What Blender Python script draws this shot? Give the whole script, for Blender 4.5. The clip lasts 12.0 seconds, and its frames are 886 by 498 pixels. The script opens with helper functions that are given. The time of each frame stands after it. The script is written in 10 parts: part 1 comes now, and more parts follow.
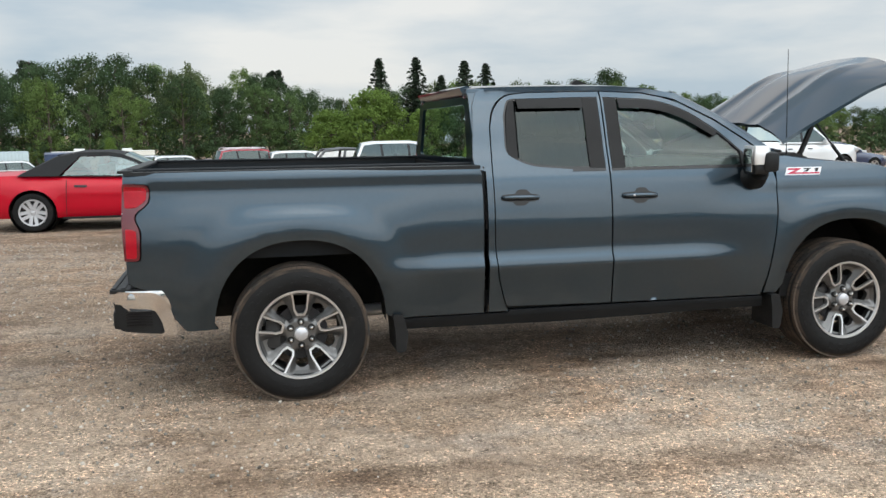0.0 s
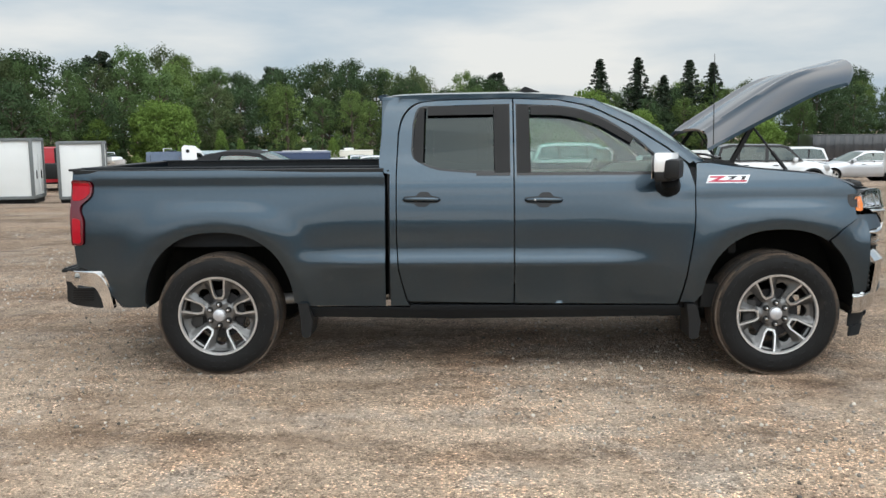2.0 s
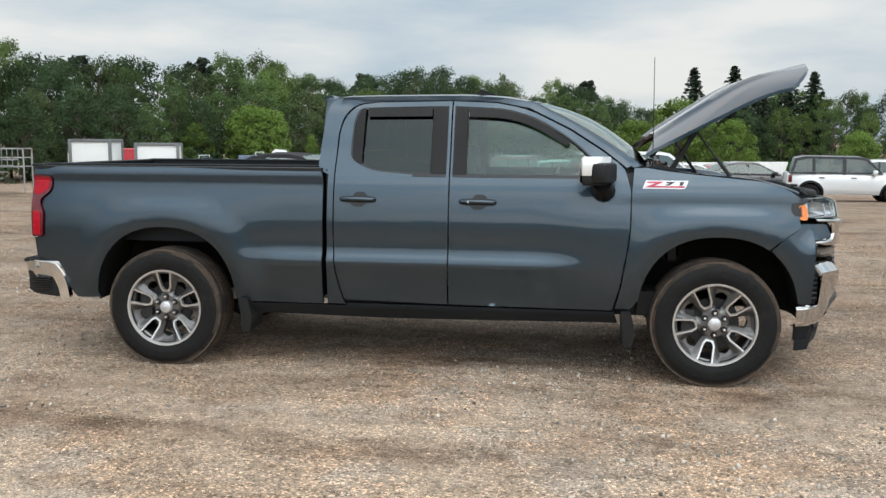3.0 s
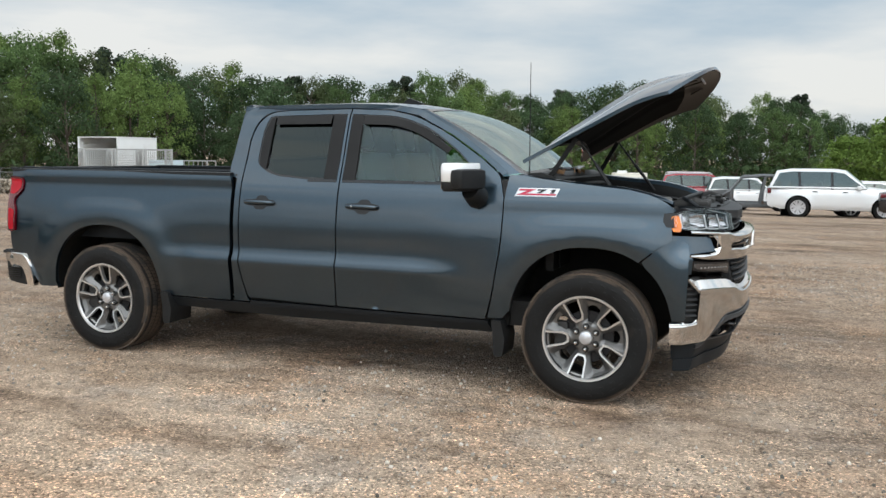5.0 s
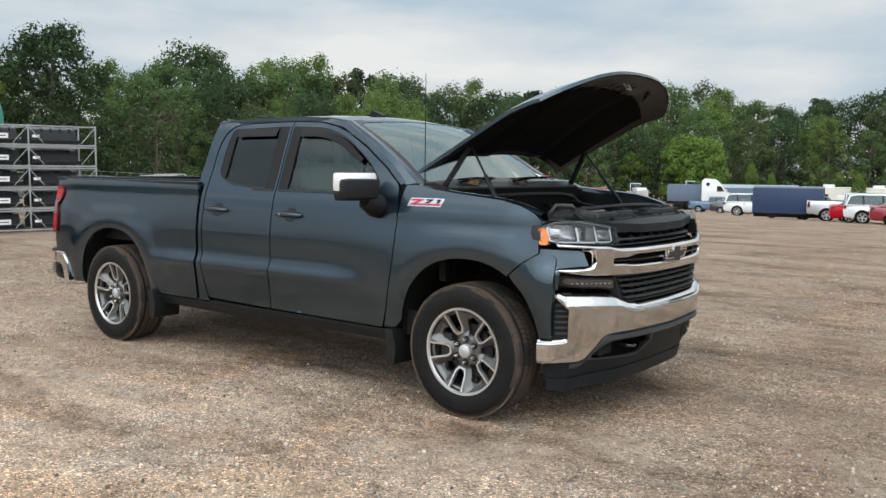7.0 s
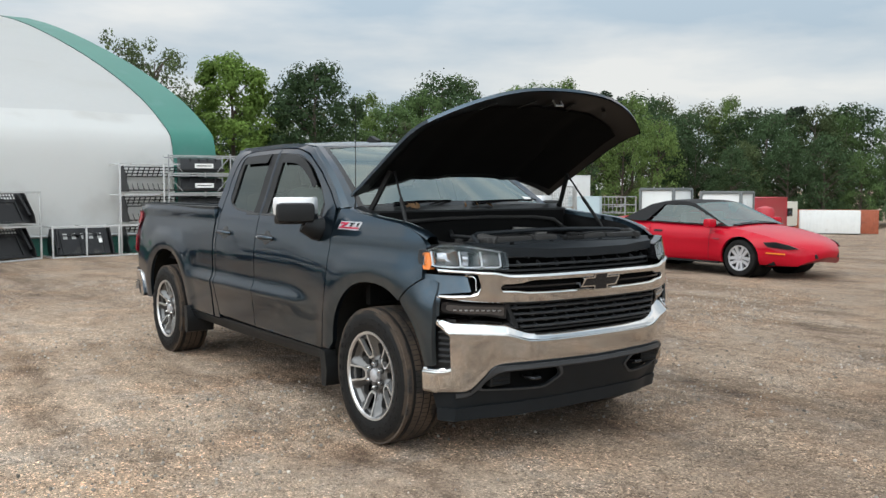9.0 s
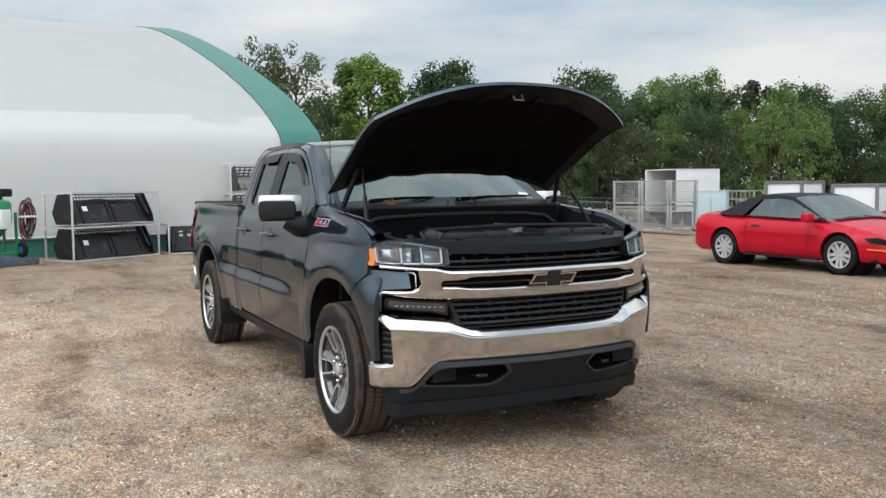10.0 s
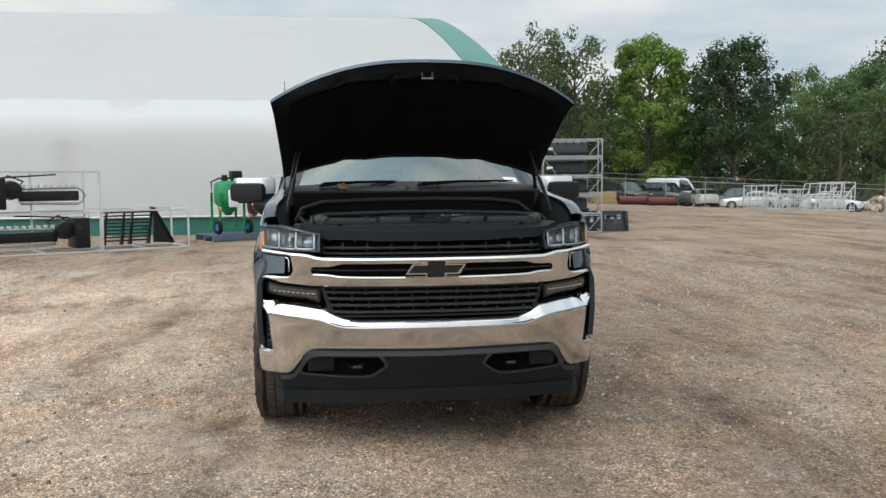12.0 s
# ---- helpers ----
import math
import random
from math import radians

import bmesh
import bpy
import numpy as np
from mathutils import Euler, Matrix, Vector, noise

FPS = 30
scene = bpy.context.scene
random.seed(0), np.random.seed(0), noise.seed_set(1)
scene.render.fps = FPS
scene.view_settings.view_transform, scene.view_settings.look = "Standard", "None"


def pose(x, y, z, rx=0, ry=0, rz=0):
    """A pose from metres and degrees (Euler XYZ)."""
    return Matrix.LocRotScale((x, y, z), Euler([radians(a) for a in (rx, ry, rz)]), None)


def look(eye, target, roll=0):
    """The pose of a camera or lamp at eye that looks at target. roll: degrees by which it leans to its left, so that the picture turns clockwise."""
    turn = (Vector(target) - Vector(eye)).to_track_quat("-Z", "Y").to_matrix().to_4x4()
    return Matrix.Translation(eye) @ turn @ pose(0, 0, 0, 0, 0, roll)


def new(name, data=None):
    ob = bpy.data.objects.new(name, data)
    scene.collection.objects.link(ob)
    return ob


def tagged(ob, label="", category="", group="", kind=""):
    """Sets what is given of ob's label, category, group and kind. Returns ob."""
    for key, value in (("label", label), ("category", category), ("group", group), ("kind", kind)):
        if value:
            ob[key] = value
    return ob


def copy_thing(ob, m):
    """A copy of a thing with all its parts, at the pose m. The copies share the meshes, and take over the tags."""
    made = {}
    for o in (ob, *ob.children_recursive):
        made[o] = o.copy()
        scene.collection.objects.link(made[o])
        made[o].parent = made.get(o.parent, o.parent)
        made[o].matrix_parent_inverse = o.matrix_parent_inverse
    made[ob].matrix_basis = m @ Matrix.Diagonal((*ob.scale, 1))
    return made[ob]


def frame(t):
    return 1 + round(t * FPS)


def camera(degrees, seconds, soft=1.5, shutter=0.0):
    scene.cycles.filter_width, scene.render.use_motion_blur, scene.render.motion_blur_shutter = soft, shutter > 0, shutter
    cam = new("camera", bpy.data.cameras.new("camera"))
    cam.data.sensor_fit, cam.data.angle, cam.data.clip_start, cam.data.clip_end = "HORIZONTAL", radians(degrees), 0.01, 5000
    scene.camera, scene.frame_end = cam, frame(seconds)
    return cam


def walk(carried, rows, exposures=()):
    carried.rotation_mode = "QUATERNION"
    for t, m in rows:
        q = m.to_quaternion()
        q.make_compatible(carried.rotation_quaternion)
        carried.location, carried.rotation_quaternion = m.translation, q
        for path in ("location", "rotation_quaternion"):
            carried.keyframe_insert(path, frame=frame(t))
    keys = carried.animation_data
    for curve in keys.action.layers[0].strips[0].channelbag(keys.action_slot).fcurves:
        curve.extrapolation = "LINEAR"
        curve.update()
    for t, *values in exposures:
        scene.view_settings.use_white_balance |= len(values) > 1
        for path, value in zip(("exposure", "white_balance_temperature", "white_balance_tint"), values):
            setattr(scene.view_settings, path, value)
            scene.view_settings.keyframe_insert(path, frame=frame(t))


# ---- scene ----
cam = camera(53.7, 12.0)
PATH = [
    (0, (-0.341, -6.179, 1.610), (0.112, -4.249, 1.340), -0.7),
    (0.5, (0.168, -6.397, 1.590), (0.486, -4.440, 1.323), -0.7),
    (1, (0.636, -6.522, 1.598), (0.823, -4.549, 1.333), -0.8),
    (1.5, (1.169, -6.596, 1.598), (1.230, -4.614, 1.336), -0.7),
    (2, (1.683, -6.767, 1.618), (1.629, -4.785, 1.356), -0.5),
    (2.5, (2.192, -6.758, 1.581), (2.033, -4.780, 1.325), -0.0),
    (3, (2.730, -6.732, 1.576), (2.469, -4.764, 1.331), 0.3),
    (3.2, (2.945, -6.730, 1.588), (2.643, -4.767, 1.347), 0.5),
    (4.8, (4.665, -6.358, 1.553), (3.994, -4.486, 1.341), 0.6),
    (5, (4.832, -6.306, 1.527), (4.120, -4.449, 1.315), 0.6),
    (5.5, (5.353, -6.126, 1.527), (4.517, -4.321, 1.317), 0.5),
    (6, (5.935, -5.930, 1.546), (4.967, -4.192, 1.339), 0.4),
    (6.5, (6.367, -5.585, 1.533), (5.280, -3.918, 1.333), 0.5),
    (7, (6.825, -5.261, 1.527), (5.621, -3.675, 1.340), 0.6),
    (7.5, (7.216, -4.913, 1.554), (5.890, -3.424, 1.386), 0.8),
    (7.7, (7.336, -4.743, 1.549), (5.970, -3.291, 1.386), 0.9),
    (9.3, (8.432, -3.444, 1.521), (6.761, -2.354, 1.387), -0.3),
    (9.5, (8.539, -3.251, 1.484), (6.833, -2.215, 1.349), -0.4),
    (10, (8.845, -2.768, 1.526), (7.058, -1.881, 1.384), -0.7),
    (10.5, (8.967, -2.194, 1.513), (7.109, -1.469, 1.364), -0.6),
    (11, (9.188, -1.639, 1.518), (7.274, -1.080, 1.361), -0.5),
    (11.5, (9.237, -1.128, 1.500), (7.287, -0.718, 1.338), -0.2),
    (12, (9.266, -0.526, 1.503), (7.289, -0.283, 1.332), -0.3),
]
walk(cam, [(t, look(eye, target, roll)) for t, eye, target, roll in PATH])

# ---- world and sun: bright overcast sky ----
world = bpy.data.worlds.new("sky")
scene.world = world
world.use_nodes = True
wn, wl = world.node_tree.nodes, world.node_tree.links
wn.clear()
SUN_EL, SUN_AZ = 62.0, 300.0   # degrees; azimuth counted from +x towards +y


def wnode(kind, **values):
    n = wn.new(kind)
    for k, v in values.items():
        n.inputs[k].default_value = v
    return n


w_out = wnode("ShaderNodeOutputWorld")
w_bg = wnode("ShaderNodeBackground", Strength=1.0)
w_sky = wnode("ShaderNodeTexSky")
w_sky.sky_type = "NISHITA"
w_sky.sun_disc = False
w_sky.sun_elevation, w_sky.sun_rotation = radians(SUN_EL), radians(90 - SUN_AZ)
w_sky.air_density, w_sky.dust_density, w_sky.ozone_density = 1.0, 2.0, 1.0
w_dim = wnode("ShaderNodeVectorMath")
w_dim.operation = "SCALE"
w_dim.inputs["Scale"].default_value = 0.09
w_tc = wnode("ShaderNodeTexCoord")
w_map = wnode("ShaderNodeMapping")
w_map.inputs["Scale"].default_value = (1.0, 1.0, 4.2)
w_map.inputs["Rotation"].default_value = (0.1, 0.06, 0.4)
w_n1 = wnode("ShaderNodeTexNoise", Scale=2.1, Detail=6.0, Roughness=0.52)
w_ramp = wnode("ShaderNodeValToRGB")
w_ramp.color_ramp.elements[0].position, w_ramp.color_ramp.elements[0].color = 0.40, (0.50, 0.61, 0.70, 1)
w_ramp.color_ramp.elements[1].position, w_ramp.color_ramp.elements[1].color = 0.62, (0.90, 0.905, 0.88, 1)
w_mix = wnode("ShaderNodeMix")
w_mix.data_type = "RGBA"
w_mix.inputs[0].default_value = 0.86
wl.new(w_tc.outputs["Generated"], w_map.inputs["Vector"])
wl.new(w_map.outputs["Vector"], w_n1.inputs["Vector"])
wl.new(w_n1.outputs["Fac"], w_ramp.inputs["Fac"])
wl.new(w_sky.outputs["Color"], w_dim.inputs[0])
wl.new(w_dim.outputs["Vector"], w_mix.inputs[6])
# an overcast sky is brighter overhead than at the horizon
w_sep = wnode("ShaderNodeSeparateXYZ")
w_up = wnode("ShaderNodeMapRange")
w_up.inputs["From Min"].default_value, w_up.inputs["From Max"].default_value = 0.16, 0.60
w_up.inputs["To Min"].default_value, w_up.inputs["To Max"].default_value = 1.0, 1.75
w_bright = wnode("ShaderNodeVectorMath")
w_bright.operation = "SCALE"
wl.new(w_tc.outputs["Generated"], w_sep.inputs[0])
wl.new(w_sep.outputs["Z"], w_up.inputs["Value"])
wl.new(w_ramp.outputs["Color"], w_bright.inputs[0])
# and brighter towards the veiled sun than away from it
w_side = wnode("ShaderNodeVectorMath")
w_side.operation = "DOT_PRODUCT"
w_side.inputs[1].default_value = (math.cos(radians(SUN_AZ)) * 0.87, math.sin(radians(SUN_AZ)) * 0.87, 0.50)
w_veil = wnode("ShaderNodeMapRange")
w_veil.inputs["From Min"].default_value, w_veil.inputs["From Max"].default_value = 0.20, 0.95
w_veil.inputs["To Min"].default_value, w_veil.inputs["To Max"].default_value = 1.0, 2.4
w_both = wnode("ShaderNodeMath")
w_both.operation = "MULTIPLY"
wl.new(w_tc.outputs["Generated"], w_side.inputs[0])
wl.new(w_side.outputs["Value"], w_veil.inputs["Value"])
wl.new(w_up.outputs["Result"], w_both.inputs[0])
wl.new(w_veil.outputs["Result"], w_both.inputs[1])
wl.new(w_both.outputs[0], w_bright.inputs["Scale"])
wl.new(w_bright.outputs["Vector"], w_mix.inputs[7])
wl.new(w_mix.outputs[2], w_bg.inputs["Color"])
wl.new(w_bg.outputs["Background"], w_out.inputs["Surface"])

sun_data = bpy.data.lights.new("sun", "SUN")
sun_data.energy, sun_data.angle, sun_data.color = 0.5, radians(60), (1.0, 0.97, 0.93)
sun = new("sun", sun_data)
sun.matrix_world = look((math.cos(radians(SUN_AZ)) * 50, math.sin(radians(SUN_AZ)) * 50, 50 * math.tan(radians(SUN_EL))), (0, 0, 0))

# ---- materials ----
def mat(name, color, rough=0.5, metal=0.0, var=0.12, scale=8.0, bump=0.0, bump_scale=60.0, coat=0.0, spec=0.5, fine=0.0,
        stain=None, stain_at=0.62, stain_scale=1.5, island=0.0, transmission=0.0, ior=1.45, alpha=1.0, rough_var=0.0, random_ob=0.0):
    """A Principled material with variation at two scales, optional stains, grain relief and change from piece to piece."""
    m = bpy.data.materials.new(name)
    m.use_nodes = True
    nt = m.node_tree
    n, l = nt.nodes, nt.links
    b = n["Principled BSDF"]
    b.inputs["Roughness"].default_value = rough
    b.inputs["Metallic"].default_value = metal
    b.inputs["Coat Weight"].default_value = coat
    b.inputs["Coat Roughness"].default_value = 0.04
    b.inputs["Specular IOR Level"].default_value = spec
    b.inputs["Transmission Weight"].default_value = transmission
    b.inputs["IOR"].default_value = ior
    b.inputs["Alpha"].default_value = alpha
    col = n.new("ShaderNodeRGB")
    col.outputs[0].default_value = (*color, 1)
    out = col.outputs[0]
    tc = n.new("ShaderNodeTexCoord")

    def factor(source, lo, hi):
        r = n.new("ShaderNodeMapRange")
        r.inputs["To Min"].default_value, r.inputs["To Max"].default_value = lo, hi
        l.new(source, r.inputs["Value"])
        return r.outputs["Result"]

    def times(c, f):
        v = n.new("ShaderNodeVectorMath")
        v.operation = "SCALE"
        l.new(c, v.inputs[0])
        l.new(f, v.inputs["Scale"])
        return v.outputs["Vector"]

    def noise_of(s, detail=4.0):
        t = n.new("ShaderNodeTexNoise")
        t.inputs["Scale"].default_value, t.inputs["Detail"].default_value = s, detail
        l.new(tc.outputs["Object"], t.inputs["Vector"])
        return t.outputs["Fac"]

    if var:
        out = times(out, factor(noise_of(scale), 1 - 2 * var, 1 + 2 * var))
    if fine:
        out = times(out, factor(noise_of(scale * 14, 2.0), 1 - 2 * fine, 1 + 2 * fine))
    if island:
        g = n.new("ShaderNodeNewGeometry")
        out = times(out, factor(g.outputs["Random Per Island"], 1 - island, 1 + island))
    if random_ob:
        g = n.new("ShaderNodeObjectInfo")
        out = times(out, factor(g.outputs["Random"], 1 - random_ob, 1 + random_ob))
    if stain:
        r = n.new("ShaderNodeMapRange")
        r.interpolation_type = "SMOOTHSTEP"
        r.inputs["From Min"].default_value, r.inputs["From Max"].default_value = stain_at - 0.07, stain_at + 0.07
        l.new(noise_of(stain_scale, 6.0), r.inputs["Value"])
        x = n.new("ShaderNodeMix")
        x.data_type = "RGBA"
        l.new(r.outputs["Result"], x.inputs[0])
        l.new(out, x.inputs[6])
        x.inputs[7].default_value = (*stain, 1)
        out = x.outputs[2]
    l.new(out, b.inputs["Base Color"])
    if rough_var:
        l.new(factor(noise_of(scale * 2.3), max(0.02, rough - rough_var), rough + rough_var), b.inputs["Roughness"])
    if bump:
        u = n.new("ShaderNodeBump")
        u.inputs["Strength"].default_value, u.inputs["Distance"].default_value = bump, 0.01
        l.new(noise_of(bump_scale, 5.0), u.inputs["Height"])
        l.new(u.outputs["Normal"], b.inputs["Normal"])
    return m


def leaf_mat(name, color, spread=0.35):
    m = mat(name, color, rough=0.7, var=0.26, scale=0.45, island=spread * 0.6, spec=0.06, random_ob=0.22)
    nt = m.node_tree
    b = nt.nodes["Principled BSDF"]
    t = nt.nodes.new("ShaderNodeBsdfTranslucent")
    x = nt.nodes.new("ShaderNodeMixShader")
    x.inputs["Fac"].default_value = 0.32
    nt.links.new(b.inputs["Base Color"].links[0].from_socket, t.inputs["Color"])
    nt.links.new(b.outputs[0], x.inputs[1])
    nt.links.new(t.outputs[0], x.inputs[2])
    nt.links.new(x.outputs[0], nt.nodes["Material Output"].inputs["Surface"])
    return m


def glass_mat(name, tint, rough=0.0, see=0.75, ior=1.9):
    """A thin pane: part clear and tinted, part mirror by Fresnel."""
    m = bpy.data.materials.new(name)
    m.use_nodes = True
    nt = m.node_tree
    n, l = nt.nodes, nt.links
    n.remove(n["Principled BSDF"])
    tr = n.new("ShaderNodeBsdfTransparent")
    tr.inputs["Color"].default_value = (*[c * see for c in tint], 1)
    gl = n.new("ShaderNodeBsdfGlossy")
    gl.inputs["Roughness"].default_value = rough
    gl.inputs["Color"].default_value = (0.88, 1.0, 0.97, 1)
    fr = n.new("ShaderNodeFresnel")
    fr.inputs["IOR"].default_value = ior
    x = n.new("ShaderNodeMixShader")
    l.new(fr.outputs[0], x.inputs["Fac"])
    l.new(tr.outputs[0], x.inputs[1])
    l.new(gl.outputs[0], x.inputs[2])
    l.new(x.outputs[0], n["Material Output"].inputs["Surface"])
    return m


M_PAINT = mat("slate_blue_paint", (0.036, 0.057, 0.076), rough=0.33, metal=0.95, var=0.02, scale=3, coat=1.0, fine=0.03)
M_PAINT.node_tree.nodes["Principled BSDF"].inputs["Coat IOR"].default_value = 1.50
M_PAINT.node_tree.nodes["Principled BSDF"].inputs["Specular Tint"].default_value = (0.20, 0.26, 0.31, 1)
# whitened and hardly metallic: the sky mirrored in chrome is put into its colour
M_MIRROR_CAP = mat("bright_mirror_cap", (0.80, 0.80, 0.80), rough=0.22, metal=0.25, var=0.02, scale=20)
M_CHROME = mat("chrome", (0.66, 0.655, 0.65), rough=0.09, metal=1.0, var=0.02, scale=20, rough_var=0.03)
M_ALLOY = mat("machined_alloy", (0.66, 0.655, 0.65), rough=0.30, metal=0.8, var=0.04, scale=30)
M_ALLOY_FACE = mat("satin_grey_alloy", (0.155, 0.154, 0.152), rough=0.40, metal=0.85, var=0.05, scale=30)
# near-black pocket grey: shade deep inside the wheels is put into it
M_ALLOY_DARK = mat("grey_alloy_pocket", (0.024, 0.024, 0.026), rough=0.45, metal=0.5, var=0.1, scale=20)
M_BLACK = mat("black_plastic", (0.009, 0.0095, 0.010), spec=0.35, rough=0.5, var=0.12, scale=12, bump=0.15, bump_scale=300)
M_BLACK_GLOSS = mat("gloss_black_trim", (0.012, 0.012, 0.013), rough=0.16, var=0.05, scale=12)
M_GREY_TRIM = mat("charcoal_plastic", (0.012, 0.0145, 0.017), spec=0.22, rough=0.5, var=0.08, scale=10)
M_PILLAR = mat("dark_brown_grey_trim", (0.011, 0.0105, 0.0105), spec=0.22, rough=0.42, var=0.05, scale=10)
M_RUBBER = mat("tyre_rubber", (0.011, 0.0108, 0.0108), rough=0.62, spec=0.2, var=0.18, scale=9, stain=(0.030, 0.026, 0.022), stain_at=0.70, stain_scale=5, bump=0.2, bump_scale=120)
M_MUD = mat("dusty_tyre_tread", (0.085, 0.062, 0.046), rough=0.9, var=0.25, scale=8, stain=(0.03, 0.028, 0.026), stain_at=0.55, stain_scale=7, bump=0.4, bump_scale=90)
M_SHOULDER = mat("dusty_tyre_shoulder", (0.020, 0.018, 0.0165), rough=0.8, spec=0.2, var=0.3, scale=14, stain=(0.060, 0.045, 0.034), stain_at=0.50, stain_scale=6, bump=0.3, bump_scale=90)
M_WELL = mat("wheel_well_liner", (0.008, 0.008, 0.007), rough=0.9, var=0.2, scale=6, spec=0.2, stain=(0.02, 0.017, 0.014), stain_at=0.62, stain_scale=3)
M_GLASS = glass_mat("tinted_window_glass", (0.62, 0.86, 0.79), see=0.80, ior=1.62)
M_GLASS_DARK = glass_mat("privacy_glass", (0.22, 0.21, 0.25), see=0.20, ior=1.48)
M_WINDSHIELD = glass_mat("windshield_glass", (0.72, 0.90, 0.85), see=0.6, ior=2.7)
M_LENS = glass_mat("clear_lens", (0.97, 0.98, 1.0), see=0.98, ior=1.45)
M_AMBER = mat("amber_lens", (0.80, 0.22, 0.03), rough=0.15, var=0.08, scale=40, coat=1.0)
M_RED_SEGMENT = mat("ribbed_red_lens", (0.36, 0.002, 0.012), rough=0.3, spec=0.2, var=0.12, scale=30, coat=0.3)
M_RED_LENS = mat("red_lens", (0.10, 0.003, 0.009), rough=0.18, var=0.10, scale=25, coat=1.0)
M_RED_BADGE = mat("red_badge_enamel", (0.42, 0.015, 0.05), rough=0.3, var=0.04)
M_LAMP_WHITE = mat("lamp_reflector", (0.80, 0.81, 0.83), rough=0.22, metal=0.3, var=0.05, scale=60)
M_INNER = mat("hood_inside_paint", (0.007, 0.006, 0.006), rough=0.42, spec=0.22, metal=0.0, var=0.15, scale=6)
M_BOWL = mat("smoked_chrome_bowl", (0.45, 0.45, 0.46), rough=0.16, metal=0.95, var=0.05, scale=40)
M_SMOKED = mat("smoked_clear_lens", (0.05, 0.045, 0.043), rough=0.12, var=0.15, scale=60, coat=1.0)
M_SILVER = mat("silver_badge", (0.56, 0.56, 0.58), rough=0.3, metal=0.5, var=0.03)
# felt of the hood pad, and the near-black that fills shaded gaps
M_PAD_AND_SHADE = mat("hood_pad_felt", (0.006, 0.006, 0.006), rough=0.95, var=0.15, scale=6, spec=0.1)
M_ENGINE = mat("engine_bay_black", (0.010, 0.010, 0.010), rough=0.6, spec=0.2, var=0.25, scale=8)
M_ENGINE_GREY = mat("dusty_engine_plastic", (0.034, 0.033, 0.032), rough=0.6, spec=0.25, var=0.2, scale=9)
M_ENGINE_DUST = mat("dusty_grey_engine_cover", (0.17, 0.163, 0.152), rough=0.7, var=0.2, scale=9)
# paler charcoal paints the highlights on pocket frames, valance lip, slats and fins
M_TRIM_HIGHLIT = mat("worn_charcoal_plastic", (0.040, 0.042, 0.045), rough=0.5, var=0.1, scale=10)
M_STEEL = mat("bare_steel", (0.45, 0.45, 0.45), rough=0.4, metal=0.8, var=0.12, scale=15)
M_SEAT = mat("grey_seat_cloth", (0.26, 0.26, 0.27), rough=0.9, var=0.1, scale=15)
M_DASH = mat("dash_grey", (0.20, 0.20, 0.205), rough=0.6, var=0.08, scale=10)
M_PAPER = mat("white_paper", (0.80, 0.80, 0.78), rough=0.8, var=0.03)
M_LEAF = mat("dry_leaf", (0.30, 0.17, 0.08), rough=0.8, var=0.2, scale=20)
M_RED_PLASTIC = mat("red_cap_plastic", (0.45, 0.02, 0.03), rough=0.4, var=0.05)

# ---- mesh tools ----
from mathutils.geometry import delaunay_2d_cdt


def mesh_of(name, verts, faces, material, smooth=True, sharp=40):
    me = bpy.data.meshes.new(name)
    me.from_pydata([tuple(v) for v in verts], [], [tuple(f) for f in faces])
    me.validate()
    for m in material if isinstance(material, (list, tuple)) else [material]:
        me.materials.append(m)
    if smooth:
        me.shade_smooth()
        me.set_sharp_from_angle(angle=radians(sharp))
    return me


def link(name, me, parent=None, label=""):
    ob = new(name, me)
    if parent is not None:
        ob.parent = parent
    if label:
        ob["label"] = label
    return ob


def thing(name, at=(0, 0, 0), turn=0.0, label="", category="", group="", kind=""):
    """An Empty at a thing's base."""
    ob = new(name)
    ob.empty_display_size = 0.2
    ob.matrix_world = pose(*at, 0, 0, turn)
    return tagged(ob, label, category, group, kind)


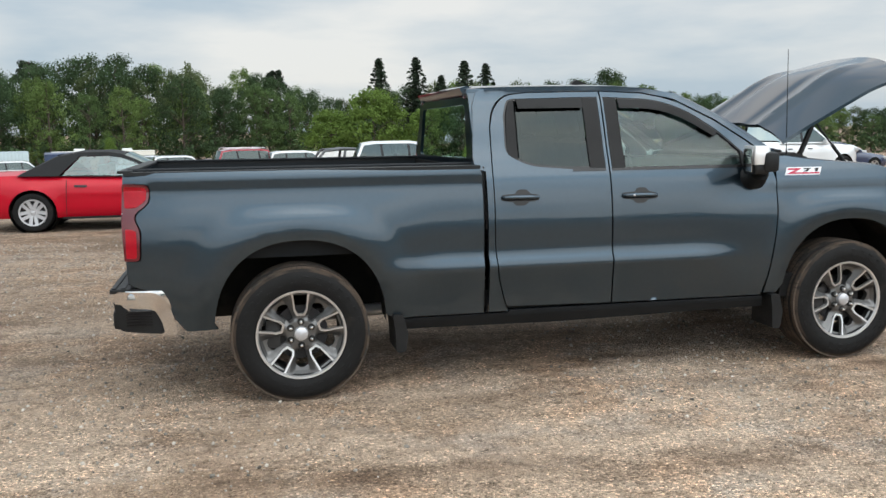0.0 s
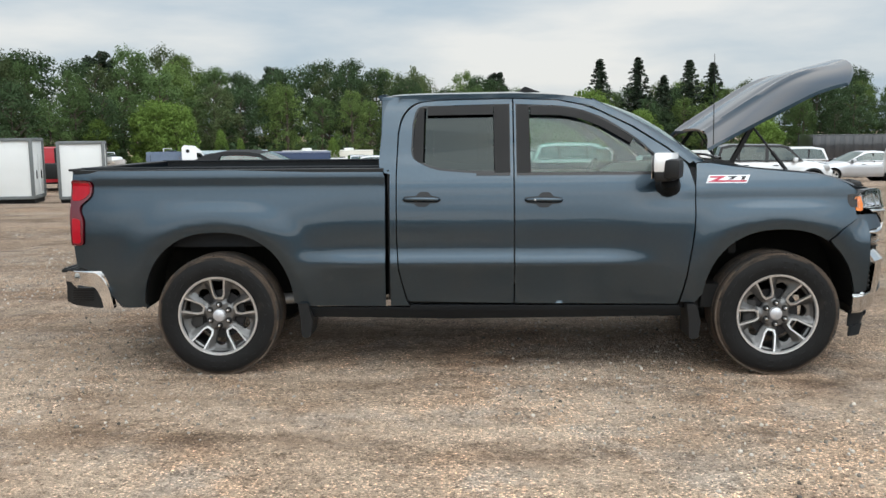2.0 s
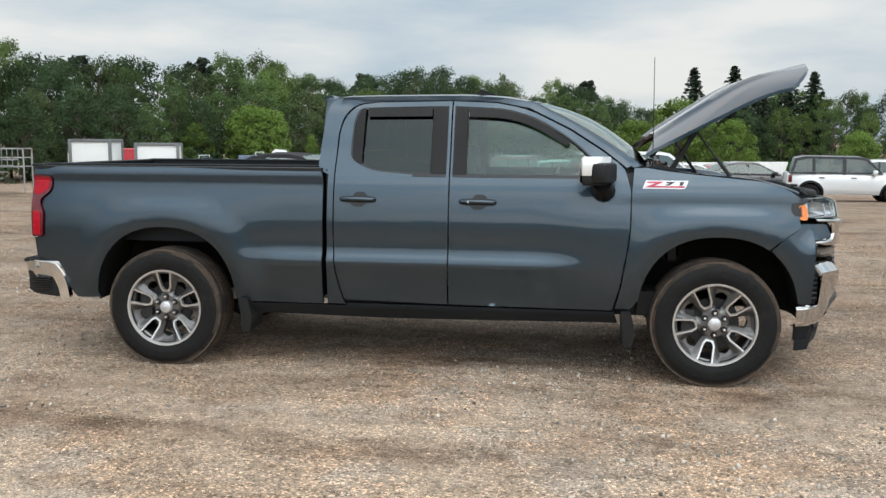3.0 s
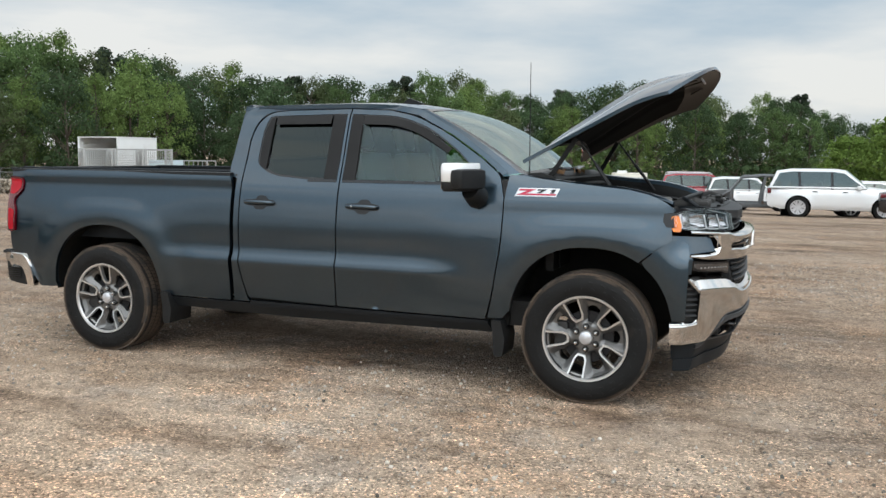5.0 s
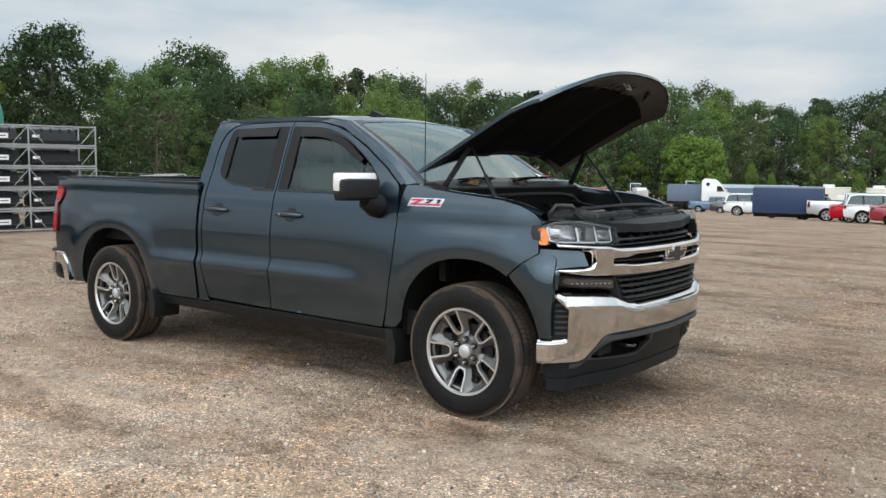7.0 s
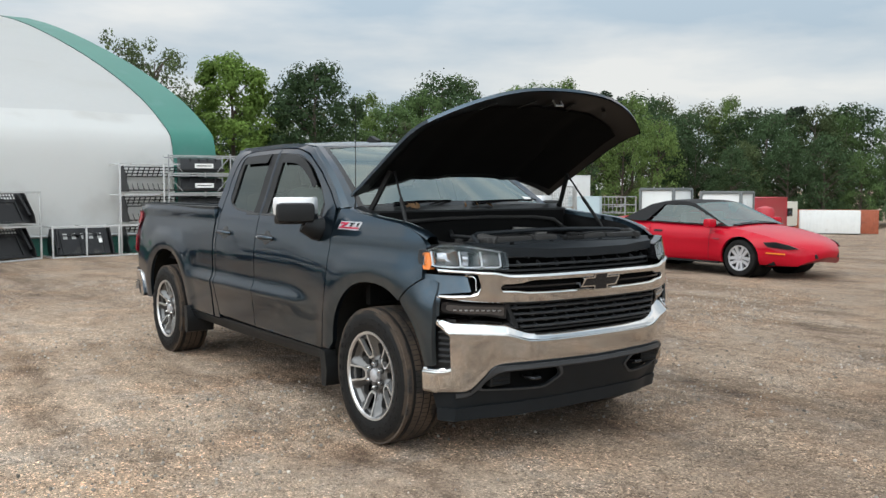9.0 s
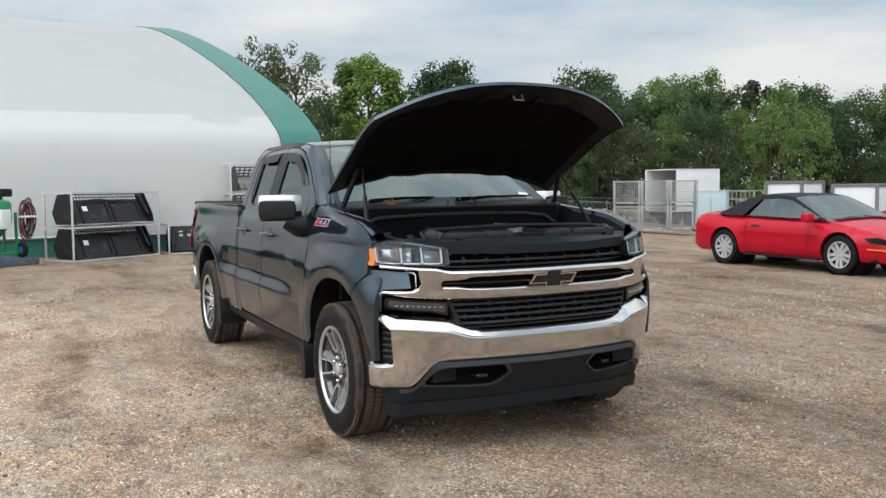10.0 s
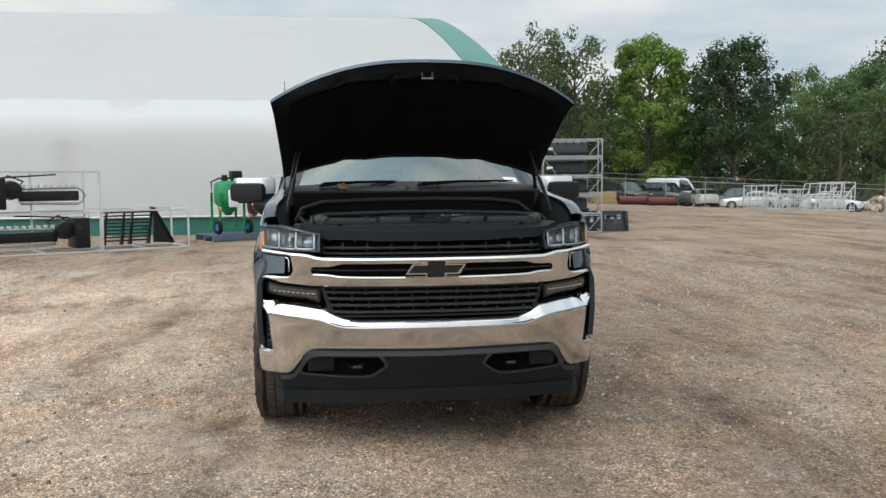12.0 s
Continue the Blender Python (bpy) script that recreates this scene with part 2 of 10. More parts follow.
class Geo:
    """Gathers plain shapes into one mesh."""

    def __init__(self):
        self.v, self.f = [], []

    def add(self, verts, faces):
        k = len(self.v)
        self.v += [tuple(p) for p in verts]
        self.f += [tuple(i + k for i in f) for f in faces]
        return self

    def box(self, x0, x1, y0, y1, z0, z1, bevel=0.0, m=None):
        b = min(bevel, abs(x1 - x0) / 2.1, abs(y1 - y0) / 2.1, abs(z1 - z0) / 2.1)
        if b <= 0:
            v = [(x, y, z) for z in (z0, z1) for y in (y0, y1) for x in (x0, x1)]
            f = [(0, 2, 3, 1), (4, 5, 7, 6), (0, 1, 5, 4), (2, 6, 7, 3), (0, 4, 6, 2), (1, 3, 7, 5)]
        else:
            bm = bmesh.new()
            bmesh.ops.create_cube(bm, size=1.0, matrix=Matrix.LocRotScale(((x0 + x1) / 2, (y0 + y1) / 2, (z0 + z1) / 2), None, (abs(x1 - x0), abs(y1 - y0), abs(z1 - z0))))
            bmesh.ops.bevel(bm, geom=bm.edges[:], offset=b, segments=2, profile=0.6, affect="EDGES")
            bm.verts.index_update()
            v = [p.co.copy() for p in bm.verts]
            f = [[p.index for p in q.verts] for q in bm.faces]
            bm.free()
        if m is not None:
            v = [m @ Vector(p) for p in v]
        return self.add(v, f)

    def bar(self, a, b, w=0.05, h=None, up=(0, 0, 1)):
        """A square bar from a to b."""
        a, b = Vector(a), Vector(b)
        h = w if h is None else h
        d = (b - a).normalized()
        u = Vector(up)
        if abs(d.dot(u)) > 0.95:
            u = Vector((1, 0, 0))
        s = d.cross(u).normalized()
        t = s.cross(d)
        v = [p + s * (i * w / 2) + t * (j * h / 2) for p in (a, b) for i, j in ((-1, -1), (1, -1), (1, 1), (-1, 1))]
        return self.add(v, [(0, 1, 2, 3), (7, 6, 5, 4), (0, 4, 5, 1), (1, 5, 6, 2), (2, 6, 7, 3), (3, 7, 4, 0)])

    def rod(self, pts, r, sides=8, close=False):
        """A round rod along points; r may be a list."""
        pts = [Vector(p) for p in pts]
        rs = r if isinstance(r, (list, tuple)) else [r] * len(pts)
        rings, k = [], len(self.v)
        for i, p in enumerate(pts):
            d = (pts[min(i + 1, len(pts) - 1)] - pts[max(i - 1, 0)])
            if close:
                d = pts[(i + 1) % len(pts)] - pts[i - 1]
            d.normalize()
            s = d.cross(Vector((0, 0, 1)))
            if s.length < 0.1:
                s = d.cross(Vector((1, 0, 0)))
            s.normalize()
            t = s.cross(d)
            for j in range(sides):
                a = 2 * math.pi * j / sides
                self.v.append(tuple(p + (s * math.cos(a) + t * math.sin(a)) * rs[i]))
        n = len(pts)
        for i in range(n if close else n - 1):
            q = (i + 1) % n
            for j in range(sides):
                j2 = (j + 1) % sides
                self.f.append((k + i * sides + j, k + i * sides + j2, k + q * sides + j2, k + q * sides + j))
        if not close:
            self.f.append(tuple(k + j for j in range(sides))[::-1])
            self.f.append(tuple(k + (n - 1) * sides + j for j in range(sides)))
        return self

    def lathe(self, prof, axis="y", sides=48, at=(0, 0, 0), closed=False):
        """prof: (radius, along) pairs spun about the axis."""
        k, n = len(self.v), len(prof)
        for j in range(sides):
            a = 2 * math.pi * j / sides
            c, s = math.cos(a), math.sin(a)
            for r, w in prof:
                p = {"y": (r * c, w, r * s), "x": (w, r * c, r * s), "z": (r * c, r * s, w)}[axis]
                self.v.append((p[0] + at[0], p[1] + at[1], p[2] + at[2]))
        for j in range(sides):
            j2 = (j + 1) % sides
            for i in range(n if closed else n - 1):
                i2 = (i + 1) % n
                self.f.append((k + j * n + i, k + j2 * n + i, k + j2 * n + i2, k + j * n + i2))
        return self

    def prism(self, outline, axis, lo, hi):
        """A flat outline pushed from lo to hi along the axis ('x': (y, z), 'y': (x, z), 'z': (x, y))."""
        n = len(outline)

        def at(p, w):
            return {"x": (w, p[0], p[1]), "y": (p[0], w, p[1]), "z": (p[0], p[1], w)}[axis]

        v = [at(p, lo) for p in outline] + [at(p, hi) for p in outline]
        f = [tuple(range(n)), tuple(range(2 * n - 1, n - 1, -1))] + [(i, n + i, n + (i + 1) % n, (i + 1) % n) for i in range(n)]
        return self.add(v, f)

    def moved(self, m):
        self.v = [tuple(m @ Vector(p)) for p in self.v]
        return self

    def mirrored(self):
        """The same on the other side of y = 0."""
        g = Geo()
        g.v = [(x, -y, z) for x, y, z in self.v]
        g.f = [tuple(reversed(f)) for f in self.f]
        return g

    def mesh(self, name, material, smooth=True, sharp=40):
        me = mesh_of(name, self.v, self.f, material, smooth, sharp)
        bm = bmesh.new()
        bm.from_mesh(me)
        bmesh.ops.recalc_face_normals(bm, faces=bm.faces[:])
        bm.to_mesh(me)
        bm.free()
        return me


def part(name, geo, material, parent, label="", smooth=True, sharp=40):
    """Links gathered geometry as one mesh object under a thing or a part."""
    return link(name, geo.mesh(name, material, smooth, sharp), parent, label)


def poly(points, step=0.03, closed=True):
    """A closed outline from (u, v) or (u, v, radius) corners; corners with a radius are rounded, edges cut to about step."""
    out, n = [], len(points)
    for i in range(n):
        p = points[i]
        a, b, c = (np.array(points[k % n][:2], float) for k in (i - 1, i, i + 1))
        r = p[2] if len(p) > 2 else 0
        if r > 0:
            da, dc = a - b, c - b
            la, lc = np.linalg.norm(da), np.linalg.norm(dc)
            r = min(r, la * 0.49, lc * 0.49)
            s, e = b + da / la * r, b + dc / lc * r
            k = max(3, int(r / 0.012))
            k = min(k, 10)
            out += [(1 - t) ** 2 * s + 2 * t * (1 - t) * b + t * t * e for t in np.linspace(0, 1, k)]
        else:
            out.append(b)
    dense = []
    for i in range(len(out)):
        a, b = out[i], out[(i + 1) % len(out)]
        k = max(1, int(np.ceil(np.linalg.norm(b - a) / step)))
        dense += [a + (b - a) * j / k for j in range(k)]
    return np.array(dense)


def inside(pts, loop):
    x, y = pts[:, 0], pts[:, 1]
    res = np.zeros(len(pts), bool)
    a, b = loop, np.roll(loop, -1, axis=0)
    for (x0, y0), (x1, y1) in zip(a, b):
        if y0 == y1:
            continue
        c = ((y0 > y) != (y1 > y)) & (x < (x1 - x0) * (y - y0) / (y1 - y0) + x0)
        res ^= c
    return res


def panel(outline, place, holes=(), step=0.04, thick=0.015, inward=(0, 1, 0), flip=False, back=False):
    """A sheet in the shape of an outline (with holes), bent by place(u, v) -> (x, y, z), with a turned-in edge. Returns Geo."""
    loops = [outline, *holes]
    lo, hi = outline.min(0), outline.max(0)
    gu, gv = np.meshgrid(np.arange(lo[0], hi[0], step), np.arange(lo[1], hi[1], step * 0.8))
    grid = np.stack([gu.ravel() + 1e-4, gv.ravel() + 1e-4], 1)
    ok = inside(grid, outline)
    for h in holes:
        ok &= ~inside(grid, h)
    grid = grid[ok]
    edge = np.concatenate(loops)
    if len(grid):
        keep = np.ones(len(grid), bool)
        for p in edge:
            keep &= ((grid - p) ** 2).sum(1) > (step * 0.45) ** 2
        grid = grid[keep]
    pts = np.concatenate([edge, grid]) if len(grid) else edge
    es, k = [], 0
    for lp in loops:
        es += [(k + i, k + (i + 1) % len(lp)) for i in range(len(lp))]
        k += len(lp)
    v2, e2, f2, ov, oe, of = delaunay_2d_cdt([Vector(p) for p in pts], es, [], 0, 1e-6)
    v2 = np.array([tuple(p) for p in v2])
    f2 = np.array([tuple(f) for f in f2])
    mid = v2[f2].mean(1)
    ok = inside(mid, outline)
    for h in holes:
        ok &= ~inside(mid, h)
    f2 = f2[ok]
    g = Geo()
    v3 = [Vector(place(u, v)) for u, v in v2]
    faces = [tuple(f) if not flip else tuple(f[::-1]) for f in f2]
    # boundary edges
    count = {}
    for f in faces:
        for i in range(3):
            e = (f[i], f[(i + 1) % 3])
            count[tuple(sorted(e))] = count.get(tuple(sorted(e)), 0) + 1
    verts = list(v3)
    if thick:
        inw = Vector(inward) * thick
        second = {}

        def low(i):
            if i not in second:
                second[i] = len(verts)
                verts.append(v3[i] + inw)
            return second[i]

        skirt = []
        for f in faces:
            for i in range(3):
                a, b = f[i], f[(i + 1) % 3]
                if count[tuple(sorted((a, b)))] == 1:
                    skirt.append((b, a, low(a), low(b)))
        if back:
            faces += [tuple(low(i) for i in f[::-1]) for f in faces]
        faces = faces + skirt
    return g.add(verts, faces)


def sheet(name, geo, material, parent, label="", sharp=35):
    return link(name, mesh_of(name, geo.v, geo.f, material, True, sharp), parent, label)


def smooth01(x):
    x = min(1.0, max(0.0, x))
    return x * x * (3 - 2 * x)


def curve1(knots):
    """A smooth curve through (x, y) knots (monotone cubic)."""
    xs, ys = np.array([k[0] for k in knots], float), np.array([k[1] for k in knots], float)
    d = np.diff(ys) / np.diff(xs)
    m = np.concatenate([[d[0]], [0 if a * b <= 0 else 2 * a * b / (a + b) for a, b in zip(d[:-1], d[1:])], [d[-1]]])

    def f(x):
        x = min(max(x, xs[0]), xs[-1])
        i = min(int(np.searchsorted(xs, x, "right")) - 1, len(xs) - 2)
        h = xs[i + 1] - xs[i]
        t = (x - xs[i]) / h
        return float(ys[i] * (1 + 2 * t) * (1 - t) ** 2 + m[i] * h * t * (1 - t) ** 2 + ys[i + 1] * t * t * (3 - 2 * t) + m[i + 1] * h * t * t * (t - 1))

    return f


# ---- ground: one sheet of gravel and dirt that falls away behind the yard ----
def ground_z(x, y):
    fall = -0.041 * np.clip(y - 14.0, 0, 32.0) - 0.043 * np.clip(y - 46.0, 0, 45.0)
    fall = fall + 0.006 * np.clip(x - 6.0, 0, 12.0) * np.clip((y - 12.0) / 10.0, 0, 1)
    fall = fall - 0.020 * np.clip(-x - 26.0, 0, 45.0)
    return fall - 0.28 * np.exp(-((x + 12.0) ** 2 + (y - 23.5) ** 2) / 45.0)


def spaced(near, far, fine, growth):
    out, d, s = [0.0], 0.0, fine
    while d < far:
        if d > near:
            s *= growth
        d += s
        out.append(d)
    return np.array(out)


def build_ground():
    right = spaced(14, 3000, 0.22, 1.12)
    xs = np.concatenate([-right[:0:-1], right]) + 3.0
    ys = np.concatenate([-right[:0:-1], right]) - 1.0
    gx, gy = np.meshgrid(xs, ys)
    gz = ground_z(gx, gy)
    r = np.hypot(gx - 3, gy + 1)
    bumpy = np.array([noise.noise((x * 0.45, y * 0.45, 0)) * 0.016 + noise.noise((x * 1.7, y * 1.7, 3)) * 0.007 if d < 40 else 0.0 for x, y, d in zip(gx.ravel(), gy.ravel(), r.ravel())]).reshape(gx.shape)
    gz = gz + bumpy
    verts = np.stack([gx.ravel(), gy.ravel(), gz.ravel()], 1)
    nx, ny = len(xs), len(ys)
    i = np.arange(nx * ny).reshape(ny, nx)
    f = np.stack([i[:-1, :-1].ravel(), i[:-1, 1:].ravel(), i[1:, 1:].ravel(), i[1:, :-1].ravel()], 1)
    me = bpy.data.meshes.new("ground")
    me.from_pydata(verts.tolist(), [], f.tolist())
    me.shade_smooth()
    me.materials.append(gravel_mat())
    ob = new("ground", me)
    tagged(ob, "tan gravel and packed dirt yard with dark damp patches", "ground", kind="structure")


def gravel_mat():
    m = bpy.data.materials.new("gravel_and_dirt")
    m.use_nodes = True
    n, l = m.node_tree.nodes, m.node_tree.links
    b = n["Principled BSDF"]
    b.inputs["Specular IOR Level"].default_value = 0.25
    tc = n.new("ShaderNodeTexCoord")

    def noise_of(s, d=5.0, r=0.55):
        t = n.new("ShaderNodeTexNoise")
        t.inputs["Scale"].default_value, t.inputs["Detail"].default_value, t.inputs["Roughness"].default_value = s, d, r
        l.new(tc.outputs["Object"], t.inputs["Vector"])
        return t.outputs["Fac"]

    def ramp(src, stops):
        r = n.new("ShaderNodeValToRGB")
        e = r.color_ramp.elements
        while len(e) < len(stops):
            e.new(0.5)
        for q, (p, c) in zip(e, stops):
            q.position, q.color = p, (*c, 1)
        l.new(src, r.inputs["Fac"])
        return r.outputs["Color"]

    def mix(fac, a, c, mode="MIX"):
        x = n.new("ShaderNodeMix")
        x.data_type, x.blend_type = "RGBA", mode
        if isinstance(fac, float):
            x.inputs[0].default_value = fac
        else:
            l.new(fac, x.inputs[0])
        l.new(a, x.inputs[6])
        l.new(c, x.inputs[7])
        return x.outputs[2]

    base = ramp(noise_of(0.55, 7, 0.6), [(0.30, (0.26, 0.195, 0.145)), (0.42, (0.37, 0.295, 0.228)), (0.58, (0.45, 0.370, 0.295)), (0.72, (0.52, 0.445, 0.37))])
    reddish = ramp(noise_of(0.33, 5), [(0.3, (0.42, 0.300, 0.212)), (0.7, (0.49, 0.370, 0.275))])
    where = ramp(noise_of(0.75, 9, 0.64), [(0.50, (0, 0, 0)), (0.60, (0.75, 0.75, 0.75))])
    c = mix(where, base, reddish)
    # crushed grey stone showing through in patches
    greyish = ramp(noise_of(3.0, 6), [(0.35, (0.32, 0.275, 0.232)), (0.65, (0.45, 0.400, 0.350))])
    crushed = ramp(noise_of(1.35, 9, 0.66), [(0.52, (0, 0, 0)), (0.62, (0.75, 0.75, 0.75))])
    c = mix(crushed, c, greyish)
    # damp dark soil in ragged patches, drawn out along the way vehicles drive
    mp = n.new("ShaderNodeMapping")
    mp.inputs["Rotation"].default_value, mp.inputs["Scale"].default_value = (0, 0, 0.35), (0.55, 1.15, 1.0)
    l.new(tc.outputs["Object"], mp.inputs["Vector"])
    dn = n.new("ShaderNodeTexNoise")
    dn.inputs["Scale"].default_value, dn.inputs["Detail"].default_value, dn.inputs["Roughness"].default_value = 1.1, 9.0, 0.68
    l.new(mp.outputs["Vector"], dn.inputs["Vector"])
    damp = ramp(dn.outputs["Fac"], [(0.50, (1.30, 1.29, 1.28)), (0.58, (1.05, 1.02, 1.0)), (0.68, (0.50, 0.45, 0.415))])
    c = mix(1.0, c, damp, "MULTIPLY")
    # a patch of paler loose gravel beside the truck, browner packed soil round it
    zm = n.new("ShaderNodeMapping")
    zm.inputs["Scale"].default_value, zm.inputs["Location"].default_value = (1 / 4.6, 1 / 3.6, 0.0), (-0.8 / 4.6, 4.6 / 3.6, 0.0)
    l.new(tc.outputs["Object"], zm.inputs["Vector"])
    zl = n.new("ShaderNodeVectorMath")
    zl.operation = "LENGTH"
    l.new(zm.outputs["Vector"], zl.inputs[0])
    wob = n.new("ShaderNodeMath")
    wob.operation = "MULTIPLY_ADD"
    wob.inputs[1].default_value = 1.2
    l.new(noise_of(0.5, 5), wob.inputs[0])
    l.new(zl.outputs["Value"], wob.inputs[2])
    zone = n.new("ShaderNodeMapRange")
    zone.interpolation_type = "SMOOTHSTEP"
    zone.inputs["From Min"].default_value, zone.inputs["From Max"].default_value = 1.1, 2.3
    l.new(wob.outputs[0], zone.inputs["Value"])
    c = mix(1.0, c, ramp(zone.outputs["Result"], [(0.0, (1.14, 1.10, 1.07)), (1.0, (0.62, 0.585, 0.56))]), "MULTIPLY")
    # wheel tracks drawn out along the yard
    tm = n.new("ShaderNodeMapping")
    tm.inputs["Rotation"].default_value, tm.inputs["Scale"].default_value = (0, 0, -0.25), (0.10, 0.75, 1.0)
    l.new(tc.outputs["Object"], tm.inputs["Vector"])
    tn = n.new("ShaderNodeTexNoise")
    tn.inputs["Scale"].default_value, tn.inputs["Detail"].default_value, tn.inputs["Roughness"].default_value = 1.3, 8.0, 0.62
    l.new(tm.outputs["Vector"], tn.inputs["Vector"])
    track = ramp(tn.outputs["Fac"], [(0.34, (0.66, 0.62, 0.58)), (0.46, (0.95, 0.94, 0.93)), (0.60, (1.10, 1.09, 1.08)), (0.72, (0.82, 0.79, 0.76))])
    c = mix(1.0, c, track, "MULTIPLY")
    # crumbs of soil and clods at hand size
    clod = ramp(noise_of(7.0, 10, 0.74), [(0.34, (0.60, 0.57, 0.545)), (0.47, (0.97, 0.965, 0.96)), (0.68, (1.24, 1.22, 1.20))])
    c = mix(1.0, c, clod, "MULTIPLY")
    crumb = ramp(noise_of(27.0, 7, 0.72), [(0.36, (0.50, 0.47, 0.445)), (0.43, (0.98, 0.975, 0.97)), (0.66, (1.16, 1.15, 1.14))])
    c = mix(1.0, c, crumb, "MULTIPLY")
    # stones: cells of two sizes, light and dark
    vo = n.new("ShaderNodeTexVoronoi")
    vo.inputs["Scale"].default_value = 92.0
    l.new(tc.outputs["Object"], vo.inputs["Vector"])
    sep = n.new("ShaderNodeSeparateColor")
    l.new(vo.outputs["Color"], sep.inputs["Color"])
    stones = ramp(sep.outputs[0], [(0.0, (0.42, 0.41, 0.40)), (0.36, (0.93, 0.93, 0.93)), (0.84, (1.12, 1.12, 1.11)), (0.92, (1.95, 1.91, 1.86))])
    gravel = ramp(noise_of(0.8, 6, 0.6), [(0.36, (0.25, 0.25, 0.25)), (0.54, (1, 1, 1))])
    white = n.new("ShaderNodeRGB")
    white.outputs[0].default_value = (1, 1, 1, 1)
    stones = mix(gravel, white.outputs[0], stones)
    c = mix(1.0, c, stones, "MULTIPLY")
    # scattered larger stones, pale or dark
    big = n.new("ShaderNodeTexVoronoi")
    big.inputs["Scale"].default_value = 41.0
    l.new(tc.outputs["Object"], big.inputs["Vector"])
    bsep = n.new("ShaderNodeSeparateColor")
    l.new(big.outputs["Color"], bsep.inputs["Color"])
    body = n.new("ShaderNodeMapRange")
    body.inputs["From Min"].default_value, body.inputs["From Max"].default_value = 0.42, 0.30
    l.new(big.outputs["Distance"], body.inputs["Value"])
    loose = ramp(bsep.outputs[1], [(0.0, (0.50, 0.48, 0.46)), (0.10, (0.62, 0.60, 0.58)), (0.13, (1, 1, 1)), (0.84, (1, 1, 1)), (0.87, (1.35, 1.34, 1.33)), (1.0, (1.95, 1.94, 1.92))])
    c = mix(1.0, c, mix(body.outputs["Result"], white.outputs[0], loose), "MULTIPLY")
    grain = ramp(noise_of(150, 4, 0.7), [(0.3, (0.50, 0.50, 0.50)), (0.7, (1.48, 1.48, 1.48))])
    c = mix(1.0, c, grain, "MULTIPLY")
    l.new(c, b.inputs["Base Color"])
    b.inputs["Roughness"].default_value = 0.92
    u = n.new("ShaderNodeBump")
    u.inputs["Strength"].default_value, u.inputs["Distance"].default_value = 0.9, 0.016
    l.new(vo.outputs["Distance"], u.inputs["Height"])
    u2 = n.new("ShaderNodeBump")
    u2.inputs["Strength"].default_value, u2.inputs["Distance"].default_value = 1.0, 0.05
    l.new(noise_of(14, 7, 0.6), u2.inputs["Height"])
    u.invert = True
    l.new(u2.outputs["Normal"], u.inputs["Normal"])
    l.new(u.outputs["Normal"], b.inputs["Normal"])
    return m


build_ground()


def pebbles():
    """Loose stones lying on the yard where the camera passes."""
    rng = np.random.default_rng(4)
    ico = bmesh.new()
    bmesh.ops.create_icosphere(ico, subdivisions=1, radius=1.0)
    iv = np.array([tuple(v.co) for v in ico.verts])
    fv = np.array([[v.index for v in f.verts] for f in ico.faces])
    ico.free()
    n = 70000
    x, y = rng.uniform(-7, 12, n), rng.uniform(-7.5, 8, n)
    dens = np.array([noise.noise((a * 0.5, b * 0.5, 9)) for a, b in zip(x, y)])
    ok = dens + rng.uniform(-0.35, 0.35, n) > 0.0
    x, y = x[ok], y[ok]
    n = len(x)
    s = 0.004 + 0.012 * rng.random(n) ** 4
    z = np.array([noise.noise((a * 0.45, b * 0.45, 0)) * 0.016 + noise.noise((a * 1.7, b * 1.7, 3)) * 0.007 for a, b in zip(x, y)])
    ang = rng.uniform(0, 6.28, n)
    sq = rng.uniform(0.6, 1.0, (n, 3))
    jit = 1 + rng.uniform(-0.22, 0.22, (n, len(iv), 1))
    v = iv[None] * sq[:, None] * s[:, None, None] * jit
    c, q = np.cos(ang)[:, None], np.sin(ang)[:, None]
    vx, vy = v[..., 0] * c - v[..., 1] * q, v[..., 0] * q + v[..., 1] * c
    v = np.stack([vx + x[:, None], vy + y[:, None], v[..., 2] + (z + s * 0.35)[:, None]], -1)
    f = (fv[None] + (np.arange(n) * len(iv))[:, None, None]).reshape(-1, 3)
    me = bpy.data.meshes.new("pebbles")
    me.from_pydata(v.reshape(-1, 3).tolist(), [], f.tolist())
    me.materials.append(mat("pebble_stone", (0.36, 0.32, 0.275), rough=0.9, var=0.15, scale=30, island=0.75))
    tagged(new("pebbles", me), "loose pale and brown stones on the gravel", "pebbles", kind="stuff")


pebbles()

# ---- the pickup truck: x forward, rear axle at x = 0, ground at z = 0 ----
HUB_Z, WHEEL_BASE = 0.405, 3.745
door_w = curve1([(0.36, 0.948), (0.46, 0.955), (0.52, 0.960), (0.60, 0.968), (0.70, 0.980), (0.748, 0.988), (0.766, 0.990), (0.80, 0.975), (0.845, 0.962), (0.88, 0.961), (1.00, 0.963), (1.10, 0.955), (1.20, 0.940), (1.26, 0.928), (1.30, 0.918), (1.345, 0.904), (1.40, 0.888), (1.50, 0.858), (1.60, 0.831), (1.70, 0.795), (1.78, 0.765), (1.83, 0.738), (1.86, 0.705), (1.885, 0.65)])
bed_w = curve1([(0.36, 0.92), (0.46, 0.947), (0.60, 0.965), (0.70, 0.974), (0.80, 0.978), (0.95, 0.980), (1.05, 0.972), (1.12, 0.961), (1.20, 0.944), (1.27, 0.929), (1.296, 0.926), (1.315, 0.935), (1.35, 0.933), (1.375, 0.928), (1.40, 0.912)])
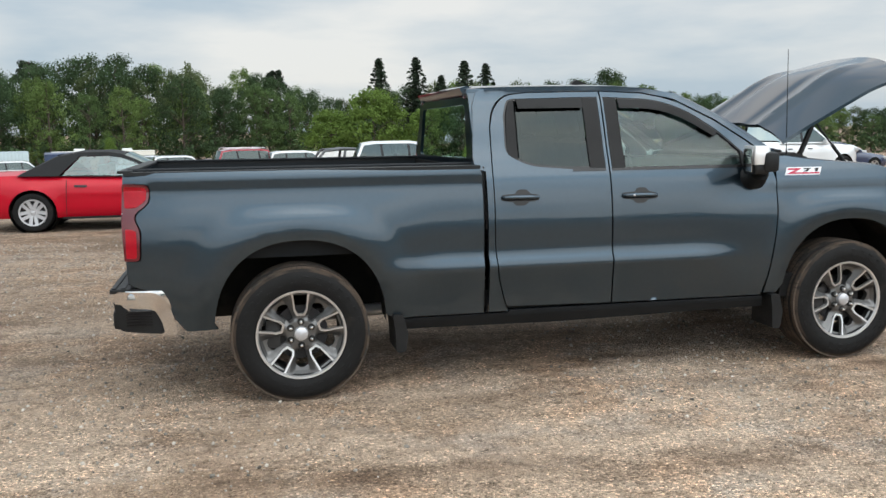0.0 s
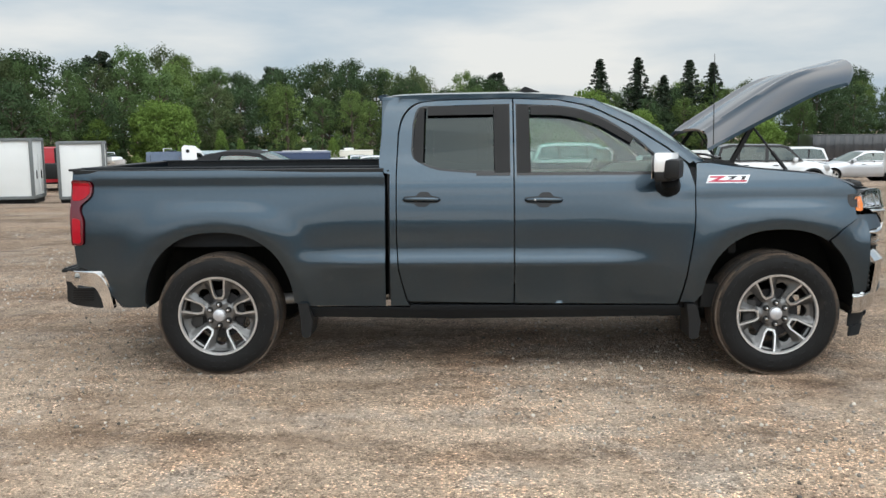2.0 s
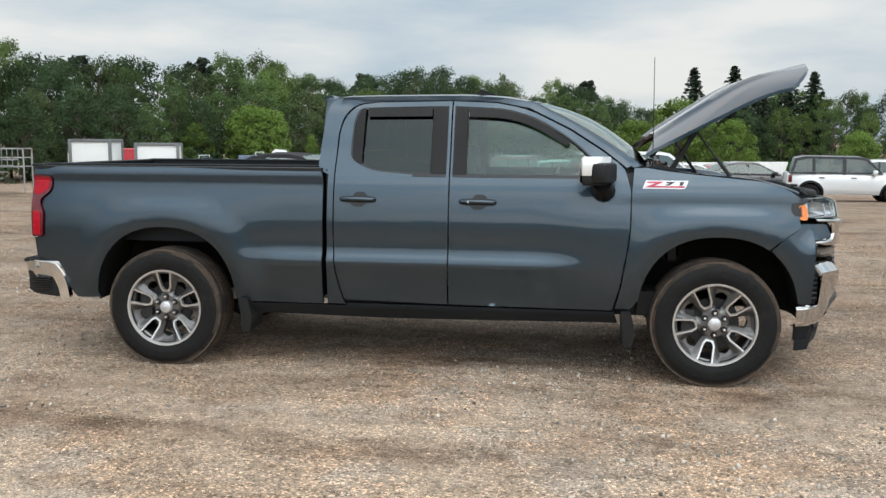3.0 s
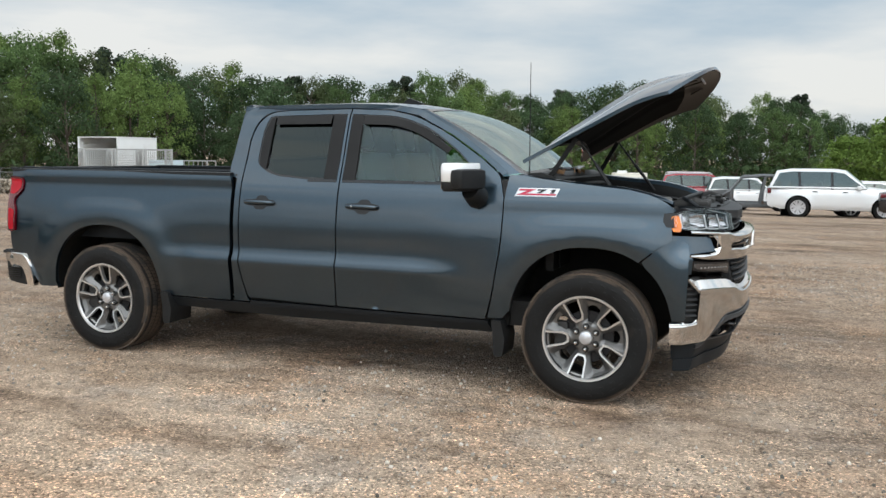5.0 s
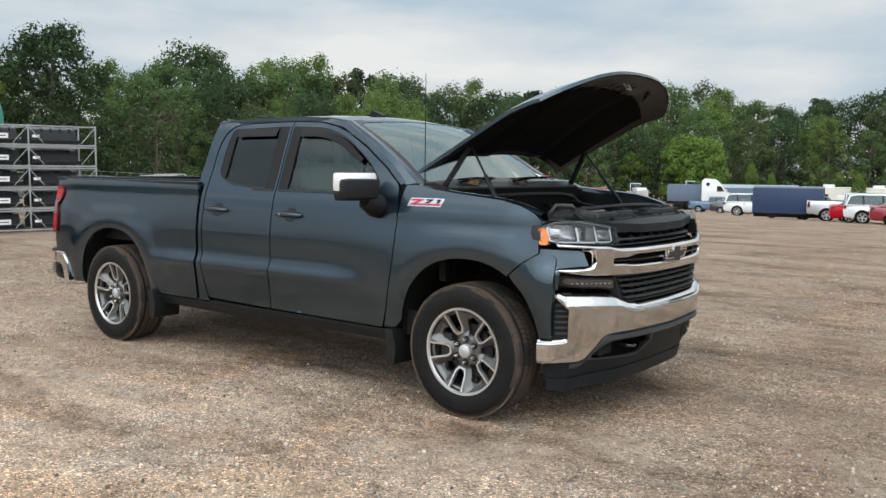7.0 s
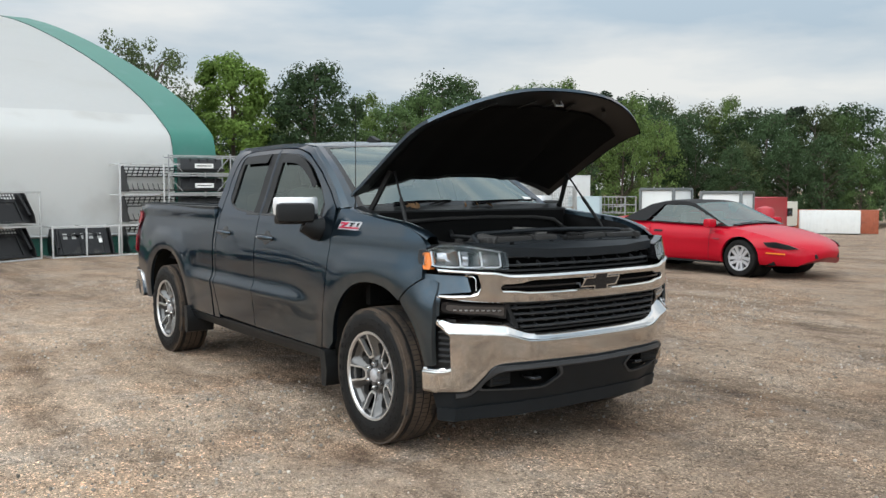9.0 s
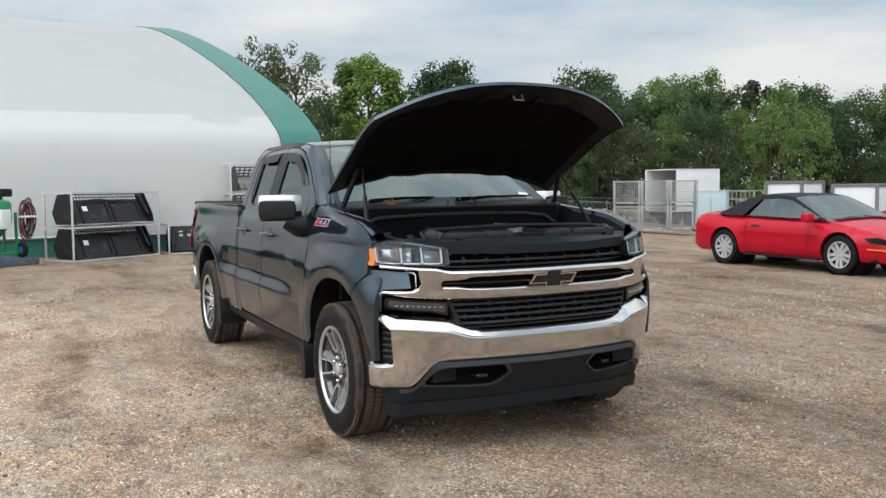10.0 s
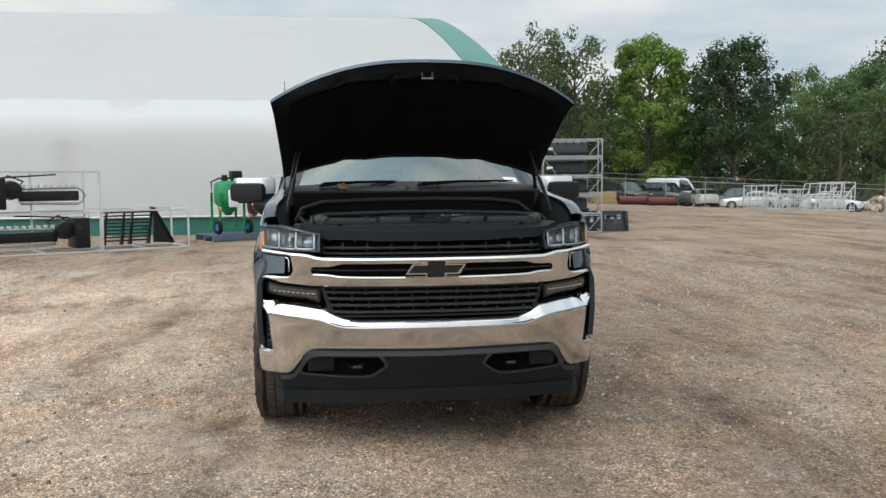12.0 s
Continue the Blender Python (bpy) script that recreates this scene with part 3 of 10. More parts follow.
fender_w = curve1([(0.36, 0.93), (0.46, 0.95), (0.60, 0.965), (0.75, 0.976), (0.9, 0.978), (1.0, 0.976), (1.08, 0.967), (1.15, 0.953), (1.19, 0.944), (1.215, 0.946), (1.26, 0.934), (1.31, 0.919), (1.36, 0.900), (1.42, 0.868)])


def arch_rho(x, z, cx):
    """1 on the edge of a wheel opening, more outside."""
    return ((abs(x - cx - 0.01) / 0.51) ** 2.3 + (abs(z - 0.43) / 0.545) ** 2.3) ** (1 / 2.3)


def side_y(x, z):
    """Half the body's width at a place on its side."""
    hi = smooth01((z - 1.08) / 0.22)
    k = smooth01((x - 0.42) / 0.5) * (1 - hi) + hi * (x > 1.155)
    if x > 1.9:
        k = 1 - smooth01((x - 2.55 - 0.5 * hi) / (0.5 - 0.2 * hi))
    low = bed_w if x < 1.9 else fender_w
    y = door_w(z) * k + low(z) * (1 - k)
    if z < 1.15:
        for cx in (0.0, WHEEL_BASE):
            r = arch_rho(x, z, cx)
            if r < 1.6:
                y += 0.016 * smooth01((1.50 - r) / 0.36) - 0.010 * smooth01((1.085 - r) / 0.06)
    if x > 4.0:
        y -= 0.030 * smooth01((x - 4.0) / 0.3) + 0.05 * max(0.0, (x - 4.25) / 0.15) ** 2 * 0.5
    if x < -0.6:
        y -= 0.035 * ((-0.6 - x) / 0.38) ** 2
    return y


def right_side(out=0.0):
    return lambda u, v: (u, -side_y(u, v) - out, v)


def cab_side(out=0.0):
    """The cab's side, also behind the gap to the bed."""
    return lambda u, v: (u, -side_y(max(u, 1.16), v) - out, v)


def arch_loop(cx, z_low, rho=1.0, n=40):
    """Points along a wheel opening from its front foot over the top to its rear foot."""
    pts = []
    for i in range(n + 1):
        a = -0.35 + (math.pi + 0.7) * i / n
        c, s = math.cos(a), math.sin(a)
        k = (abs(c / 0.51) ** 2.3 + abs(s / 0.545) ** 2.3) ** (-1 / 2.3) * rho
        z = 0.43 + k * s
        if z >= z_low:
            pts.append((cx + 0.01 + k * c, z))
    return pts


truck = thing("pickup_truck", label="dark slate-blue pickup truck with raised hood, dusty tyres", category="pickup truck")


def both(name, geo, material, parent, label="", closed=True, sharp=35):
    """The same part on the right and on the left side."""
    sheet(name, geo, material, parent, label, sharp)
    return sheet(name, geo.mirrored(), material, parent, label, sharp)


# body sides
bed_out = poly([(-0.968, 1.385, 0.02), (1.118, 1.385), (1.142, 1.335, 0.02), (1.137, 0.468)] + [(0.575, 0.470)] + arch_loop(0, 0.49) + [(-0.48, 0.465), (-0.66, 0.462, 0.02), (-0.72, 0.54), (-0.80, 0.70, 0.03), (-0.955, 0.745, 0.02), (-0.968, 0.885), (-0.888, 0.885, 0.02), (-0.878, 1.065, 0.03), (-0.908, 1.115, 0.03), (-0.905, 1.155, 0.03), (-0.825, 1.215, 0.03), (-0.822, 1.322, 0.03), (-0.968, 1.330)], 0.035)
both("bed_side", panel(bed_out, right_side(), step=0.04, thick=0.03), M_PAINT, truck)

corner_out = poly([(1.172, 1.35), (1.172, 0.470), (1.30, 0.470), (1.278, 0.50, 0.02), (1.225, 0.70, 0.06), (1.212, 0.90), (1.212, 1.35), (1.222, 1.62), (1.245, 1.74, 0.06), (1.33, 1.828, 0.10), (1.50, 1.845), (1.99, 1.852), (2.30, 1.842), (2.52, 1.800), (2.80, 1.662), (3.02, 1.520), (3.165, 1.408), (3.20, 1.425), (3.05, 1.540), (2.82, 1.692), (2.54, 1.836), (2.30, 1.872), (1.99, 1.882), (1.50, 1.876), (1.24, 1.868, 0.03), (1.16, 1.850, 0.03), (1.128, 1.76), (1.098, 1.44), (1.105, 1.37)], 0.035)
both("cab_pillar_frame", panel(corner_out, cab_side(0.002), step=0.04, thick=0.03), M_PAINT, truck)

WIN_R = [(1.312, 1.455, 0.05), (1.322, 1.69), (1.352, 1.800, 0.04), (1.905, 1.812, 0.012), (1.978, 1.812), (1.978, 1.352), (1.74, 1.352), (1.46, 1.375, 0.08)]
WIN_F = [(2.018, 1.812), (2.38, 1.795, 0.1), (2.60, 1.725, 0.15), (2.83, 1.575, 0.08), (2.985, 1.430, 0.02), (2.995, 1.345, 0.01), (2.018, 1.345)]
rear_door_out = poly([(1.220, 1.35), (1.220, 0.90), (1.233, 0.70, 0.06), (1.288, 0.500, 0.02), (1.996, 0.486, 0.01), (1.996, 1.846), (1.50, 1.838), (1.345, 1.822, 0.09), (1.258, 1.735, 0.06), (1.232, 1.62)], 0.035)
front_door_out = poly([(2.006, 1.846), (2.006, 0.486, 0.01), (3.085, 0.476, 0.02), (3.130, 0.63, 0.06), (3.186, 0.98, 0.1), (3.190, 1.26), (3.150, 1.405, 0.03), (3.01, 1.512), (2.79, 1.652), (2.515, 1.790, 0.1), (2.30, 1.833)], 0.035)
rd = panel(rear_door_out, right_side(), [poly(WIN_R, 0.03)], step=0.04, thick=0.022)
fd = panel(front_door_out, right_side(), [poly(WIN_F, 0.03)], step=0.04, thick=0.022)
fender_out = poly([(3.212, 1.408, 0.01), (3.198, 1.26), (3.195, 0.98, 0.1), (3.140, 0.63, 0.06), (3.105, 0.49)] + [(3.20, 0.49)] + [p for p in arch_loop(WHEEL_BASE, 0.50)[::-1] if p[0] < 4.06] + [(4.066, 0.905), (4.16, 0.985), (4.250, 1.040), (4.230, 1.185), (4.263, 1.215, 0.01), (4.19, 1.268, 0.03), (4.10, 1.305), (3.98, 1.332), (3.62, 1.366), (3.44, 1.386), (3.30, 1.408)], 0.035)
both("front_fender", panel(fender_out, right_side(), step=0.04, thick=0.03), M_PAINT, truck)
fascia_out = poly([(4.165, 0.978), (4.076, 0.900)] + [p for p in arch_loop(WHEEL_BASE, 0.548)[::-1] if p[0] >= 4.075] + [(4.262, 0.548), (4.338, 0.556, 0.015), (4.348, 0.80), (4.346, 0.95), (4.338, 1.016), (4.30, 1.035, 0.01), (4.258, 1.036)], 0.03)


def corner_place(u, v):
    """The corner below the lamp leans in towards its top, so that it faces the sky."""
    x, y, z = right_side(0.001)(u, v)
    lean = 0.040 * smooth01((u - 4.20) / 0.12) * smooth01((v - 0.88) / 0.15)
    return (x, y + lean, z)


both("front_corner_panel", panel(fascia_out, corner_place, step=0.035, thick=0.03), M_PAINT, truck)
rocker_out = poly([(0.58, 0.385, 0.02), (0.565, 0.458), (1.30, 0.458), (1.31, 0.474), (3.10, 0.466), (3.13, 0.385, 0.02), (1.6, 0.365)], 0.025)


def rocker_place(u, v):
    """A narrow lip under the doors, then a face that tucks in under the body."""
    return (u, -side_y(u, 0.5) + 0.004 + 0.75 * max(0.0, 0.452 - v), v)


# charcoal in place of body colour, to paint the shade under the doors
both("rocker_panel", panel(rocker_out, rocker_place, step=0.025, thick=0.05), M_GREY_TRIM, truck, "rocker panel coloured dark in place of shade")

for side, flip in ((1, False), (-1, True)):
    def s(g):
        return g if side > 0 else g.mirrored()

    for dname, body, hx, win, frame_of in (("rear_door", rd, 1.385, WIN_R, 0), ("front_door", fd, 2.195, WIN_F, 1)):
        door = sheet(dname, s(body), M_PAINT, truck)
        # black surround and glass set a little inwards
        inner = [(u, v) for u, v, *r in win]
        loop = poly(win, 0.03)
        c = loop.mean(0)
        rim = panel(loop, right_side(-0.004), [c + (loop - c) * np.array([0.965, 0.935])], step=0.05, thick=0.012)
        sheet("window_seal", s(rim), M_BLACK_GLOSS, door)
        if frame_of == 0:
            glass_loop = poly([(1.405, 1.40, 0.03), (1.415, 1.795), (1.868, 1.803), (1.868, 1.360), (1.70, 1.36)], 0.04)
            trim = [poly([(1.325, 1.45, 0.04), (1.338, 1.68), (1.366, 1.79, 0.02), (1.402, 1.792), (1.394, 1.40, 0.03)], 0.04), poly([(1.872, 1.806), (1.974, 1.806), (1.974, 1.358), (1.872, 1.358)], 0.05)]
            vis = poly([(1.42, 1.800), (1.866, 1.806), (1.866, 1.742), (1.424, 1.738)], 0.04)
        else:
            glass_loop = poly([(2.112, 1.800), (2.38, 1.785, 0.1), (2.585, 1.715, 0.15), (2.81, 1.565, 0.08), (2.945, 1.435), (2.948, 1.352), (2.118, 1.352)], 0.04)
            trim = [poly([(2.022, 1.806), (2.108, 1.804), (2.114, 1.352), (2.022, 1.352)], 0.05), poly([(2.955, 1.440), (2.985, 1.415), (2.988, 1.352), (2.955, 1.352)], 0.03)]
            vis = poly([(2.116, 1.800), (2.38, 1.787, 0.1), (2.585, 1.718, 0.15), (2.80, 1.575), (2.775, 1.545), (2.56, 1.672, 0.1), (2.37, 1.732, 0.1), (2.118, 1.738)], 0.04)
        for tl in trim:
            sheet("window_trim", s(panel(tl, right_side(-0.001), step=0.06, thick=0.01)), M_PILLAR, door, "dark plastic window pillar cover")
        gl = sheet("window_glass", s(panel(glass_loop, right_side(-0.012), step=0.06, thick=0)), M_GLASS_DARK if frame_of == 0 else M_GLASS, door)
        sheet("rain_visor", s(panel(vis, lambda u, v: (u, -side_y(u, v) - 0.018 + 0.02 * smooth01((v - 1.74) / 0.06) * 0.6, v), step=0.03, thick=0.006)), M_PILLAR, door, "smoked plastic rain visor")
        x0, x1 = (1.47, 1.975) if frame_of == 0 else (2.02, 3.0)
        if frame_of == 0:
            x0 = 1.75
        strip = poly([(x0, 1.352), (x1, 1.352), (x1, 1.338), (x0, 1.338)], 0.06)
        sheet("belt_moulding", s(panel(strip, right_side(0.004), step=0.05, thick=0.008)), M_BLACK_GLOSS, door)
        # handle: dark bowl and a bar
        zc = 1.186 - 0.008 * frame_of
        yy = side_y(hx, zc)
        bowl = panel(poly([(hx - 0.125, zc - 0.018, 0.02), (hx - 0.125, zc + 0.016, 0.02), (hx - 0.035, zc + 0.022), (hx - 0.015, zc + 0.048, 0.015), (hx + 0.045, zc + 0.048, 0.015), (hx + 0.065, zc + 0.022), (hx + 0.125, zc + 0.012, 0.02), (hx + 0.125, zc - 0.022, 0.02), (hx + 0.055, zc - 0.03), (hx + 0.03, zc - 0.052, 0.015), (hx - 0.03, zc - 0.052, 0.015), (hx - 0.05, zc - 0.03)], 0.02), right_side(0.0025), step=0.03, thick=0.004)
        sheet("handle_recess", s(bowl), M_BLACK_GLOSS, door)
        bar = Geo().rod([(hx - 0.118, -yy - 0.004, zc), (hx - 0.105, -yy - 0.026, zc + 0.001), (hx - 0.05, -yy - 0.036, zc + 0.002), (hx + 0.05, -yy - 0.036, zc + 0.001), (hx + 0.105, -yy - 0.026, zc - 0.002), (hx + 0.118, -yy - 0.004, zc - 0.003)], [0.010, 0.014, 0.0155, 0.0155, 0.014, 0.010], 10)
        part("door_handle", s(bar), M_PAINT, door)
        if frame_of == 1:
            part("lock_button", s(Geo().lathe([(0.0, -yy - 0.053), (0.006, -yy - 0.052), (0.007, -yy - 0.045)], "y", 12, (hx - 0.06, 0, zc + 0.002))), M_SILVER, door)
    # mirror on its arm
    arm = Geo().rod([(3.00, -0.91, 1.265), (3.02, -0.99, 1.265), (3.00, -1.06, 1.31)], [0.085, 0.070, 0.060], 12)
    mirror = part("mirror_arm", s(arm), M_BLACK, truck)

    def shell(z0, z1, grow=0.0, front=3.085):
        g = Geo()
        rings = []
        for z, k in ((z0, 0.93), (z0 + 0.012, 0.985), ((z0 + z1) / 2, 1.0), (z1 - 0.014, 0.985), (z1, 0.93)):
            ring = poly([(2.855 - grow, -1.275 - grow, 0.03), (2.83 - grow, -1.00, 0.02), (2.90, -0.985, 0.02), (front + grow, -1.03, 0.07), (front - 0.04 + grow, -1.235 - grow, 0.08)], 0.03)
            cc = np.array([2.95, -1.13])
            rings.append([(p[0], p[1], z) for p in cc + (ring - cc) * k])
        n = len(rings[0])
        g.v = [p for r in rings for p in r]
        for i in range(len(rings) - 1):
            g.f += [(i * n + j, i * n + (j + 1) % n, (i + 1) * n + (j + 1) % n, (i + 1) * n + j) for j in range(n)]
        g.f += [tuple(range(n))[::-1], tuple((len(rings) - 1) * n + j for j in range(n))]
        return g

    # the head is turned out so that its outer edge lies further back
    turn_out = pose(0, 0.03, 0) @ pose(2.975, -1.13, 0, 0, 0, -20) @ Matrix.Diagonal((0.56, 1.04, 1.0, 1.0)) @ pose(-2.975, 1.13, 0)
    part("mirror_housing", s(shell(1.305, 1.385).moved(turn_out)), M_BLACK, mirror)
    part("mirror_cap", s(shell(1.362, 1.482, 0.005).moved(turn_out)), M_MIRROR_CAP, mirror, "chrome mirror cap")
    part("mirror_glass", s(Geo().box(2.826, 2.832, -1.255, -1.02, 1.32, 1.465, 0.002).moved(turn_out)), M_CHROME, mirror)
    part("mirror_front_cover", s(Geo().box(2.955, 3.135, -1.262, -1.02, 1.318, 1.446, 0.035).moved(turn_out)), M_BLACK, mirror)
    # tail lamp
    lamp = panel(poly([(-0.975, 1.328, 0.015), (-0.828, 1.318, 0.03), (-0.830, 1.218, 0.035), (-0.912, 1.158, 0.03), (-0.914, 1.115, 0.02), (-0.886, 1.065, 0.03), (-0.894, 0.890, 0.02), (-0.978, 0.890, 0.01), (-0.985, 1.10)], 0.025), lambda u, v: (u, -side_y(u, v) - 0.006 - 0.012 * math.cos((u + 0.92) * 9), v), step=0.025, thick=0.04)
    tail = sheet("tail_lamp", s(lamp), M_RED_LENS, truck, "red tail lamp")
    for pts in ([(-0.966, 1.312, 0.01), (-0.842, 1.304, 0.02), (-0.845, 1.232, 0.02), (-0.905, 1.190, 0.02), (-0.966, 1.190, 0.01)], [(-0.966, 1.075, 0.01), (-0.905, 1.065, 0.02), (-0.908, 0.905, 0.015), (-0.966, 0.905, 0.01)]):
        inner_lens = panel(poly(pts, 0.02), lambda u, v: (u, -side_y(u, v) - 0.009 - 0.012 * math.cos((u + 0.92) * 9) - 0.0015 * math.cos(v * 320), v), step=0.012, thick=0.004)
        sheet("lens_segment", s(inner_lens), M_RED_SEGMENT, tail)
    part("reverse_lens", s(Geo().box(-0.984, -0.955, -0.935, -0.921, 1.12, 1.165, 0.006)), M_SILVER, tail)
    # mud flap
    for fx, zz in ((0.585, 0.495), (3.175, 0.48)):
        fl = Geo().prism([(tuple(p)) for p in poly([(fx - 0.035, zz, 0.01), (fx + 0.03, zz, 0.01), (fx + 0.06, zz - 0.12), (fx + 0.045, zz - 0.235, 0.02), (fx - 0.015, zz - 0.235, 0.02), (fx - 0.02, zz - 0.1)], 0.05)], "y", -1.005, -0.76)
        part("mud_flap", s(fl), M_BLACK, truck)
    # inside of the wheel openings
    for cx in (0.0, WHEEL_BASE):
        lin = Geo()
        lp = arch_loop(cx, 0.40, 1.0)
        n = len(lp)
        lin.v = [(u, -side_y(u, max(v, 0.5)) + 0.02, v) for u, v in lp] + [(cx + (u - cx) * 1.06, -0.52, 0.43 + (v - 0.43) * 1.06) for u, v in lp]
        lin.f = [(i, i + 1, n + i + 1, n + i) for i in range(n - 1)] + [tuple(range(n, 2 * n))]
        sheet("wheel_liner", s(lin), M_WELL, truck)

# bed: floor, inner walls, rails, bulkhead, tailgate
part("bed_floor", Geo().box(-0.93, 1.12, -0.80, 0.80, 0.86, 0.89, 0.0), M_BLACK, truck)
for sgn in (-1, 1):
    part("bed_inner_wall", Geo().box(-0.95, 1.12, sgn * 0.80, sgn * 0.83, 0.86, 1.37), M_GREY_TRIM, truck)
    rail = panel(poly([(-0.965, 0.80), (1.13, 0.80), (1.13, 0.933), (-0.965, 0.912)], 0.08), lambda u, v: (u, v, 1.386 + 0.006 * math.cos((v - 0.87) * 18)), step=0.05, thick=0.02, inward=(0, 0, -1))
    sheet("bed_rail_cap", rail if sgn > 0 else rail.mirrored(), M_BLACK, truck, "black plastic bed rail cap", 35)
    part("bed_rail_inner_lip", Geo().rod([(-0.95, sgn * 0.805, 1.397), (1.12, sgn * 0.805, 1.397)], 0.010, 8), M_GREY_TRIM, truck)
# bed front wall coloured near-black to put shade into the cab gap
part("bed_front_wall", Geo().box(1.08, 1.125, -0.92, 0.92, 0.5, 1.38, 0.01), M_PAD_AND_SHADE, truck)
tg = panel(poly([(-0.90, 0.74, 0.02), (0.90, 0.74, 0.02), (0.90, 1.385, 0.03), (-0.90, 1.385, 0.03)], 0.06), lambda u, v: (-0.985 - 0.012 * math.sin((v - 0.74) * 5) + 0.02 * abs(u) ** 3, u, v), step=0.06, thick=0.06, inward=(1, 0, 0), back=True)
tailgate = sheet("tailgate", tg, M_PAINT, truck)
part("tailgate_cap", Geo().box(-1.0, -0.92, -0.90, 0.90, 1.384, 1.40, 0.006), M_BLACK, tailgate)
part("tailgate_handle", Geo().box(-1.012, -0.99, -0.11, 0.11, 1.22, 1.30, 0.01), M_BLACK, tailgate)

# rear bumper: chrome ends, black step


def bumper_strip(plan, z0, z1, depth=0.03, bulge=0.015):
    g = Geo()
    zs = [z0, z0 + 0.02, (z0 + z1) / 2, z1 - 0.02, z1]
    bs = [0, bulge * 0.7, bulge, bulge * 0.7, 0]
    n = len(plan)
    full = plan + [(x, -y) for x, y in plan[::-1]]
    for z, b in zip(zs, bs):
        for x, y in full:
            d = Vector((x, y)).normalized()
            g.v.append((x + (-b if x < 0 else b), y * (1 + b * 0.4), z))
    m = len(full)
    for i in range(len(zs) - 1):
        g.f += [(i * m + j, i * m + j + 1, (i + 1) * m + j + 1, (i + 1) * m + j) for j in range(m - 1)]
    return g


rear_bumper = sheet("rear_bumper", bumper_strip([(-0.70, -0.955), (-0.80, -0.968), (-0.95, -0.955), (-1.03, -0.90), (-1.07, -0.70), (-1.08, 0.0)], 0.60, 0.715), M_CHROME, truck, "chrome rear bumper")
for sgn in (-1, 1):
    cor = panel(poly([(-1.055, 0.712, 0.03), (-0.80, 0.705, 0.05), (-0.735, 0.60, 0.04), (-0.705, 0.455, 0.02), (-0.775, 0.452, 0.02), (-0.79, 0.53), (-0.835, 0.625, 0.05), (-1.05, 0.640)], 0.025), lambda u, v: (u, -0.978 + 0.055 * max(0, (-0.80 - u) / 0.25) ** 2, v), step=0.03, thick=0.05)
    sheet("bumper_corner", cor if sgn < 0 else cor.mirrored(), M_CHROME, rear_bumper)
    low = panel(poly([(-1.06, 0.645), (-0.84, 0.622, 0.03), (-0.795, 0.53), (-0.78, 0.46, 0.02), (-1.03, 0.480, 0.03)], 0.03), lambda u, v: (u, -0.966 + 0.055 * max(0, (-0.80 - u) / 0.25) ** 2, v), step=0.04, thick=0.05)
    sheet("bumper_black_end", low if sgn < 0 else low.mirrored(), M_BLACK, rear_bumper)
    for k in range(6):
        zz = 0.515 + k * 0.016
        part("step_rib", Geo().box(-0.985, -0.845, sgn * 0.955, sgn * 0.975, zz, zz + 0.006), M_BLACK_GLOSS, rear_bumper)
part("bumper_step", Geo().box(-1.075, -0.78, -0.93, 0.93, 0.70, 0.725, 0.008), M_BLACK, rear_bumper, "black ribbed step pad")
for k in range(5):
    part("step_pad_rib", Geo().box(-1.06 + k * 0.05, -1.04 + k * 0.05, -0.92, 0.92, 0.724, 0.731), M_GREY_TRIM, rear_bumper)
part("bumper_lower", Geo().box(-1.07, -0.80, -0.90, 0.90, 0.48, 0.60, 0.03), M_BLACK, rear_bumper)

# roof


def roof_z(x, y):
    base = curve1_roof(x)
    return base + 0.035 * (1 - (y / 0.72) ** 2) - 0.004 * math.exp(-((abs(y) - 0.5) / 0.03) ** 2)


curve1_roof = curve1([(1.08, 1.845), (1.2, 1.872), (1.5, 1.880), (2.0, 1.884), (2.3, 1.872), (2.45, 1.852), (2.60, 1.818), (2.8, 1.74)])
roof = sheet("roof", panel(poly([(1.105, -0.65, 0.06), (1.2, -0.70), (2.0, -0.712), (2.45, -0.69), (2.50, -0.67), (2.535, -0.4), (2.55, 0), (2.535, 0.4), (2.50, 0.67), (2.45, 0.69), (2.0, 0.712), (1.2, 0.70), (1.105, 0.65, 0.06)], 0.05), lambda u, v: (u, v, roof_z(u, v)), step=0.06, thick=0.03, inward=(0, 0, -1)), M_PAINT, truck)
part("roof_spoiler", Geo().prism([(1.075, 1.875), (1.13, 1.89), (1.16, 1.872), (1.13, 1.82), (1.09, 1.845)], "y", -0.655, 0.655), M_PAINT, roof)
for sgn in (-1, 1):
    part("roof_corner", Geo().box(1.10, 1.24, sgn * 0.60, sgn * 0.712, 1.80, 1.873, 0.03), M_PAINT, roof)
fin = Geo().prism([(2.06, 1.915), (2.13, 1.965), (2.24, 1.925), (2.24, 1.910)], "y", -0.02, 0.02)
part("antenna_fin", fin, M_BLACK, roof, "black shark-fin antenna")

# back of the cab with its window
back = panel(poly([(-0.86, 1.36), (0.86, 1.36), (0.80, 1.60), (0.70, 1.82, 0.08), (-0.70, 1.82, 0.08), (-0.80, 1.60)], 0.05), lambda u, v: (1.10 + 0.03 * (v - 1.36), u, v), [poly([(-0.72, 1.42, 0.04), (0.72, 1.42, 0.04), (0.64, 1.77, 0.05), (-0.64, 1.77, 0.05)], 0.05)], step=0.06, thick=0.03, inward=(1, 0, 0))
cab_back = sheet("cab_back_panel", back, M_PAINT, truck)
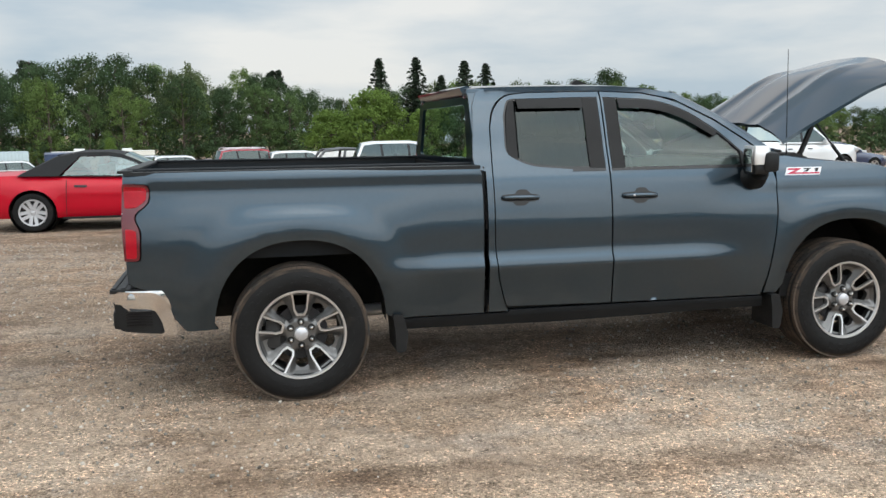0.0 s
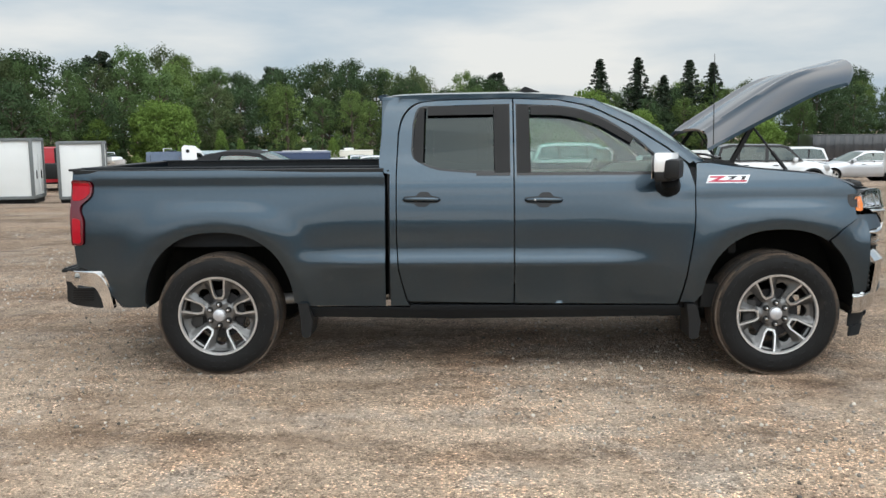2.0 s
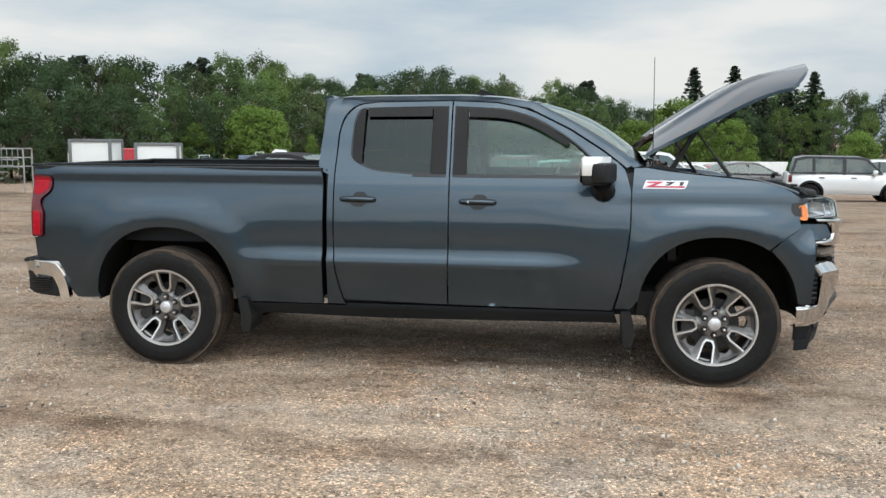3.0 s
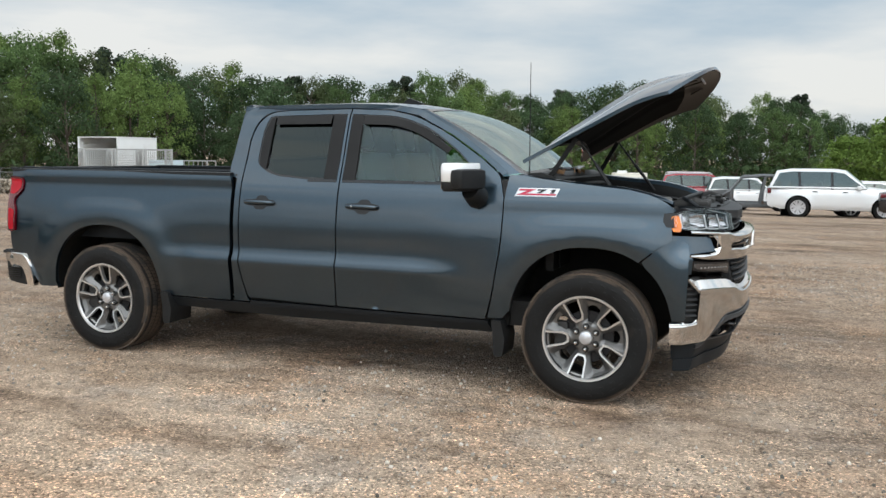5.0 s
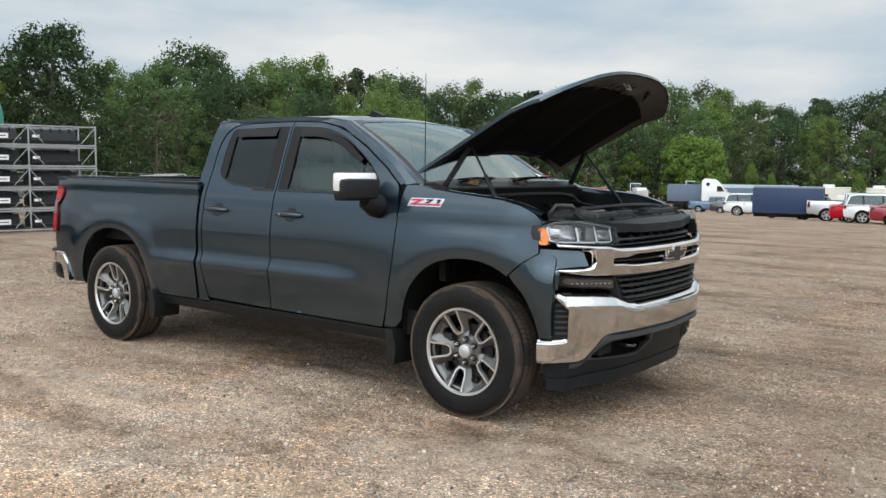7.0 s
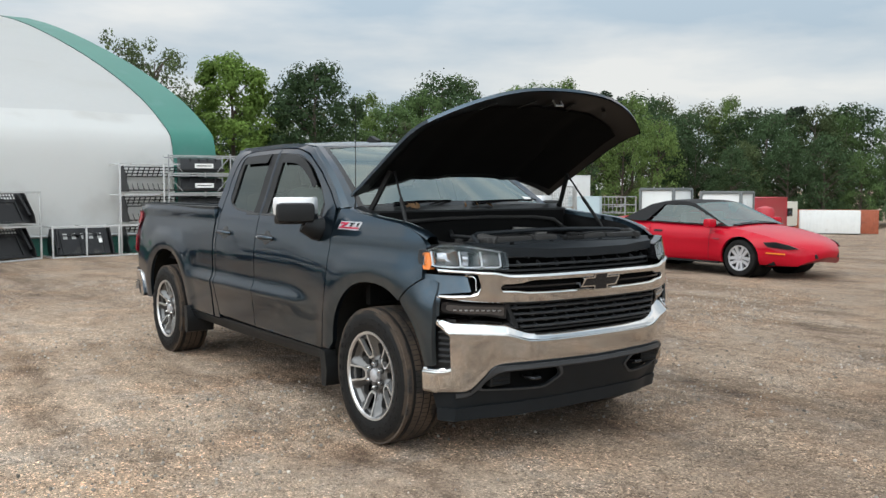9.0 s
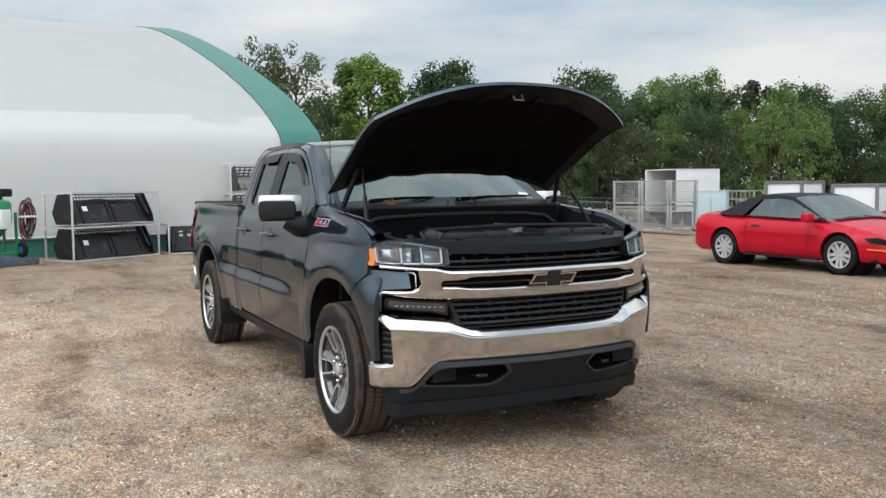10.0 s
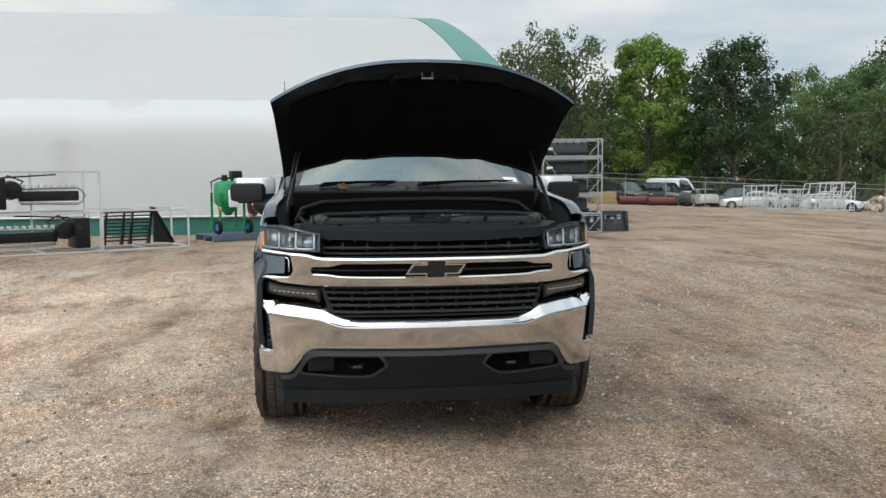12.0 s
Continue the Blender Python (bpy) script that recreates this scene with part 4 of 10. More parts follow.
sheet("rear_window", panel(poly([(-0.72, 1.42, 0.04), (0.72, 1.42, 0.04), (0.64, 1.77, 0.05), (-0.64, 1.77, 0.05)], 0.05), lambda u, v: (1.112 + 0.03 * (v - 1.36), u, v), step=0.1, thick=0), M_GLASS_DARK, cab_back)
for sgn in (-1, 1):
    wrap = Geo()
    for z, yb in ((1.36, 0.86), (1.48, 0.83), (1.60, 0.80), (1.71, 0.752), (1.80, 0.712), (1.84, 0.68)):
        ys = door_w(z) - 0.006
        wrap.v += [(1.100 + 0.03 * (z - 1.36), sgn * yb, z), (1.112, sgn * (yb + ys + 0.012) / 2, z), (1.140, sgn * (ys - 0.004), z), (1.185, sgn * ys, z)]
    wrap.f = [(i * 4 + j, i * 4 + j + 1, i * 4 + j + 5, i * 4 + j + 4) for i in range(5) for j in range(3)]
    sheet("cab_rear_corner", wrap, M_PAINT, truck)
part("cab_lower_back", Geo().box(1.155, 1.165, -0.9, 0.9, 0.5, 1.38), M_BLACK, truck)
# added near-black block fills the cab gap in place of deep shade
part("gap_liner", Geo().box(1.127, 1.153, -0.80, 0.80, 0.52, 1.36), M_PAD_AND_SHADE, truck)

# windshield
def shield(u, v):
    """u across (-1 to 1), v up the glass (0 to 1)."""
    bot, top = Vector((3.30 + 0.10 * (1 - u * u), 0.80 * u, 1.405 + 0.02 * (1 - u * u))), Vector((2.52 + 0.045 * (1 - u * u), 0.652 * u, 1.842 + 0.025 * (1 - u * u)))
    p = bot.lerp(top, v)
    p.z += (0.025 + 0.055 * (1 - u * u)) * math.sin(math.pi * v)
    return p


ws = sheet("windshield", panel(poly([(-1, 0), (1, 0), (1, 1), (-1, 1)], 0.1), shield, step=0.12, thick=0), M_WINDSHIELD, truck)
rimg = panel(poly([(-1, 0), (1, 0), (1, 1), (-1, 1)], 0.1), lambda u, v: shield(u, v) + Vector((0.002, 0, 0.002)), [poly([(-0.955, 0.04, 0.03), (0.955, 0.04, 0.03), (0.955, 0.955, 0.03), (-0.955, 0.955, 0.03)], 0.1)], step=0.1, thick=0)
sheet("windshield_band", rimg, M_BLACK_GLOSS, ws)
part("inspection_sticker", Geo().add([shield(0.80, 0.06) + Vector((0.003, 0, 0.003)), shield(0.92, 0.06) + Vector((0.003, 0, 0.003)), shield(0.92, 0.115) + Vector((0.003, 0, 0.003)), shield(0.80, 0.115) + Vector((0.003, 0, 0.003))], [(0, 1, 2, 3)]), M_PAPER, ws, "white paper sticker")
pillar_top = curve1([(2.54, 1.836), (2.82, 1.692), (3.05, 1.540), (3.205, 1.422)])
for sgn in (-1, 1):
    g = Geo()
    for i in range(13):
        v = i / 12
        p = shield(sgn, v)
        fx, fz_ = 3.205 - 0.665 * v, pillar_top(3.205 - 0.665 * v) - 0.012
        q = Vector((fx, sgn * (side_y(fx, fz_) + 0.003), fz_))
        g.v += [tuple(p + Vector((0.0, 0, 0.004))), tuple(p.lerp(q, 0.45) + Vector((0.010, sgn * 0.012, 0.014))), tuple(q)]
    for i in range(12):
        for j in range(2):
            g.f.append((i * 3 + j, i * 3 + j + 1, i * 3 + j + 4, i * 3 + j + 3))
    sheet("a_pillar", g, M_PAINT, truck)

# cowl, wipers and dry leaves on it
cowl = part("cowl_panel", Geo().prism([(3.22, 1.36), (3.26, 1.412), (3.40, 1.428), (3.50, 1.395), (3.52, 1.30), (3.26, 1.30)], "y", -0.83, 0.83), M_BLACK, truck)
for y0, y1 in ((-0.62, -0.12), (0.02, 0.62)):
    w = Geo().rod([(3.44, y0, 1.43), (3.41, (y0 + y1) / 2, 1.452), (3.37, y1, 1.452)], [0.012, 0.009, 0.006], 6)
    w.rod([(3.40, y0 + 0.02, 1.446), (3.39, (y0 + y1) / 2, 1.456), (3.345, y1 + 0.06, 1.456)], 0.006, 6)
    part("wiper", w, M_BLACK_GLOSS, cowl)
for k in range(7):
    yy = -0.52 + 0.03 * k if k < 3 else 0.0 + 0.1 * k - 0.35
    mm = pose(3.44 + 0.01 * (k % 3), yy, 1.425, 60 + 20 * k, 30 * k, 50 * k)
    part("dry_leaf", Geo().add([mm @ Vector(p) for p in ((-0.03, 0, 0), (0, -0.018, 0.004), (0.035, 0, 0), (0, 0.02, 0.006))], [(0, 1, 2, 3)]), M_LEAF, cowl)

# antenna mast on the right fender
part("antenna_mast", Geo().rod([(3.33, -0.845, 1.40), (3.33, -0.845, 1.46), (3.322, -0.845, 2.12)], [0.010, 0.0036, 0.002], 6), M_BLACK, truck)

# lettered decal on the fender side of both flanks
def flank_badge(sgn):
    def put(name, pts, m, out, parent):
        if sgn > 0:
            pts = [(6.815 - x + 0.0, z) for x, z in pts][::-1]
        g = panel(poly(pts, 0.03), right_side(out), step=0.04, thick=0.0015)
        return sheet(name, g if sgn < 0 else g.mirrored(), m, parent, "silver and red fender badge" if name == "fender_badge" else "")

    ob = put("fender_badge", [(3.262, 1.278), (3.530, 1.278), (3.553, 1.330), (3.285, 1.330)], M_SILVER, 0.002, truck)
    # Z, its foot drawn out below the figures
    put("badge_letter", [(3.272, 1.286), (3.525, 1.286), (3.530, 1.296), (3.335, 1.296), (3.402, 1.324), (3.292, 1.324), (3.288, 1.313), (3.345, 1.313)], M_RED_BADGE, 0.0045, ob)
    put("badge_letter", [(3.402, 1.300), (3.432, 1.300), (3.474, 1.324), (3.412, 1.324), (3.408, 1.315), (3.437, 1.315)], M_BLACK_GLOSS, 0.0045, ob)
    put("badge_letter", [(3.492, 1.300), (3.514, 1.300), (3.528, 1.324), (3.506, 1.324), (3.488, 1.318), (3.500, 1.315)], M_BLACK_GLOSS, 0.0045, ob)


flank_badge(-1)
flank_badge(1)

# ---- front end ----
def front_x(y):
    """How far forward the nose reaches at a distance from the middle: a full bow with tight corners."""
    y = min(y, 0.97)
    return 4.673 - 0.035 * smooth01((y - 0.35) / 0.5) - 0.042 * smooth01((y - 0.45) / 0.40) - 0.1173 * y ** 2 - 0.1817 * y ** 6 - 0.1178 * y ** 14 - 0.3942 * y ** 44



def nose(out=0.0, slope=0.0, z0=0.8):
    """Places (y, z) on the front; slope leans it back with height."""
    return lambda u, v: (front_x(abs(u)) + out - slope * (v - z0), u, v)


def sym(points):
    """Half an outline (from the middle out and back) completed on the other side."""
    return points + [(-p[0], *p[1:]) for p in points[::-1]]


IN = (-1, 0, 0)
# chrome bumper, lofted along its own edges
def loft(ys, lo, hi, prof, base):
    """A strip between two edges lo(y) and hi(y); prof(y) gives rows (share of the height, rise, push forward)."""
    g = Geo()
    for y in ys:
        a, b = lo(abs(y)), hi(abs(y))
        for s_, dz, dx in prof(abs(y)):
            z = a + (b - a) * s_ + dz
            g.v.append((base(abs(y), z) + dx, y, z))
    n = len(prof(0.0))
    for i in range(len(ys) - 1):
        g.f += [(i * n + j, (i + 1) * n + j, (i + 1) * n + j + 1, i * n + j + 1) for j in range(n - 1)]
    return g


def spread(*stops):
    """Places across the front, mirrored, cut finely between the stops."""
    half = []
    for a, b in zip(stops[:-1], stops[1:]):
        k = max(1, int((b - a) / 0.018))
        half += [a + (b - a) * i / k for i in range(k)]
    half.append(stops[-1])
    return [-y for y in half[::-1]] + half[1:] if half[0] == 0 else half


side_turn_x = curve1([(0.858, front_x(0.858)), (0.895, 4.378), (0.93, 4.345), (0.96, 4.316), (0.99, 4.288), (1.03, 4.250)])
side_turn_y = curve1([(0.858, 0.858), (0.895, 0.890), (0.93, 0.911), (0.96, 0.925), (0.99, 0.935), (1.03, 0.943)])


def wrap(s_, inset=0.0):
    """A place on the bumper's plan at a distance from the middle: across the front, round the corner, along the side."""
    def at(q):
        return (front_x(q), q) if q < 0.858 else (side_turn_x(q), side_turn_y(q))
    q = abs(s_)
    (x0, y0), (x1, y1) = at(max(0.0, q - 0.012)), at(min(1.03, q + 0.012))
    d = math.hypot(x1 - x0, y1 - y0)
    x, y = at(q)
    x, y = x - inset * (y1 - y0) / d, y + inset * (x1 - x0) / d
    return (x, y if s_ > 0 else -y)


def wrap_loft(stops, low, high, width, back):
    """A strip of bumper between two edges, with a rolled lower lip and a sloping ledge on top."""
    g = Geo()
    for q in stops:
        a, b, w = low(abs(q)), high(abs(q)), width(abs(q))
        rows = [(0, 0, -0.09), (0, 0, -0.016), (0, 0.006, -0.006), (0, 0.018, -0.001)]
        rows += [(k, 0.02 * (1 - k) - (w + 0.004) * k, 0) for k in (0.02, 0.2, 0.4, 0.6, 0.8, 0.98)]
        rows += [(1, -w * 0.95, -0.003), (1, -w * 0.86, -0.012), (1, -w * 0.5, -w * 0.42), (1, -w * 0.12, -w * 0.86), (1, -0.002, -w * 1.05), (1, 0, -w * 1.2), (1, 0.0, -back)]
        for k, dz, push in rows:
            z = a + (b - a) * k + dz
            x, y = wrap(q, 0.16 * max(0.0, 0.74 - z) ** 1.2 * (1 - 0.7 * smooth01((abs(q) - 0.86) / 0.1)) - push - 0.012)
            g.v.append((x, y, z))
        n = len(rows)
    for i in range(len(stops) - 1):
        g.f += [(i * n + j, (i + 1) * n + j, (i + 1) * n + j + 1, i * n + j + 1) for j in range(n - 1)]
    return g


bumper_top = curve1([(0, 0.731), (0.40, 0.733), (0.48, 0.741), (0.555, 0.773), (0.62, 0.811), (0.70, 0.825), (0.80, 0.832), (0.86, 0.833), (0.90, 0.828), (0.93, 0.816)])
bumper_low = curve1([(0, 0.562), (0.45, 0.568), (0.61, 0.562), (0.66, 0.547), (0.70, 0.514), (0.74, 0.468), (0.775, 0.424), (0.80, 0.408), (0.86, 0.402), (1.03, 0.398)])
ledge_w = curve1([(0, 0.040), (0.42, 0.042), (0.55, 0.060), (0.66, 0.086), (0.86, 0.090), (0.93, 0.050)])
tongue_low = curve1([(0.868, 0.715), (0.885, 0.738), (0.93, 0.790)])
wing_top = curve1([(0.868, 0.556), (0.885, 0.545), (1.03, 0.541)])
front_bumper = sheet("front_bumper", wrap_loft(spread(0, 0.4, 0.7, 0.80, 0.84, 0.868), bumper_low, bumper_top, ledge_w, 0.17), M_CHROME, truck, "chrome front bumper", 28)
for sgn in (-1, 1):
    wing_at = [0.868 + 0.0135 * k for k in range(13)]
    wing = wrap_loft(wing_at, bumper_low, wing_top, lambda q: 0.020, 0.10)
    sheet("bumper_wing", wing.mirrored() if sgn < 0 else wing, M_CHROME, front_bumper, "", 28)
    tongue = wrap_loft([0.868 + 0.0088 * k for k in range(8)], tongue_low, bumper_top, lambda q: min(ledge_w(q), 0.80 * (bumper_top(q) - tongue_low(q))), 0.10)
    sheet("bumper_tongue", tongue.mirrored() if sgn < 0 else tongue, M_CHROME, front_bumper, "", 28)
    duct = panel(poly([(0.850, 0.52), (0.850, 0.815), (0.985, 0.815), (0.985, 0.52)], 0.03), lambda u, v: (*wrap(-u, 0.035), v), step=0.03, thick=0.0)
    d = sheet("air_duct", duct if sgn < 0 else duct.mirrored(), M_BLACK, front_bumper, "black ribbed side air duct")
    for k in range(6):
        zz = 0.572 + 0.033 * k
        g = Geo()
        for q in (0.868, 0.880, 0.892, 0.905, 0.918, 0.930):
            for inset, dz in ((0.036, 0.0), (0.020, 0.002), (0.020, 0.010), (0.036, 0.014)):
                g.v.append((*wrap(-q, inset), zz + dz))
        g.f = [(i * 4 + j, i * 4 + j + 1, i * 4 + j + 5, i * 4 + j + 4) for i in range(5) for j in range(3)]
        part("duct_fin", g if sgn < 0 else g.mirrored(), M_TRIM_HIGHLIT, d)

# black valance with tow hook pockets
def pocket_loop(s_, g=0.0):
    return poly([(s_ * (0.325 - g), 0.542 + g, 0.02), (s_ * (0.655 + g), 0.537 + g, 0.03), (s_ * (0.745 + g), 0.420 - g * 0.6, 0.03), (s_ * (0.36 - g * 0.3), 0.417 - g * 0.7, 0.03), (s_ * (0.27 - g), 0.477, 0.02)], 0.03)


def valance_place(u, v):
    lean = 0.50 - 0.28 * smooth01((abs(u) - 0.70) / 0.22)
    return (*wrap(u, 0.012 + lean * max(0.0, 0.53 - v) + 0.02 * smooth01((abs(u) - 0.86) / 0.06)), v)


val = poly(sym([(0.0, 0.576), (0.45, 0.580), (0.66, 0.564, 0.04), (0.745, 0.485), (0.79, 0.425, 0.03), (0.90, 0.416), (1.005, 0.410), (0.985, 0.296, 0.01), (0.86, 0.296), (0.45, 0.318), (0.0, 0.320)])[:-1], 0.03)
valance = sheet("front_valance", panel(val, valance_place, [pocket_loop(1), pocket_loop(-1)], step=0.03, thick=0.012, inward=IN), M_GREY_TRIM, front_bumper, "black plastic lower valance")
lip = Geo()
lip_at = spread(0, 0.45, 0.61, 0.70, 0.80, 0.86)
for q in lip_at:
    z = bumper_low(abs(q)) - 0.004
    for dz, out in ((0.0, -0.010), (-0.004, 0.009), (-0.026, 0.011), (-0.034, 0.004), (-0.036, -0.010)):
        x, y, zz = valance_place(q, z + dz)
        lip.v.append((x + out, y, zz))
lip.f = [(i * 5 + j, (i + 1) * 5 + j, (i + 1) * 5 + j + 1, i * 5 + j + 1) for i in range(len(lip_at) - 1) for j in range(4)]
sheet("valance_lip", lip, M_TRIM_HIGHLIT, valance)
for sgn in (-1, 1):
    frame_ = panel(pocket_loop(sgn, 0.020), lambda u, v: (valance_place(u, v)[0] + 0.010, *valance_place(u, v)[1:]), [pocket_loop(sgn, 0.004)], step=0.03, thick=0.03, inward=IN)
    sheet("pocket_frame", frame_, M_TRIM_HIGHLIT, valance)
    # near-black sheet closes the pocket from behind
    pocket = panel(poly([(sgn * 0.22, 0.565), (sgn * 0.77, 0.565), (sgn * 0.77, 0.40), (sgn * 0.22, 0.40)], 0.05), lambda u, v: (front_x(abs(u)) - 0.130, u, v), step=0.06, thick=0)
    sheet("hook_pocket", pocket, M_PAD_AND_SHADE, valance)
    g = Geo().rod([(4.50, sgn * 0.38, 0.477), (4.57, sgn * 0.38, 0.472), (4.597, sgn * 0.40, 0.467), (4.597, sgn * 0.44, 0.467), (4.57, sgn * 0.46, 0.472), (4.50, sgn * 0.46, 0.477)], 0.012, 8)
    part("tow_hook", g, M_BLACK_GLOSS, valance)
    fog = part("fog_lamp_blank", Geo().box(4.43, 4.515, sgn * 0.535, sgn * 0.67, 0.432, 0.527, 0.012), M_BLACK, valance)
    for k in range(3):
        part("blank_rib", Geo().box(4.512, 4.522, sgn * 0.55, sgn * 0.655, 0.447 + 0.026 * k, 0.455 + 0.026 * k), M_GREY_TRIM, fog)
dam = poly(sym([(0.0, 0.335), (0.45, 0.332), (0.86, 0.304), (0.975, 0.300), (0.955, 0.226, 0.01), (0.86, 0.228), (0.45, 0.252), (0.0, 0.258)])[:-1], 0.04)


def dam_place(u, v):
    x, y, z = valance_place(u, 0.33)
    return (x + 0.008 - 0.22 * max(0.0, 0.33 - v), y, v)


sheet("air_dam", panel(dam, dam_place, step=0.04, thick=0.010, inward=IN), M_GREY_TRIM, front_bumper, "black rubber air dam")

# backing behind the grille: near-black sheets that close the view
part("radiator", Geo().box(4.40, 4.44, -0.75, 0.75, 0.40, 1.16), M_PAD_AND_SHADE, truck)
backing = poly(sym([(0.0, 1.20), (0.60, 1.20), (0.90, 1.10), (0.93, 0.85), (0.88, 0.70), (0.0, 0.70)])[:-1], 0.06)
sheet("grille_backing", panel(backing, nose(-0.125, 0.12), step=0.08, thick=0), M_PAD_AND_SHADE, truck)

# chrome crossbar: an upper and a lower rail that meet in a web at both ends
up_hi = curve1([(0, 1.066), (0.585, 1.066), (0.625, 1.072), (0.67, 1.084), (0.80, 1.090), (0.93, 1.098)])
up_lo = curve1([(0, 1.024), (0.48, 1.025), (0.52, 1.017), (0.55, 1.009), (0.638, 1.005), (0.645, 0.994), (0.742, 0.994), (0.747, 1.058), (0.76, 1.066), (0.80, 1.068), (0.93, 1.078)])
dn_hi = curve1([(0, 0.966), (0.50, 0.972), (0.56, 0.980), (0.638, 0.983), (0.645, 0.994), (0.742, 0.994), (0.747, 0.972), (0.76, 0.962), (0.80, 0.958), (0.91, 0.950)])
dn_lo = curve1([(0, 0.902), (0.60, 0.905), (0.80, 0.917), (0.91, 0.938)])


def web(y):
    return smooth01((y - 0.636) / 0.012) * (1 - smooth01((y - 0.736) / 0.012))


def upper_rows(y):
    k = 1 - web(y)
    return [(0, 0, -0.045 * k), (0, 0.002 * k, -0.010 * k), (0, 0.006 * k, -0.002 * k), (0.5, 0, 0.0), (1, -0.016, 0), (1, -0.012, -0.003), (1, -0.004, -0.012), (1, 0, -0.022), (1, 0.002, -0.06)]


def lower_rows(y):
    k = 1 - web(y)
    return [(0, 0, -0.05), (0, 0.002, -0.010), (0, 0.008, -0.002), (0.5, 0, 0), (1, -0.014 * k, 0), (1, -0.010 * k, -0.003 * k), (1, -0.003 * k, -0.012 * k), (1, 0, -0.02 * k), (1, 0, -0.05 * k)]


def bar_base(y, z):
    return front_x(y) - 0.004 + 0.07 * (z - 0.905)


rail_ys = spread(0, 0.45, 0.56, 0.62, 0.636, 0.648, 0.736, 0.748, 0.77, 0.80, 0.88, 0.912)
grille = sheet("grille_bar", loft(rail_ys, up_lo, up_hi, upper_rows, bar_base), M_CHROME, truck, "chrome grille crossbar", 28)
sheet("grille_bar_lower_rail", loft(rail_ys, dn_lo, dn_hi, lower_rows, bar_base), M_CHROME, grille, "", 28)
for s_ in (1, -1):
    inner = panel(poly([(s_ * 0.10, 1.03), (s_ * 0.66, 1.03), (s_ * 0.66, 0.96), (s_ * 0.10, 0.96)], 0.05), nose(-0.050), step=0.05, thick=0)
    sheet("slot_mesh", inner, M_PAD_AND_SHADE, grille)
    slat = loft([s_ * y for y in spread(0.12, 0.64)], lambda y: 0.990, lambda y: 1.000, lambda y: [(0, 0, -0.03), (0, 0, 0), (1, 0, 0), (1, 0, -0.03)], lambda y, z: front_x(y) - 0.015)
    part("slot_slat", slat, M_BLACK_GLOSS, grille)


# bow-tie shaped emblem: black with a chrome rim
def bow(w, h, c, hc):
    z = 1.0
    return poly([(-w, z - h), (-w + 0.035, z + h), (-c, z + h), (-c + 0.004, z + hc), (c + 0.006, z + hc), (c + 0.002, z + h), (w, z + h), (w - 0.035, z - h), (c, z - h), (c, z - hc), (-c - 0.004, z - hc), (-c - 0.002, z - h)][::-1], 0.03)


sheet("emblem_rim", panel(bow(0.162, 0.027, 0.053, 0.050), nose(0.011), [bow(0.149, 0.0200, 0.0455, 0.0435)], step=0.03, thick=0.04, inward=IN), M_CHROME, grille)
sheet("emblem_face", panel(bow(0.150, 0.0205, 0.046, 0.044), nose(0.008), step=0.03, thick=0.03, inward=IN), M_BLACK_GLOSS, grille)

# upper and lower black grilles: frames, bars, fins
def grille_bars(name, z0, z1, half0, half1, rows, fins, out, slope):
    holder = sheet(name, panel(poly(sym([(0.0, z1 + 0.012), (half1 + 0.01, z1 + 0.012, 0.01), (half0 + 0.01, z0 - 0.010, 0.01), (0.0, z0 - 0.010)])[:-1], 0.04), nose(out, slope), [poly(sym([(0.0, z1), (half1 - 0.012, z1, 0.01), (half0 - 0.012, z0, 0.01), (0.0, z0)])[:-1], 0.04)], step=0.04, thick=0.05, inward=IN), M_BLACK, truck)
    for k in range(rows):
        z = z0 + (z1 - z0) * (k + 0.5) / rows
        h = half0 + (half1 - half0) * (z - z0) / (z1 - z0) - 0.01
        ys = np.linspace(-h, h, 25)
        g = Geo()
        prof = [(0.0, 0.007), (0.014, 0.001), (0.010, -0.006), (-0.03, -0.008), (-0.03, 0.004)]
        for y in ys:
            for dx, dz in prof:
                g.v.append((front_x(abs(y)) + out - slope * (z - 0.8) + dx, y, z + dz))
        n = len(prof)
        for i in range(24):
            g.f += [(i * n + j, i * n + (j + 1) % n, (i + 1) * n + (j + 1) % n, (i + 1) * n + j) for j in range(n)]
        part("grille_slat", g, M_TRIM_HIGHLIT, holder)
        for f in range(fins):
            y = -h + 2 * h * (f + 0.5 + 0.25 * (-1) ** k) / fins
            x = front_x(abs(y)) + out - slope * (z - 0.8)
            part("grille_fin", Geo().prism([(x - 0.035, z + (z1 - z0) / rows * 0.5), (x - 0.006, z + 0.006), (x - 0.011, z - 0.016), (x - 0.04, z - 0.016)], "y", y - 0.006, y + 0.006), M_TRIM_HIGHLIT, holder)
    return holder


grille_bars("upper_grille", 1.084, 1.182, 0.592, 0.600, 2, 9, -0.03, 0.22)
grille_bars("lower_grille", 0.752, 0.893, 0.540, 0.594, 4, 7, -0.040, 0.05)

# head lamps: chrome bowls and light guides behind a clear lens, amber marker at the side
curve_lamp = curve1([(0.55, 4.635), (0.65, 4.600), (0.75, 4.545), (0.83, 4.475), (0.89, 4.395), (0.935, 4.30)])
LENS_OUT = [(-0.600, 1.090, 0.01), (-0.598, 1.188, 0.01), (-0.78, 1.228), (-0.885, 1.226, 0.02), (-0.925, 1.195), (-0.938, 1.115), (-0.90, 1.098, 0.01)]


def lamp_place(out):
    return lambda u, v: (curve_lamp(abs(u)) - 0.035 + out - 0.25 * (v - 1.08), u, v)


